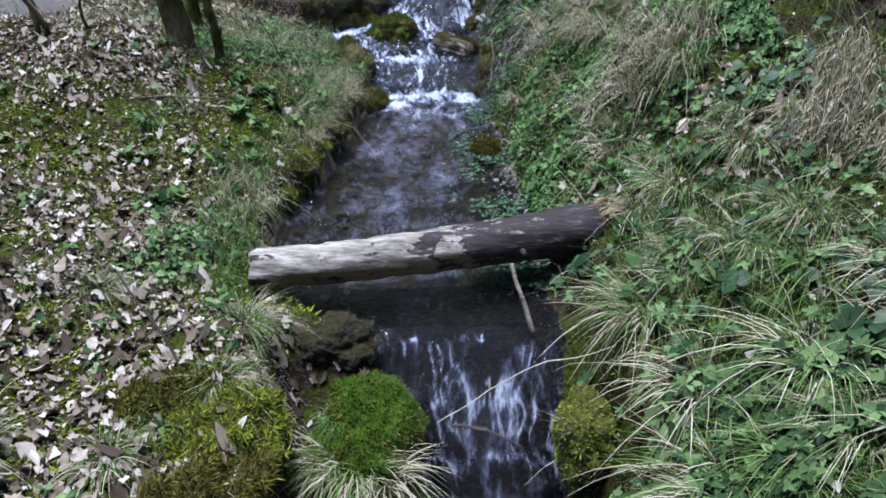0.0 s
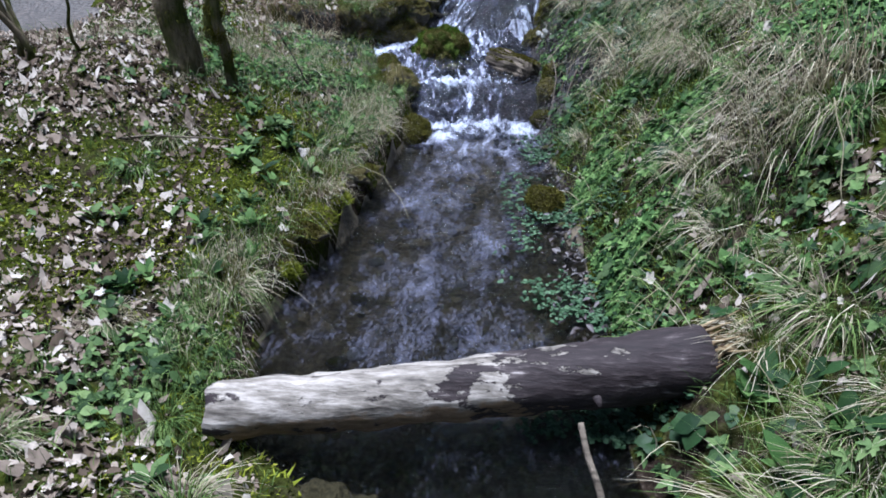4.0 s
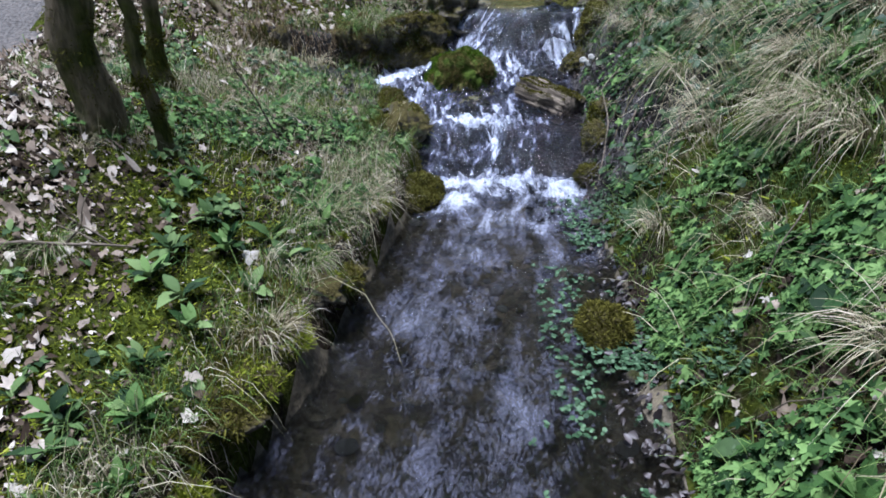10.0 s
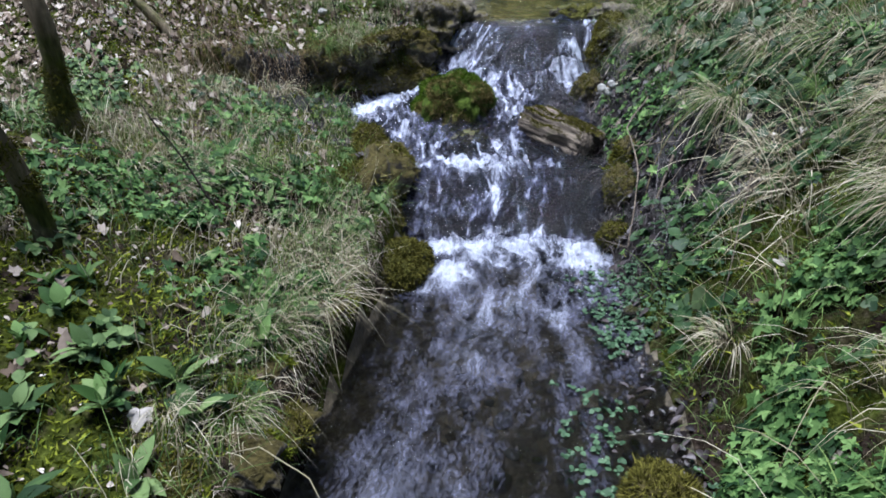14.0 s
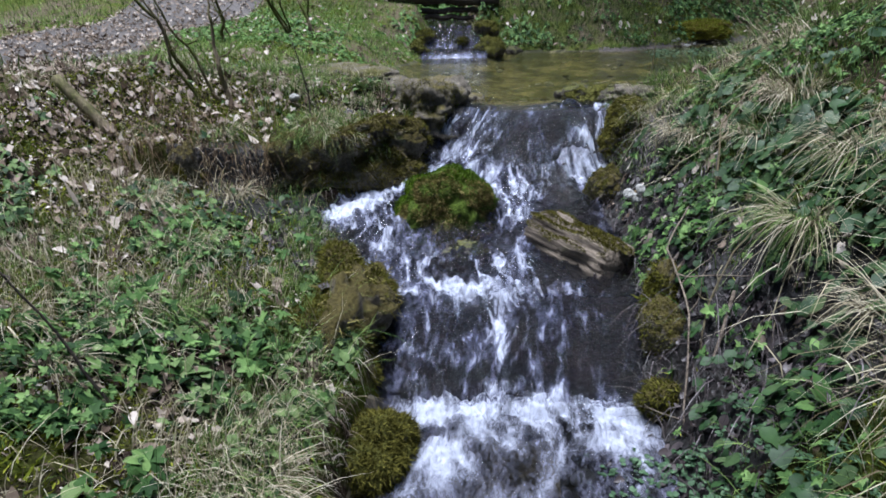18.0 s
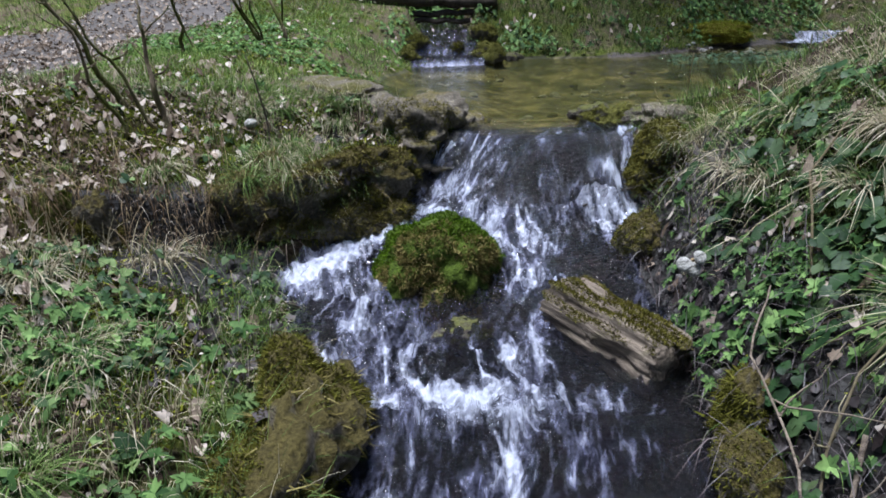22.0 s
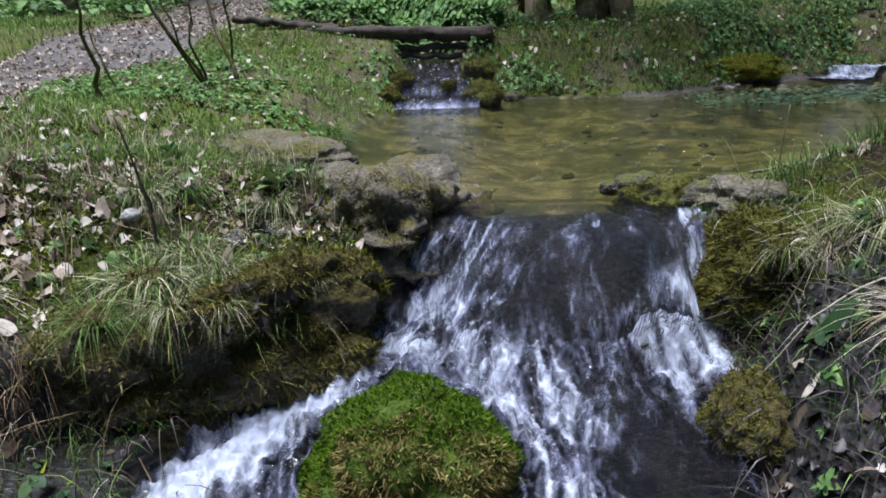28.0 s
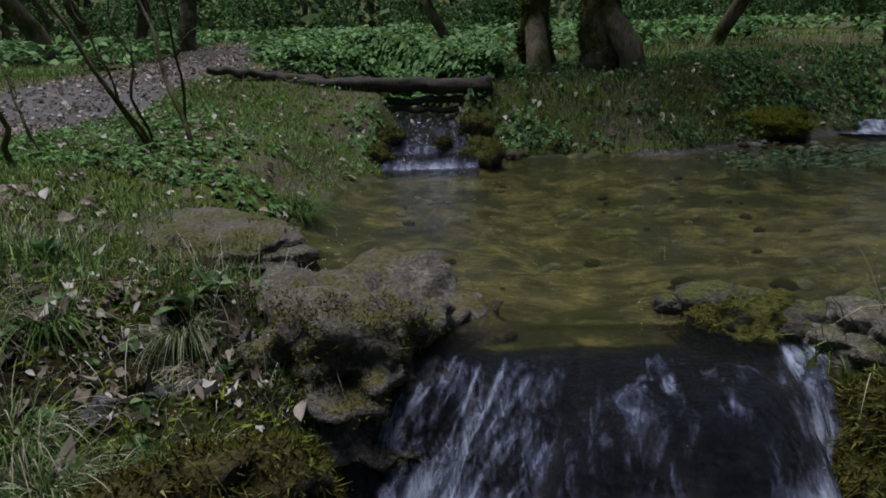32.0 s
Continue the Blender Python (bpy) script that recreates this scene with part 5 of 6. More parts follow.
def strew(shape, faces, at, size, normal_up, spin, tilt):
    """Copies of one flat little shape (k,3) at points, each scaled, spun and tilted, as one array mesh."""
    n, k = len(at), len(shape)
    c, s = np.cos(spin), np.sin(spin)
    p = np.empty((n, k, 3))
    p[:, :, 0] = shape[None, :, 0] * c[:, None] - shape[None, :, 1] * s[:, None]
    p[:, :, 1] = shape[None, :, 0] * s[:, None] + shape[None, :, 1] * c[:, None]
    p[:, :, 2] = shape[None, :, 2]
    p *= size[:, None, None]
    nx = normal_up[:, 0] + tilt[:, 0]
    ny = normal_up[:, 1] + tilt[:, 1]
    nz = np.maximum(normal_up[:, 2], 0.2)
    p[:, :, 2] -= (p[:, :, 0] * (nx / nz)[:, None] + p[:, :, 1] * (ny / nz)[:, None])
    p += at[:, None, :]
    f = (faces[None] + (np.arange(n) * k)[:, None, None]).reshape(-1, faces.shape[1])
    return p.reshape(-1, 3), f


def maple_leaf(curl, seed):
    """A lobed leaf one unit wide, curled and creased, as a fan."""
    r = random.Random(seed)
    lobes = [(-140, 0.30), (-118, 0.42), (-95, 0.31), (-62, 0.50), (-42, 0.36), (-22, 0.42), (0, 0.56), (22, 0.42), (42, 0.36), (62, 0.50), (95, 0.31), (118, 0.42), (140, 0.30), (180, 0.10)]
    pts = [(0, 0, 0.03)]
    for a, d in lobes:
        d = 0.6 * d + 0.4 * 0.36
        d *= r.uniform(0.55, 1.1)
        t = radians(a)
        pts.append((math.sin(t) * d, math.cos(t) * d, curl * (d * d) * r.uniform(0.2, 2.4) + r.uniform(-0.05, 0.09)))
    n = len(lobes)
    return np.array(pts), np.array([(0, 1 + k, 1 + (k + 1) % n) for k in range(n)])


def oval_leaf(w, fold, droop):
    """A pointed oval leaf, one unit long, folded along its midrib, from its foot outwards along +y."""
    t = np.array([0.0, 0.18, 0.42, 0.68, 0.88, 1.0])
    h = np.array([0.0, 0.32, 0.5, 0.4, 0.18, 0.0]) * w
    pts = []
    for a, b in zip(t, h):
        z = 0.12 * a - droop * a * a
        pts += [(-b, a, z + fold * b), (0, a, z), (b, a, z + fold * b)]
    f = []
    for k in range(5):
        i = 3 * k
        f += [(i, i + 1, i + 4, i + 3), (i + 1, i + 2, i + 5, i + 4)]
    return np.array(pts), np.array(f)


def stuff(name, label, category, verts, faces, mat):
    return thing(name, label, category, mesh_of(name, verts, faces, mat), kind="stuff")


def rand2(n, size):
    return rng.normal(0, size, (n, 2))


def patch(x, y, seed, lo, hi, scale=1.6):
    return ease(lo, hi, wander(x, y, scale, seed, 3))



def leaf_slopes(q):
    n = slope(q[:, 0], q[:, 1], 0.04)
    n[:, :2] = np.clip(n[:, :2], -0.55, 0.55)
    n[:, 2] = np.sqrt(np.maximum(1 - (n[:, :2] ** 2).sum(1), 0.2))
    return n


def edge(y):
    return reach(np.clip(y, 0.8, 7.55), 1)


def near(x, y, px, py, r):
    return np.exp(-((x - px) ** 2 + (y - py) ** 2) / (r * r))


def off_track(x, y):
    return ease(0.92, 1.25, to_line(x, y, TRACK)[0] + 0.25 * wander(x, y, 1.5, 21, 2))


def green_band(x, y):
    """1 where the herbs and grass keep to the stream's edge, 0 out among the leaves."""
    d = edge(y) - x + 0.16 * wander(x, y, 2.4, 60, 2)
    reach_out = np.interp(y, [1.0, 2.0, 3.0, 4.0, 5.0, 5.6], [0.12, 0.34, 0.46, 0.60, 0.8, 3.0])
    return ease(reach_out + 0.22, reach_out - 0.05, d)


def moss_band(x, y):
    """The mossy strip along the leafy bank."""
    d = edge(y) - x
    return ease(0.0, 0.15, d) * ease(1.05, 0.6, d + 0.3 * wander(x, y, 2.0, 54, 2)) * ease(3.0, 3.5, y) * ease(5.3, 4.7, y) * (x < 0) * (0.4 + 0.6 * patch(x, y, 55, -0.25, 0.1, 3.0))


def litter_share(x, y):
    left = 0.16 + 0.84 * patch(x, y, 61, -0.25, 0.2, 1.5)
    left = np.clip(left + 0.22 * ease(3.4, 2.6, y), 0, 1)
    left = left * (0.35 + 0.65 * ease(0.15, 0.55, reach(np.clip(y, 0.8, 7.5), 1) - x)) 
    left = left * (1 - 0.6 * np.clip(near(x, y, -1.45, 4.26, 0.45) + near(x, y, -1.0, 3.85, 0.35), 0, 1))
    left = np.where(y < 5.6, np.maximum(left * (1 - 0.55 * green_band(x, y)), (1 - green_band(x, y)) * (0.25 + 0.6 * patch(x, y, 59, -0.2, 0.2, 1.4))), left)
    left = left * (1 - 0.45 * moss_band(x, y)) * (1 - 0.8 * np.clip(near(x, y, -1.45, 4.26, 0.40) + near(x, y, -1.0, 3.85, 0.3) + near(x, y, -1.75, 3.55, 0.3) + near(x, y, -2.2, 3.3, 0.35), 0, 1))
    left = np.clip(left * (1 - 0.45 * ease(6.5, 6.8, y)) * (1 - 0.8 * near(x, y, -1.3, 6.3, 0.4)), 0, 1)
    right = 0.30 * patch(x, y, 62, -0.05, 0.35) + 0.9 * near(x, y, 1.35, 2.7, 0.45) + 0.55 * near(x, y, 0.5, 6.6, 0.45) + 0.5 * near(x, y, -1.05, 7.9, 0.16)
    return np.where(x < 0, left, right)


# moss carpet on the ground
def moss_share(x, y):
    return patch(x, y, 65, 0.05, 0.3, 1.3) * np.where(x < 0, 0.8, 0.3) + 0.9 * near(x, y, -1.45, 4.26, 0.45) + 0.8 * near(x, y, -2.2, 3.3, 0.35) + 0.9 * moss_band(x, y) + 0.9 * near(x, y, -1.0, 3.85, 0.35) + 0.8 * near(x, y, -1.7, 4.9, 0.4) + 0.8 * near(x, y, -0.85, 3.45, 0.3) + 1.3 * near(x, y, -0.75, 1.3, 0.35) + 0.8 * ease(0.32, 0.1, edge(y) - x) * ease(2.6, 3.2, y) * ease(5.4, 5.0, y) * (x < 0)


mp = on_land(270000, -2.7, 1.5, 0.7, 9.5, lambda x, y: dry(x, y) * np.clip(moss_share(x, y), 0, 1))
mn = slope(mp[:, 0], mp[:, 1])
ms = rng.normal(0, 1, (len(mp), 3))
ms /= np.linalg.norm(ms, axis=1, keepdims=True)
mt = mp + mn * rng.uniform(0.004, 0.018, (len(mp), 1)) + rng.normal(0, 0.014, (len(mp), 3)) * np.array([1, 1, 0.4])
stuff("moss_carpet", "yellow-green moss carpeting the banks", "moss", np.stack([mp - ms * 0.0055, mp + ms * 0.0055, mt], 1).reshape(-1, 3), np.arange(3 * len(mp)).reshape(-1, 3), MOSS)

# leaf litter, small crumbled pieces under larger leaves
lit = on_land(90000, -3.4, 1.8, 0.7, 9.3, lambda x, y: dry(x, y) * litter_share(x, y) * np.where(y > 8, 0.3, 0.62))
leaf_shapes = [maple_leaf((0.9, -0.7, 1.3, 0.3, -1.1, 0.6)[k], k) for k in range(6)] + [oval_leaf(w, f, d) for w, f, d in ((0.55, 0.5, 0.3), (0.7, -0.5, -0.3), (0.5, 0.9, 0.1))]
for k, (shape, faces) in enumerate(leaf_shapes):
    q = lit[k::len(leaf_shapes)] + np.array([0, 0, 0.008])
    n = len(q)
    q[:, 2] += rng.uniform(0, 0.02, n)
    v, f = strew(shape, faces, q, 0.016 + 0.052 * rng.random(n) ** 1.6, leaf_slopes(q), rng.uniform(0, 6.28, n), rand2(n, 0.42))
    stuff("leaf_litter", "dead brown and grey leaves matted on the bank", "leaf litter", v, f, LITTER)
crumb = on_land(70000, -2.8, -0.6, 0.7, 8.0, lambda x, y: dry(x, y) * np.clip(litter_share(x, y) + 0.12, 0, 1) * 0.55)
shape, faces = leaf_shapes[6]
v, f = strew(shape, faces, crumb + np.array([0, 0, 0.006]), rng.uniform(0.007, 0.024, len(crumb)), leaf_slopes(crumb), rng.uniform(0, 6.28, len(crumb)), rand2(len(crumb), 0.4))
stuff("leaf_litter", "crumbled bits of dead leaf on the bank", "leaf litter", v, f, LITTER)
tq = on_land(60000, -12, 0.0, 7.0, 30.0, lambda x, y: dry(x, y) * np.clip(1.0 - off_track(x, y), 0.02, 1) * ease(40, 10, y))
shape, faces = leaf_shapes[0]
v, f = strew(shape, faces, tq + np.array([0, 0, 0.01]), rng.uniform(0.025, 0.075, len(tq)), leaf_slopes(tq), rng.uniform(0, 6.28, len(tq)), rand2(len(tq), 0.3))
stuff("leaf_litter", "brown leaves strewn on the woodland track", "leaf litter", v, f, LITTER)

fp = on_land(60000, -4.0, 5.0, 8.4, 15.0, lambda x, y: dry(x, y) * off_track(x, y) * patch(x, y, 66, -0.1, 0.2, 1.1))
ft = fp + slope(fp[:, 0], fp[:, 1]) * rng.uniform(0.012, 0.035, (len(fp), 1)) + rng.normal(0, 0.012, (len(fp), 3))
fs_ = rng.normal(0, 1, (len(fp), 3))
fs_ /= np.linalg.norm(fs_, axis=1, keepdims=True)
stuff("moss_carpet", "golden-green moss on the turf round the pool", "moss", np.stack([fp - fs_ * 0.009, fp + fs_ * 0.009, ft], 1).reshape(-1, 3), np.arange(3 * len(fp)).reshape(-1, 3), MOSS)
for k in range(3):
    hy2 = rng.uniform(5.1, 7.4, 220)
    hx2 = reach(hy2, 2) + rng.uniform(0.04, 0.52, 220)
    q = np.column_stack([hx2, hy2, land(hx2, hy2) + rng.uniform(0.004, 0.03, 220)])
    shape, faces = leaf_shapes[(0, 2, 7)[k]]
    v, f = strew(shape, faces, q, rng.uniform(0.015, 0.05, 220), leaf_slopes(q), rng.uniform(0, 6.28, 220), rand2(220, 0.5))
    stuff("leaf_litter", "dark wet leaves under the overhanging bank", "leaf litter", v, f, WET_LITTER)
for k in range(2):
    fq = on_land(5000, -4.0, 4.8, 8.2, 15.0, lambda x, y: dry(x, y) * off_track(x, y) * (0.05 + 0.6 * patch(x, y, 67 + k, 0.1, 0.3, 1.4)))
    shape, faces = leaf_shapes[1 + 5 * k]
    v, f = strew(shape, faces, fq + np.array([0, 0, 0.03]), rng.uniform(0.03, 0.08, len(fq)), leaf_slopes(fq), rng.uniform(0, 6.28, len(fq)), rand2(len(fq), 0.4))
    stuff("leaf_litter", "brown leaves scattered in the turf round the pool", "leaf litter", v, f, LITTER)

for k in range(3):
    my = rng.uniform(2.5, 5.5, 230)
    mx = reach(my, 2) + rng.normal(-0.04, 0.07, 230)
    q = np.column_stack([mx, my, np.maximum(land(mx, my), -0.125) + rng.uniform(0.0, 0.02, 230)])
    shape, faces = leaf_shapes[(1, 6, 8)[k]]
    v, f = strew(shape, faces, q, rng.uniform(0.012, 0.045, 230), leaf_slopes(q), rng.uniform(0, 6.28, 230), rand2(230, 0.3))
    stuff("leaf_litter", "wet leaf bits stranded along the water's edge", "leaf litter", v, f, WET_LITTER)

# single bleached leaves
big_leaf = []
for k in range(8):
    shape, faces = maple_leaf((0.5, 0.9, -0.6, 1.2, 0.3, -0.9, 0.7, 1.5)[k], 40 + k)
    big_leaf.append(mesh_of("dead_leaf", shape, faces, PALE_LEAF if k % 3 else LITTER))
spots = [(-1.02, 1.36), (-1.49, 3.36), (-0.96, 3.41), (0.72, 3.30), (0.80, 3.22), (0.93, 4.38), (-1.03, 4.0), (-0.96, 4.26), (-1.73, 3.17), (0.99, 4.91), (0.89, 5.42), (0.95, 5.3), (1.0, 5.1),
         (0.47, 1.5), (0.72, 1.35), (1.18, 1.45), (0.95, 1.5), (0.55, 6.45), (0.62, 6.5), (0.58, 6.38), (-1.32, 2.5), (-1.6, 2.0), (-1.3, 1.75), (-1.25, 5.2), (-1.3, 5.3), (1.2, 2.95), (1.28, 2.85)]
lr = random.Random(9)
while len(spots) < 200:
    x, y = (lr.uniform(-2.6, -0.85), lr.uniform(1.0, 8.2)) if lr.random() < 0.55 else (lr.uniform(0.6, 1.5), lr.uniform(2.0, 7.4))
    if x > 0 or litter_share(np.array([x]), np.array([y]))[0] > lr.random() * 0.9:
        spots.append((x, y))
for k, (x, y) in enumerate(spots):
    if not dry(np.array([x]), np.array([y]))[0]:
        continue
    n = leaf_slopes(np.array([[x, y, 0.0]]))[0]
    s = lr.uniform(0.065, 0.095) if k < 27 else lr.uniform(0.04, 0.07)
    turn = Vector((n[0] + lr.gauss(0, 0.25), n[1] + lr.gauss(0, 0.25), n[2])).to_track_quat("Z", "Y").to_matrix().to_4x4()
    thing("dead_leaf", "bleached curled maple leaf lying on the bank", "leaf", big_leaf[k % 8 if k >= 27 else (1, 2, 4, 5, 7)[k % 5]],
          Matrix.Translation((x, y, land1(x, y) + 0.025)) @ turn @ pose(0, 0, 0, 0, 0, lr.uniform(0, 360)) @ Matrix.Scale(s, 4), "bleached leaves")


wet_leaf = [mesh_of("dead_leaf", *maple_leaf((0.5, 1.2, -0.8, 0.9)[k], 80 + k), WET_LITTER) for k in range(4)]
for k in range(92):
    if k >= 44:
        x, y = lr.gauss(-1.18, 0.12), lr.gauss(6.32, 0.18)
        z = land1(x, y) + 0.03
    elif k < 18:
        x, y, z = lr.gauss(-1.02, 0.07), lr.gauss(7.27, 0.05), lr.uniform(0.53, 0.57)
    elif k < 30:
        x, y, z = lr.gauss(-0.95, 0.05), lr.gauss(6.05, 0.08), lr.uniform(0.25, 0.28)
    else:
        x, y, z = lr.uniform(-1.3, -1.0), lr.uniform(7.6, 7.95), 0.0
        z = land1(x, y) + 0.03
    thing("dead_leaf", "dark wet leaf caught on a mossy ledge", "leaf", wet_leaf[k % 4], pose(x, y, z, lr.gauss(20, 20), lr.gauss(0, 20), lr.uniform(0, 360)) @ Matrix.Scale(lr.uniform(0.05, 0.09), 4), "wet leaves")


# grass
def sward(name, label, n, x0, x1, y0, y1, keep, h0, h1, width, mat, fall=0.5, droop=0.5, spread_by=0.35):
    p = on_land(n, x0, x1, y0, y1, lambda x, y: dry(x, y) * keep(x, y))
    n = len(p)
    lean = leaf_slopes(p)[:, :2] * fall + rand2(n, spread_by)
    v, f = blades(p - np.array([0, 0, 0.01]), rng.uniform(h0, h1, n), rng.uniform(0.6, 1.3, n) * width, lean, rng.uniform(0.0, 1.0, n) * droop)
    stuff(name, label, "grass", v, f, mat)


def left_only(x, y, d0=0.0, d1=9.0):
    d = edge(y) - x
    return ((d > d0) & (d < d1)).astype(float)


sward("grass", "short green grass on the leafy bank", 90000, -2.9, -0.5, 0.7, 9.0, lambda x, y: 0.05 + 0.95 * patch(x, y, 71, -0.2, 0.22, 1.8) * np.maximum(green_band(x, y), 0.45 * patch(x, y, 56, 0.0, 0.3, 2.2)) * (1 - 0.85 * moss_band(x, y)), 0.03, 0.13, 0.0035, GRASS, 0.4, 0.7)
sward("grass", "thin green grass overhanging the stream lip", 30000, -1.5, -0.5, 2.3, 7.6, lambda x, y: left_only(x, y, 0.04, 0.35) * (0.35 + 0.65 * patch(x, y, 73, -0.2, 0.2, 2.5)), 0.06, 0.20, 0.0032, GRASS, 0.9, 1.2)
sward("dry_grass", "pale dead grass hanging over the stream lip", 16000, -1.6, -0.5, 2.3, 5.7, lambda x, y: left_only(x, y, 0.03, 0.3) * (0.25 + 0.75 * patch(x, y, 74, 0.0, 0.3, 2.0)) + 0.9 * near(x, y, -0.85, 4.7, 0.3), 0.08, 0.26, 0.003, STRAW, 1.1, 1.7)
sward("dry_grass", "dead grass strewn through the green bank", 28000, -2.9, -0.8, 4.4, 9.2, lambda x, y: (0.15 + 0.85 * patch(x, y, 75, -0.12, 0.3, 1.6)) * (1 - 0.85 * near(x, y, -1.35, 6.5, 0.45)) * ease(9.0, 8.0, y), 0.06, 0.22, 0.003, STRAW, 0.7, 1.2)
sward("grass", "fresh green grass on the steep bank", 50000, 0.4, 1.9, 0.7, 8.6, lambda x, y: 0.10 + 0.9 * patch(x, y, 76, -0.15, 0.25, 2.2), 0.05, 0.18, 0.0038, GRASS, 0.8, 1.1)
sward("dry_grass", "pale arching dead grass on the steep bank", 42000, 0.5, 1.9, 0.7, 8.0, lambda x, y: 0.015 + 0.985 * patch(x, y, 77, 0.18, 0.36, 1.8) * ease(0.22, 0.55, x - reach(np.clip(y, 0.8, 7.55), 2)) * (1 - 0.85 * near(x, y, 0.75, 5.6, 0.45)), 0.14, 0.36, 0.0042, STRAW, 1.3, 1.5, 0.28)
sward("grass", "low green grass round the pool", 90000, -5.2, -1.2, 8.0, 13.6, lambda x, y: off_track(x, y) * (0.25 + 0.75 * patch(x, y, 78, -0.3, 0.1, 0.9)), 0.03, 0.10, 0.005, LAWN, 0.3, 0.9)
sward("dry_grass", "dry grass among the green by the pool", 9000, -4.0, 4.5, 8.0, 15.0, lambda x, y: off_track(x, y) * patch(x, y, 79, -0.05, 0.3, 1.2), 0.05, 0.16, 0.005, STRAW, 0.4, 1.0)
sward("grass", "grassy mossy bank across the pool", 55000, -0.8, 5.0, 12.0, 15.5, lambda x, y: 0.2 + 0.8 * patch(x, y, 80, -0.2, 0.2, 1.0), 0.04, 0.15, 0.006, GRASS, 0.6, 1.2)
sward("grass", "grassy woodland floor beyond the track", 60000, -26, 8, 14.0, 40.0, lambda x, y: off_track(x, y) * (0.2 + 0.8 * patch(x, y, 81, -0.25, 0.15, 0.35)) * ease(44, 12, y), 0.08, 0.24, 0.014, LAWN, 0.2, 0.8)
sward("grass", "grass on the far side of the track", 26000, -13, -5.2, 7.0, 16.0, lambda x, y: off_track(x, y) * (0.3 + 0.7 * patch(x, y, 95, -0.25, 0.15, 0.5)), 0.06, 0.18, 0.009, LAWN, 0.3, 0.8)

sward("grass", "rough grass over the slope above the stream", 60000, 1.8, 9.0, -6.0, 12.0, lambda x, y: 0.35 + 0.65 * patch(x, y, 96, -0.2, 0.2, 0.7), 0.08, 0.26, 0.010, GRASS, 0.8, 1.2)
sward("dry_grass", "dead grass over the slope above the stream", 22000, 1.8, 9.0, -6.0, 12.0, lambda x, y: patch(x, y, 97, -0.05, 0.3, 0.8), 0.10, 0.30, 0.008, STRAW, 1.0, 1.3)
sward("grass", "grass among the leaves downstream", 40000, -9.0, 1.8, -6.0, 8.0, lambda x, y: off_track(x, y) * (1 - ((x > -2.9) & (y > 0.7))) * (0.3 + 0.7 * patch(x, y, 98, -0.2, 0.2, 0.8)), 0.05, 0.18, 0.009, GRASS, 0.5, 0.9)
oq = on_land(26000, -9.0, 6.0, -6.0, 12.0, lambda x, y: dry(x, y) * off_track(x, y) * (1 - ((x > -3.2) & (x < 1.8) & (y > 0.7))) * (0.25 + 0.75 * patch(x, y, 99, -0.2, 0.2, 0.9)))
shape, faces = leaf_shapes[2]
v, f = strew(shape, faces, oq + np.array([0, 0, 0.015]), rng.uniform(0.03, 0.09, len(oq)), leaf_slopes(oq), rng.uniform(0, 6.28, len(oq)), rand2(len(oq), 0.35))
stuff("leaf_litter", "dead leaves strewn over the outer banks", "leaf litter", v, f, LITTER)


# roots and dead blades hanging down the raw bank faces
hp = np.stack([rng.uniform(-1.9, -0.4, 90000), rng.uniform(0.8, 8.0, 90000)], -1)
fall_l = (land(hp[:, 0] - 0.04, hp[:, 1]) - land(hp[:, 0] + 0.04, hp[:, 1])) / 0.08
hp = hp[(fall_l > 0.8) & (rng.random(90000) < 0.5) & (dry(hp[:, 0], hp[:, 1]) > 0)]
hp = np.column_stack([hp, land(hp[:, 0], hp[:, 1])])
n = len(hp)
v, f = blades(hp, rng.uniform(0.03, 0.11, n), rng.uniform(0.002, 0.004, n), np.stack([rng.uniform(0.1, 0.8, n), rng.normal(0, 0.35, n)], -1), rng.uniform(1.0, 2.6, n))
stuff("roots", "brown roots and dead blades hanging down the bank", "roots", v, f, LITTER)
ux = rng.uniform(-2.1, -0.85, 1700)
uy = 7.06 + (ux + 1.40) * 0.77 + rng.uniform(-0.06, 0.12, 1700)
up_ = np.column_stack([ux, uy, land(ux, uy)])[rng.random(1700) < 0.35 + 0.65 * patch(ux, uy, 57, -0.1, 0.2, 4.0)]
n = len(up_)
v, f = blades(up_, rng.uniform(0.05, 0.20, n), rng.uniform(0.002, 0.004, n), np.stack([rng.normal(0.15, 0.35, n), rng.uniform(-0.9, -0.1, n)], -1), rng.uniform(0.9, 2.2, n), 5)
stuff("dry_grass", "brown dead grass hanging over the earthy ledge", "grass", v, f, HAY)
sx_ = rng.normal(-1.85, 0.25, 260)
sy_ = rng.normal(6.9, 0.25, 260)
sp = np.column_stack([sx_, sy_, land(sx_, sy_)])
v, f = blades(sp, rng.uniform(0.08, 0.36, 260), rng.uniform(0.0025, 0.005, 260), rand2(260, 0.7), rng.uniform(0.0, 0.8, 260), 5)
stuff("dead_stems", "thicket of thin red-brown dead stems", "stems", v, f, HAY)
hy_ = rng.uniform(5.0, 7.5, 1100)
hx_ = reach(hy_, 2) + rng.uniform(0.02, 0.42, 1100)
hp = np.column_stack([hx_, hy_, land(hx_, hy_) + rng.uniform(0, 0.05, 1100)])
v, f = blades(hp, rng.uniform(0.05, 0.22, 1100), rng.uniform(0.002, 0.005, 1100), np.stack([rng.uniform(-1.2, 0.6, 1100), rng.normal(0, 0.8, 1100)], -1), rng.uniform(0.6, 2.2, 1100))
stuff("roots", "tangle of dead roots and twigs under the steep bank", "roots", v, f, WET_LITTER)


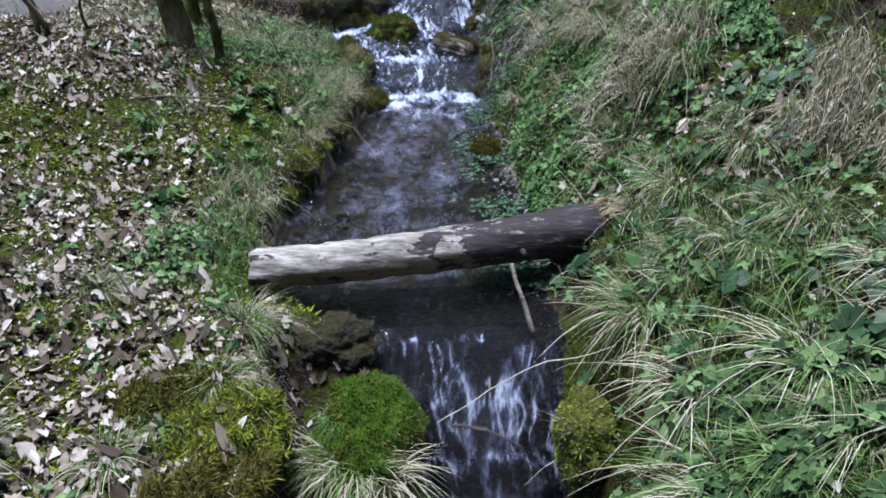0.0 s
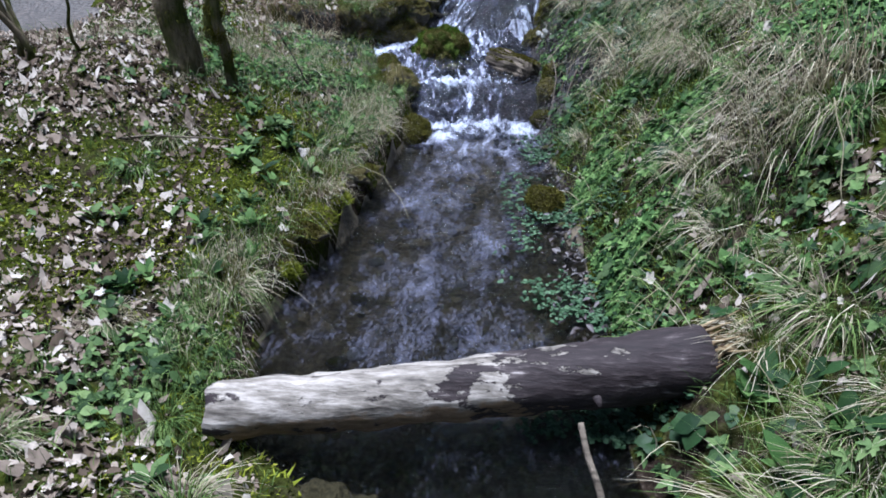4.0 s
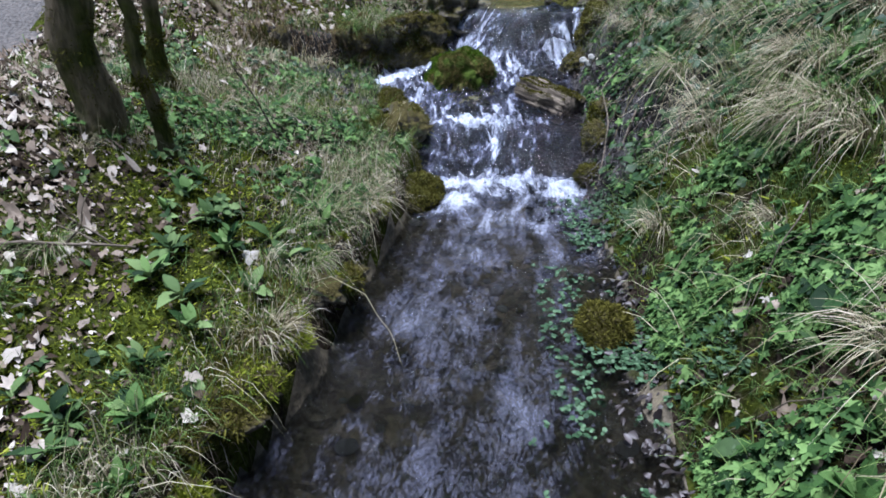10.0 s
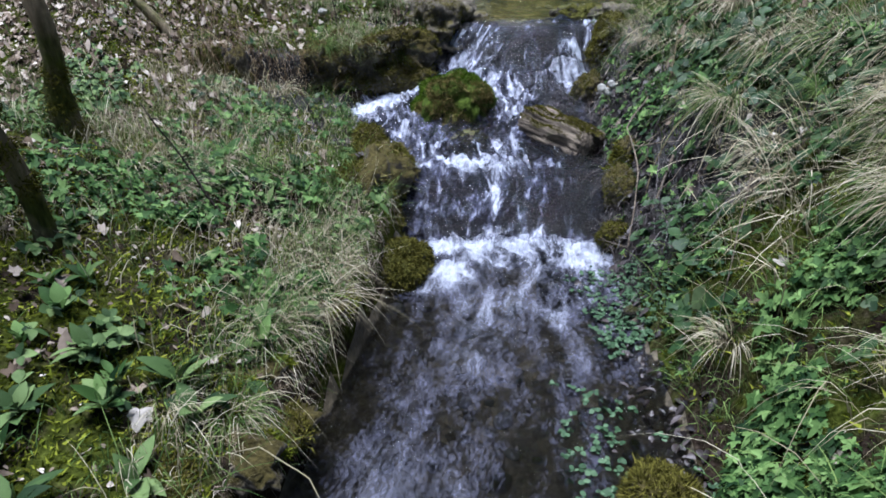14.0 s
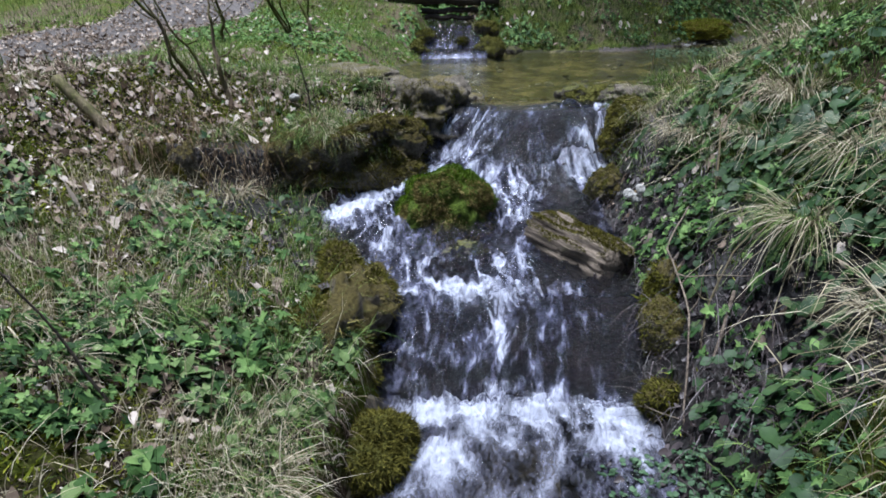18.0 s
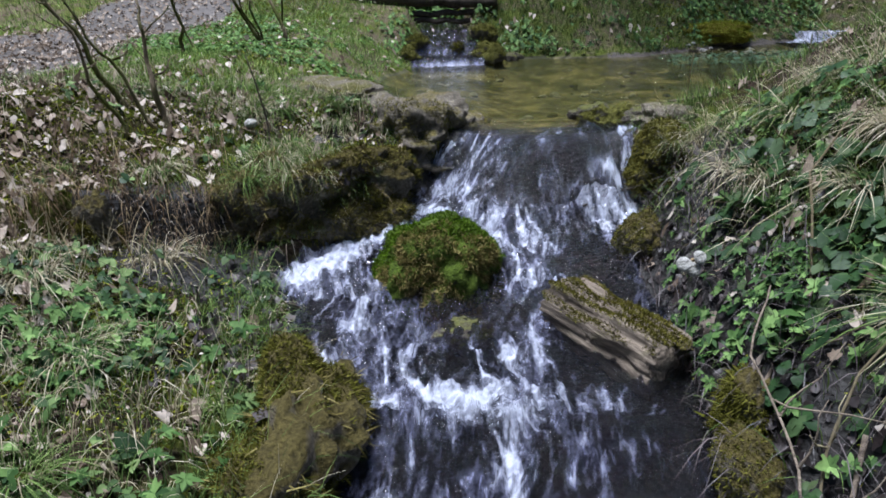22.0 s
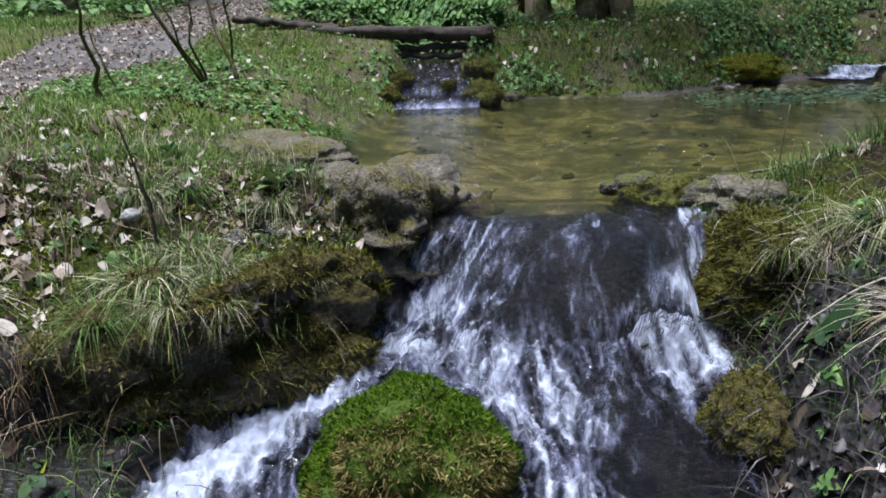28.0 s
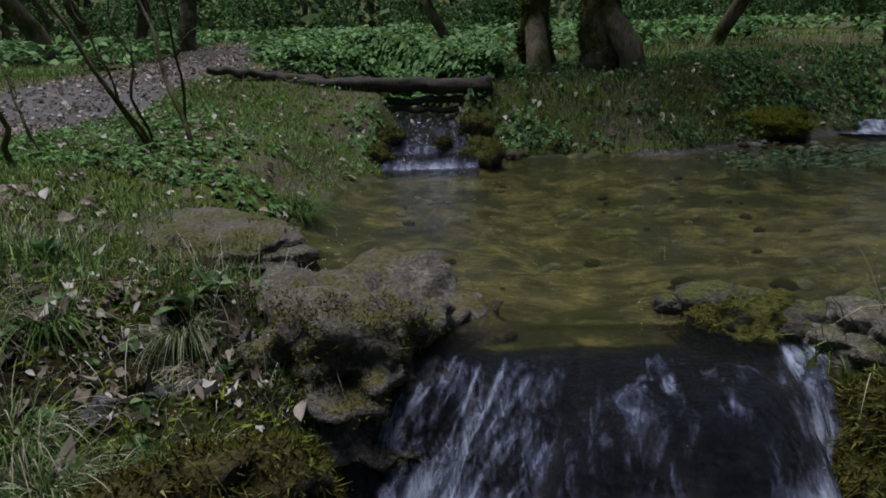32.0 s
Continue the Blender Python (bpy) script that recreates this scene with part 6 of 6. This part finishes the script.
# leafy herbs
def herbs(name, label, n, x0, x1, y0, y1, keep, s0, s1, mat, leaves=3, rise=0.05, shape=None, tilt=0.35):
    """Small plants: a few leaves each, fanned out round a point a little above the ground."""
    p = on_land(n, x0, x1, y0, y1, lambda x, y: dry(x, y) * keep(x, y))
    n = len(p)
    shape, faces = shape or oval_leaf(0.75, 0.25, 0.35)
    nor = leaf_slopes(p)
    size, spin, up = rng.uniform(s0, s1, n), rng.uniform(0, 6.28, n), rng.uniform(0.15, 1.0, n) * rise
    vs, fs, o = [], [], 0
    for k in range(leaves):
        v, f = strew(shape, faces, p + np.stack([0 * up, 0 * up, up], -1), size * rng.uniform(0.7, 1.2, n), nor, spin + 6.283 * k / leaves + rng.normal(0, 0.3, n), rand2(n, tilt))
        vs.append(v)
        fs.append(f + o)
        o += len(v)
    stuff(name, label, "herbs", np.concatenate(vs), np.concatenate(fs), mat)


def heart_leaf():
    pts, f = oval_leaf(1.0, 0.15, 0.25)
    pts[:3, 1] = (-0.12, 0.0, -0.12)
    pts[0, 0], pts[2, 0] = -0.28, 0.28
    return pts, f


def cut_leaf():
    """A three-lobed toothed leaflet."""
    pts = [(0, 0, 0)]
    for a, d in ((-75, 0.30), (-62, 0.55), (-45, 0.62), (-32, 0.42), (-12, 0.72), (0, 0.95), (12, 0.72), (32, 0.42), (45, 0.62), (62, 0.55), (75, 0.30)):
        pts.append((math.sin(radians(a)) * d, math.cos(radians(a)) * d, 0.10 - 0.25 * d * d))
    return np.array(pts), np.array([(0, k + 1, k + 2) for k in range(10)])


HEART, CUT = heart_leaf(), cut_leaf()
herbs("herb_carpet", "small green woodland herbs on the leafy bank", 13000, -2.6, -0.6, 1.0, 8.6, lambda x, y: 0.03 + 0.97 * patch(x, y, 82, 0.0, 0.3, 1.7) * green_band(x, y) * (1 - 0.6 * moss_band(x, y)) * ease(6.7, 5.9, y), 0.014, 0.042, HERB, 4, 0.06)
herbs("herb_carpet", "toothed green seedlings beside the stream", 5500, -2.0, -0.6, 4.4, 7.2, lambda x, y: patch(x, y, 83, -0.1, 0.25, 2.0) * ease(6.6, 5.9, y), 0.014, 0.038, NETTLE, 3, 0.07, CUT)
herbs("herb_carpet", "broad toothed spring leaves on the leafy bank", 480, -1.9, -0.75, 4.6, 6.7, lambda x, y: patch(x, y, 58, -0.15, 0.25, 3.0) * ease(6.3, 5.8, y), 0.028, 0.055, NETTLE, 4, 0.10, CUT)
herbs("herb_carpet", "dark ivy-like leaves under the earthy ledge", 420, -1.9, -1.05, 5.9, 6.9, lambda x, y: patch(x, y, 53, -0.2, 0.2, 3.0), 0.018, 0.036, IVY, 3, 0.06, HEART)
herbs("herb_carpet", "dark leaves and young shoots in the damp hollow", 1700, 0.42, 1.15, 5.1, 6.4, lambda x, y: 0.3 + 0.7 * patch(x, y, 52, -0.1, 0.2, 4.0), 0.018, 0.042, IVY, 3, 0.10, HEART)
herbs("herb_carpet", "fresh cut-leaved herbs on the steep bank", 27000, 0.34, 1.6, 2.6, 7.6, lambda x, y: 0.05 + 0.95 * patch(x, y, 84, 0.0, 0.24, 2.2) * (1 - 0.6 * ease(6.0, 6.6, y)), 0.014, 0.038, NETTLE, 4, 0.09, CUT)
herbs("herb_carpet", "dark heart-shaped leaves on the steep bank", 2200, 0.45, 1.8, 0.8, 7.6, lambda x, y: 0.06 + 0.94 * patch(x, y, 85, 0.05, 0.3, 1.4), 0.025, 0.055, IVY, 3, 0.12, HEART)
herbs("herb_carpet", "green herbs between the arching grass", 3000, 0.45, 1.8, 0.8, 3.0, lambda x, y: 0.1 + 0.9 * patch(x, y, 86, 0.05, 0.3, 1.6), 0.02, 0.05, HERB, 4, 0.12, CUT)
herbs("herb_carpet", "low green herbs round the pool", 7000, -5.0, -1.3, 9.4, 13.8, lambda x, y: off_track(x, y) * (0.05 + 0.95 * patch(x, y, 87, 0.0, 0.3, 0.9)), 0.02, 0.045, FRESH, 4, 0.06, CUT)
herbs("herb_carpet", "leafy herbs on the bank across the pool", 9000, -0.7, 4.6, 12.1, 15.0, lambda x, y: 0.08 + 0.92 * patch(x, y, 88, 0.0, 0.3, 1.3), 0.02, 0.05, NETTLE, 4, 0.14, CUT)
herbs("nettle_bed", "dense bright green nettle bed behind the far log", 15000, -4.4, -0.3, 13.35, 19.0, lambda x, y: ease(1.5, 2.2, to_line(x, y, TRACK)[0]) * ease(-0.5, 0.2, 0.5 + wander(x, y, 0.8, 89)), 0.05, 0.10, FRESH, 5, 0.34, None, 0.3)
herbs("nettle_bed", "green undergrowth across the wood floor", 16000, -26, 10, 16.0, 42.0, lambda x, y: off_track(x, y) * patch(x, y, 92, -0.2, 0.15, 0.3), 0.10, 0.22, FRESH, 4, 0.4, None, 0.3)
# watercress in the shallows
cw = np.stack([rng.uniform(-0.05, 0.62, 7000), rng.uniform(2.3, 5.4, 7000), np.zeros(7000)], -1)
cw = cw[(rng.random(7000) < patch(cw[:, 0], cw[:, 1], 93, -0.15, 0.2, 3.2) * ease(0.0, 0.42, cw[:, 0]))]
cw[:, 2] = np.maximum(land(cw[:, 0], cw[:, 1]), -0.125) + rng.uniform(0.0, 0.03, len(cw))
shape, faces = oval_leaf(0.9, 0.1, 0.2)
cv, cf = [], []
for k in range(4):
    v, f = strew(shape, faces, cw, rng.uniform(0.009, 0.022, len(cw)), np.tile([0.0, 0, 1], (len(cw), 1)), rng.uniform(0, 6.28, len(cw)), rand2(len(cw), 0.25))
    cv.append(v)
    cf.append(f + k * len(v))
stuff("watercress", "blue-green cress growing in the shallow margin", "water plants", np.concatenate(cv), np.concatenate(cf), CRESS)
pw = np.stack([rng.uniform(1.4, 3.4, 900), rng.uniform(11.0, 12.2, 900), np.full(900, 0.645)], -1)
v, f = strew(shape, faces, pw, rng.uniform(0.02, 0.05, 900), np.tile([0.0, 0, 1], (900, 1)), rng.uniform(0, 6.28, 900), rand2(900, 0.15))
stuff("pond_weed", "small pale weed leaves afloat on the pool", "water plants", v, f, CRESS)


# tussocks and broad-leaved plants, one by one
def tussock_mesh(n, height, spread_by, mat, fall, seed):
    r = np.random.default_rng(seed)
    a = r.uniform(0, 6.28, n)
    rad = spread_by * np.sqrt(r.random(n))
    base = np.stack([rad * np.cos(a), rad * np.sin(a), -0.03 + 0 * a], -1)
    out = a + r.normal(0, 0.5, n)
    lean = np.stack([np.cos(out), np.sin(out)], -1) * r.uniform(0.25, 1.15, n)[:, None]
    lean[:, 1] -= fall
    v, f = blades(base, r.uniform(0.55, 1.1, n) * height, r.uniform(0.0025, 0.0045, n), lean, r.uniform(0.3, 1.7, n), 5)
    return mesh_of("blades", v, f, mat)


TUSSOCK_LABELS = ("tussock of green grass with dead outer blades", "tussock of green and straw-pale grass", "arching tussock of bleached dead grass", "fresh green grass tussock", "mixed green and dry grass tussock")
tuft_rng = random.Random(21)
TUSSOCKS = [(tussock_mesh(240, 0.19, 0.06, GRASS, 0.2, k), tussock_mesh(170, 0.20, 0.07, STRAW, 0.35, 50 + k)) for k in range(5)]


def tussock(x, y, size, turn, kind, label, z=None):
    ob = thing("grass_tussock", label, "grass", None, pose(x, y, land1(x, y) if z is None else z, 0, 0, turn) @ Matrix.Scale(size, 4), "grass tussocks")
    g, s = TUSSOCKS[kind % 5]
    if kind != 2:
        part("green_tuft", g, ob)
    if kind != 3:
        part("dry_tuft", s, ob, "pale dead outer blades")


for k, (x, y, z, size, turn, kind) in enumerate([
        (-0.30, 1.47, -0.31, 1.2, 0, 1), (-0.20, 1.47, -0.33, 1.2, 10, 2), (-0.40, 1.52, -0.32, 1.0, -20, 4), (-0.36, 1.62, -0.24, 0.7, 10, 3), (1.24, 1.78, None, 1.5, -50, 3), (0.72, 1.85, None, 1.4, -70, 1), (0.80, 1.48, None, 1.5, -60, 2), (1.1, 1.42, None, 1.6, -60, 0),
        (0.75, 1.15, None, 1.5, -60, 4), (1.35, 2.1, None, 1.3, -60, 1), (1.45, 1.65, None, 1.5, -60, 2), (-1.71, 3.54, None, 1.1, 0, 3), (-0.99, 2.85, None, 0.9, 60, 4), (-0.86, 3.69, None, 0.9, 60, 2),
        (-0.80, 4.72, None, 1.2, 60, 2), (-0.84, 4.9, None, 1.1, 50, 2), (-0.9, 4.5, None, 1.0, 70, 1), (0.56, 4.55, None, 0.8, -70, 2), (1.15, 5.0, None, 1.3, -60, 2), (1.05, 4.6, None, 1.4, -60, 2), (1.1, 4.2, None, 1.4, -70, 2),
        (1.2, 3.6, None, 1.4, -70, 2), (1.25, 3.2, None, 1.3, -60, 1), (0.68, 7.0, None, 1.1, -70, 2), (0.74, 6.85, None, 1.2, -60, 2), (0.82, 7.5, None, 1.1, -60, 0), (0.9, 6.5, None, 1.2, -60, 2),
        (-1.25, 7.18, 0.60, 0.8, 10, 4), (-1.40, 7.08, 0.60, 0.9, 20, 3), (-1.12, 7.22, 0.58, 0.6, 0, 4), (-1.02, 7.4, 0.57, 0.6, 10, 2), (-1.37, 7.30, 0.63, 1.1, 20, 4), (-1.45, 7.22, 0.58, 1.1, 40, 3), (-1.30, 7.36, 0.60, 1.2, 10, 3), (-1.20, 7.40, 0.62, 0.9, 20, 1), (-1.12, 7.44, 0.58, 0.8, 20, 0), (-0.92, 7.46, 0.56, 0.5, 20, 4), (-0.88, 5.85, 0.20, 0.5, 30, 4), (-1.44, 7.40, None, 1.0, 20, 3), (-1.35, 7.52, None, 1.1, 20, 1), (-1.85, 7.1, None, 1.1, 40, 4), (-1.5, 7.85, None, 1.1, 10, 3), (-1.62, 7.75, None, 1.0, 30, 1), (-1.12, 7.92, None, 0.9, 0, 2), (-1.22, 8.0, None, 0.8, 0, 0), (-1.02, 7.62, 0.55, 0.7, 20, 2), (0.56, 7.50, 0.64, 0.6, 0, 1), (0.68, 7.48, 0.62, 0.6, 0, 2),
        (-1.45, 9.7, None, 1.2, 60, 3), (-1.5, 9.85, None, 1.2, 70, 3), (-1.75, 8.95, None, 0.8, 20, 3), (-1.95, 8.3, None, 1.1, 0, 1), (-2.3, 8.0, None, 1.1, 0, 0), (-1.3, 1.2, None, 1.0, 40, 1), (-0.75, 1.9, None, 1.0, 60, 2),
        (1.15, 4.8, None, 1.5, -60, 2), (1.3, 5.2, None, 1.4, -70, 2), (1.2, 5.65, None, 1.5, -60, 1), (1.35, 4.4, None, 1.5, -60, 2), (1.1, 6.1, None, 1.4, -65, 2), (1.05, 6.6, None, 1.4, -60, 2), (1.25, 6.0, None, 1.4, -60, 2), (1.0, 4.5, None, 1.3, -60, 2), (1.45, 5.0, None, 1.5, -60, 2), (-0.80, 1.34, None, 0.8, 40, 3), (-0.92, 1.22, None, 0.8, 30, 0), (-0.70, 1.52, None, 0.8, 50, 1), (-1.85, 6.25, None, 1.1, 30, 2), (-1.55, 6.0, None, 1.1, 50, 0), (-1.35, 5.5, None, 1.0, 60, 3), (-1.7, 5.2, None, 1.1, 50, 2), (-1.6, 6.6, None, 1.1, 40, 2), (0.62, 2.55, None, 1.0, -70, 3), (-0.95, 2.2, None, 0.8, 30, 3), (-1.45, 2.4, None, 0.7, 30, 3)]):
    tussock(x, y, size, turn, kind, TUSSOCK_LABELS[kind], z)
for k in range(64):
    y = tuft_rng.uniform(0.9, 7.6)
    right = tuft_rng.random() < 0.7
    x = float(reach(y, 2)) + tuft_rng.uniform(0.40 if 2.5 < y < 5 else 0.22, 0.95) if right else float(edge(y)) - tuft_rng.uniform(0.1, 1.2)
    if right and 5.1 < y < 7.4:
        x = max(x, float(reach(y, 2)) + 0.55)
    kind = tuft_rng.choice((2, 2, 0, 1, 3, 4) if right else (3, 3, 0, 1, 2))
    tussock(x, y, tuft_rng.uniform(0.7, 1.35) * (1 if right else 0.75), tuft_rng.uniform(-90, -40) if right else tuft_rng.uniform(30, 90), kind, TUSSOCK_LABELS[kind])


ROSETTE_LEAF = [mesh_of("leaf", *oval_leaf(w, 0.3, d), m) for w, d, m in ((0.42, 0.25, HERB), (0.5, 0.45, HERB), (0.38, 0.1, NETTLE), (0.55, 0.35, NETTLE))]


def rosette(x, y, size, kind, seed, label):
    r = random.Random(seed)
    ob = thing("broadleaf_plant", label, "plant", None, pose(x, y, land1(x, y), 0, 0, r.uniform(0, 360)), "broad-leaved plants")
    count = r.randint(7, 12)
    for k in range(count):
        lift = r.uniform(15, 60)
        part("leaf", ROSETTE_LEAF[(kind + k % 2) % 4], ob, "", pose(0, 0, 0.005 + 0.03 * k / count, 0, 0, 360 * k / count * 1.618 * 2) @ pose(0, 0.005, 0, lift, r.uniform(-15, 15), 0) @ Matrix.Scale(size * r.uniform(0.65, 1.15), 4))


rosettes = [(-0.82, 4.55, 0.12, 0), (-0.90, 4.45, 0.11, 1), (-1.0, 4.15, 0.13, 0), (-1.12, 4.02, 0.12, 1), (-0.95, 3.85, 0.12, 0), (-1.3, 3.95, 0.11, 0), (-1.05, 3.6, 0.12, 1), (-0.88, 4.75, 0.1, 0), (-0.92, 4.07, 0.12, 0), (-0.87, 4.38, 0.11, 1), (-1.15, 3.72, 0.13, 0), (-1.28, 3.77, 0.12, 1), (-1.23, 4.14, 0.10, 0), (0.68, 3.08, 0.13, 2), (0.81, 4.0, 0.08, 2), (0.62, 6.18, 0.12, 2), (0.60, 6.81, 0.13, 2), (0.66, 6.7, 0.12, 2),
            (0.8, 6.1, 0.13, 2), (0.63, 5.12, 0.09, 3), (0.74, 5.4, 0.12, 3), (-1.05, 3.25, 0.11, 2), (-1.2, 3.1, 0.10, 0), (-0.98, 3.05, 0.10, 2), (-1.35, 2.75, 0.11, 2), (-1.1, 2.6, 0.09, 2), (-0.85, 1.95, 0.09, 0),
            (0.75, 2.0, 0.12, 2), (0.9, 2.1, 0.11, 2), (1.05, 1.9, 0.10, 3), (0.85, 1.25, 0.12, 2), (-1.22, 8.05, 0.12, 0), (-1.18, 8.12, 0.11, 1), (-1.75, 8.2, 0.08, 2), (-1.05, 5.4, 0.09, 2), (-1.15, 5.65, 0.1, 3), (0.95, 7.6, 0.12, 2)]
pr = random.Random(31)
while len(rosettes) < 88:
    if pr.random() < 0.6:
        y = pr.uniform(2.4, 6.3)
        rosettes.append((float(edge(y)) - pr.uniform(0.12, 0.95), y, pr.uniform(0.06, 0.11), pr.randint(0, 3)))
    else:
        y = pr.uniform(1.0, 7.2)
        rosettes.append((float(reach(y, 2)) + pr.uniform(0.2, 0.75), y, pr.uniform(0.06, 0.11), pr.randint(2, 3)))
for k, (x, y, s, kind) in enumerate(rosettes):
    rosette(x, y, 0.8 * s, kind, k, "rosette of dark green lance-shaped leaves" if kind < 2 else "fresh green broad-leaved woodland plant")


# ---- the wood beyond ----
def crown_mesh(radius, count, leaf, seed):
    """A loose crown: clumps of small leaves along outer boughs, with gaps."""
    r = np.random.default_rng(seed)
    clumps = r.normal(0, 1, (26, 3))
    clumps /= np.linalg.norm(clumps, axis=1, keepdims=True)
    clumps *= radius * r.uniform(0.45, 1.0, (26, 1)) * np.array([1, 1, 0.75])
    c = clumps[r.integers(0, 26, count)] + r.normal(0, radius * 0.17, (count, 3))
    a, b = r.normal(0, 1, (count, 3)), r.normal(0, 1, (count, 3))
    a /= np.linalg.norm(a, axis=1, keepdims=True)
    b -= a * (a * b).sum(1, keepdims=True)
    b /= np.linalg.norm(b, axis=1, keepdims=True)
    s = r.uniform(0.6, 1.3, (count, 1)) * leaf
    v = np.stack([c - a * s, c + b * s * 0.5, c + a * s, c - b * s * 0.5], 1).reshape(-1, 3)
    return mesh_of("crown", v, np.arange(count * 4).reshape(-1, 4), NETTLE)


def tree_meshes(seed, height, radius):
    trunk = bm_mesh(tube(steps((0, 0, -0.3), (0.3 * math.sin(seed), 0.3 * math.cos(seed), height), 26, 0.5, seed * 3),
                         [radius * (1 - 0.7 * s / 25) + radius * 0.8 * max(0, 1 - s / 2.5) ** 2 for s in range(26)], 14, seed, 0.22), "trunk", BARK)
    limbs = []
    for j in range(7):
        a = Vector((0.3 * math.sin(seed) * 0.6, 0.3 * math.cos(seed) * 0.6, height * (0.5 + 0.06 * j)))
        t = j * 2.4 + seed
        limbs.append(bm_mesh(tube(steps(a, a + Vector((math.cos(t), math.sin(t), 0.7)) * height * 0.22, 8, 0.3, j + seed), [radius * 0.32 * (1 - 0.11 * q) for q in range(8)], 7, j), "limb", BARK))
    return trunk, limbs, crown_mesh(height * 0.30, 800, 0.11, seed)


KINDS = [tree_meshes(k, h, r) for k, (h, r) in enumerate([(11, 0.20), (13, 0.24), (9, 0.13), (12, 0.28)])]


def forest_tree(x, y, kind, size, turn, label="mossy-barked woodland tree in young leaf"):
    trunk, limbs, crown = KINDS[kind]
    ob = thing("tree", label, "tree", None, pose(x, y, land1(x, y), 0, 0, turn) @ Matrix.Scale(size, 4), "woodland trees")
    part("trunk", trunk, ob)
    for m in limbs:
        part("limb", m, ob)
    height = (11, 13, 9, 12)[kind]
    part("crown", crown, ob, "", Matrix.Translation((0.2, 0.1, height * 0.86)))


tr = random.Random(77)
stand = [(-9.6, 18.4, 0, 1.0), (-11.5, 23.0, 2, 1.1), (-10.2, 24.0, 0, 0.9), (-8.7, 23.5, 3, 0.8), (0.10, 14.0, 2, 1.0), (0.80, 13.9, 2, 1.15), (-1.6, 20.0, 2, 0.9), (1.8, 19.0, 0, 1.0), (3.6, 17.5, 2, 1.0), (5.5, 16.0, 1, 1.0), (-13.5, 20.5, 3, 0.9)]
tries = 0
while len(stand) < 66 and tries < 4000:
    tries += 1
    x, y = tr.uniform(-34, 34), tr.uniform(-14, 62)
    if to_line(np.array([x]), np.array([y]), TRACK)[0][0] < 2.0 or (-4.5 < x < 4.5 and y < 15) or min(math.hypot(x - a, y - b) for a, b, _, _ in stand) < 2.6:
        continue
    if y > 15 and abs(x + 4) < 14 and y < 22:
        continue
    stand.append((x, y, tr.randint(0, 3), tr.uniform(0.8, 1.2)))
for k, (x, y, kind, size) in enumerate(stand):
    forest_tree(x, y, kind, size, 57 * k % 360)

# moss sleeves on the two trunks at the far bank
for x, y, r in ((0.10, 14.0, 0.18), (0.80, 13.9, 0.21)):
    sleeve = bm_mesh(tube(steps((x, y, land1(x, y) - 0.05), (x, y, land1(x, y) + 1.2), 10, 0.05, 3), [r * (1.05 - 0.04 * q) for q in range(10)], 20, 4, 0.3), "sleeve", BARK)
    ob = thing("mossy_stump", "thick mossy tree foot with ivy shoots", "tree", None, (0, 0, 0), "mossy tree feet")
    part("bark", sleeve, ob)
    part("moss", moss_fuzz(sleeve, 6000, 0.03, OLIVE_MOSS, -0.9, 0.008, seed=6, cover=0.05), ob, "shaggy olive moss")

# undergrowth thickets deep in the wood
BUSHES = [crown_mesh(1.0, 1500, 0.07, 90 + k) for k in range(3)]
for k in range(60):
    x, y = tr.uniform(-32, 26), tr.uniform(27, 58)
    if to_line(np.array([x]), np.array([y]), TRACK)[0][0] < 1.8:
        continue
    s = tr.uniform(0.8, 2.2)
    ob = thing("bush", "leafy green bush in the far undergrowth", "bush", None, pose(x, y, land1(x, y) + 0.5 * s, 0, 0, 37 * k) @ Matrix.Scale(s, 4), "far bushes")
    part("foliage", BUSHES[k % 3], ob)
    part("stem", bm_mesh(tube(steps((0, 0, -0.7), (0.1, 0, 0.5), 6, 0.1, k), [0.06 - 0.008 * q for q in range(6)], 7, k), "stem", BARK), ob)

# the wood closing the view all round
wr = np.random.default_rng(15)
n = 42000
ang = wr.uniform(0, 6.283, n)
dist = wr.uniform(44, 85, n)
fx, fy = dist * np.cos(ang), 6 + dist * np.sin(ang)
fz = land(fx, fy) + 17 * wr.random(n) ** 1.2 * (0.75 + 0.25 * wander(ang * 6, ang * 0, 1.0, 97, 2))
c = np.stack([fx, fy, fz], -1)
a, b = wr.normal(0, 1, (n, 3)), wr.normal(0, 1, (n, 3))
a /= np.linalg.norm(a, axis=1, keepdims=True)
b /= np.linalg.norm(b, axis=1, keepdims=True)
s = wr.uniform(0.3, 0.8, (n, 1))
stuff("far_woods", "far green woodland closing the view", "woods", np.stack([c - a * s, c + b * s * 0.6, c + a * s, c - b * s * 0.6], 1).reshape(-1, 3), np.arange(n * 4).reshape(-1, 4), HERB)
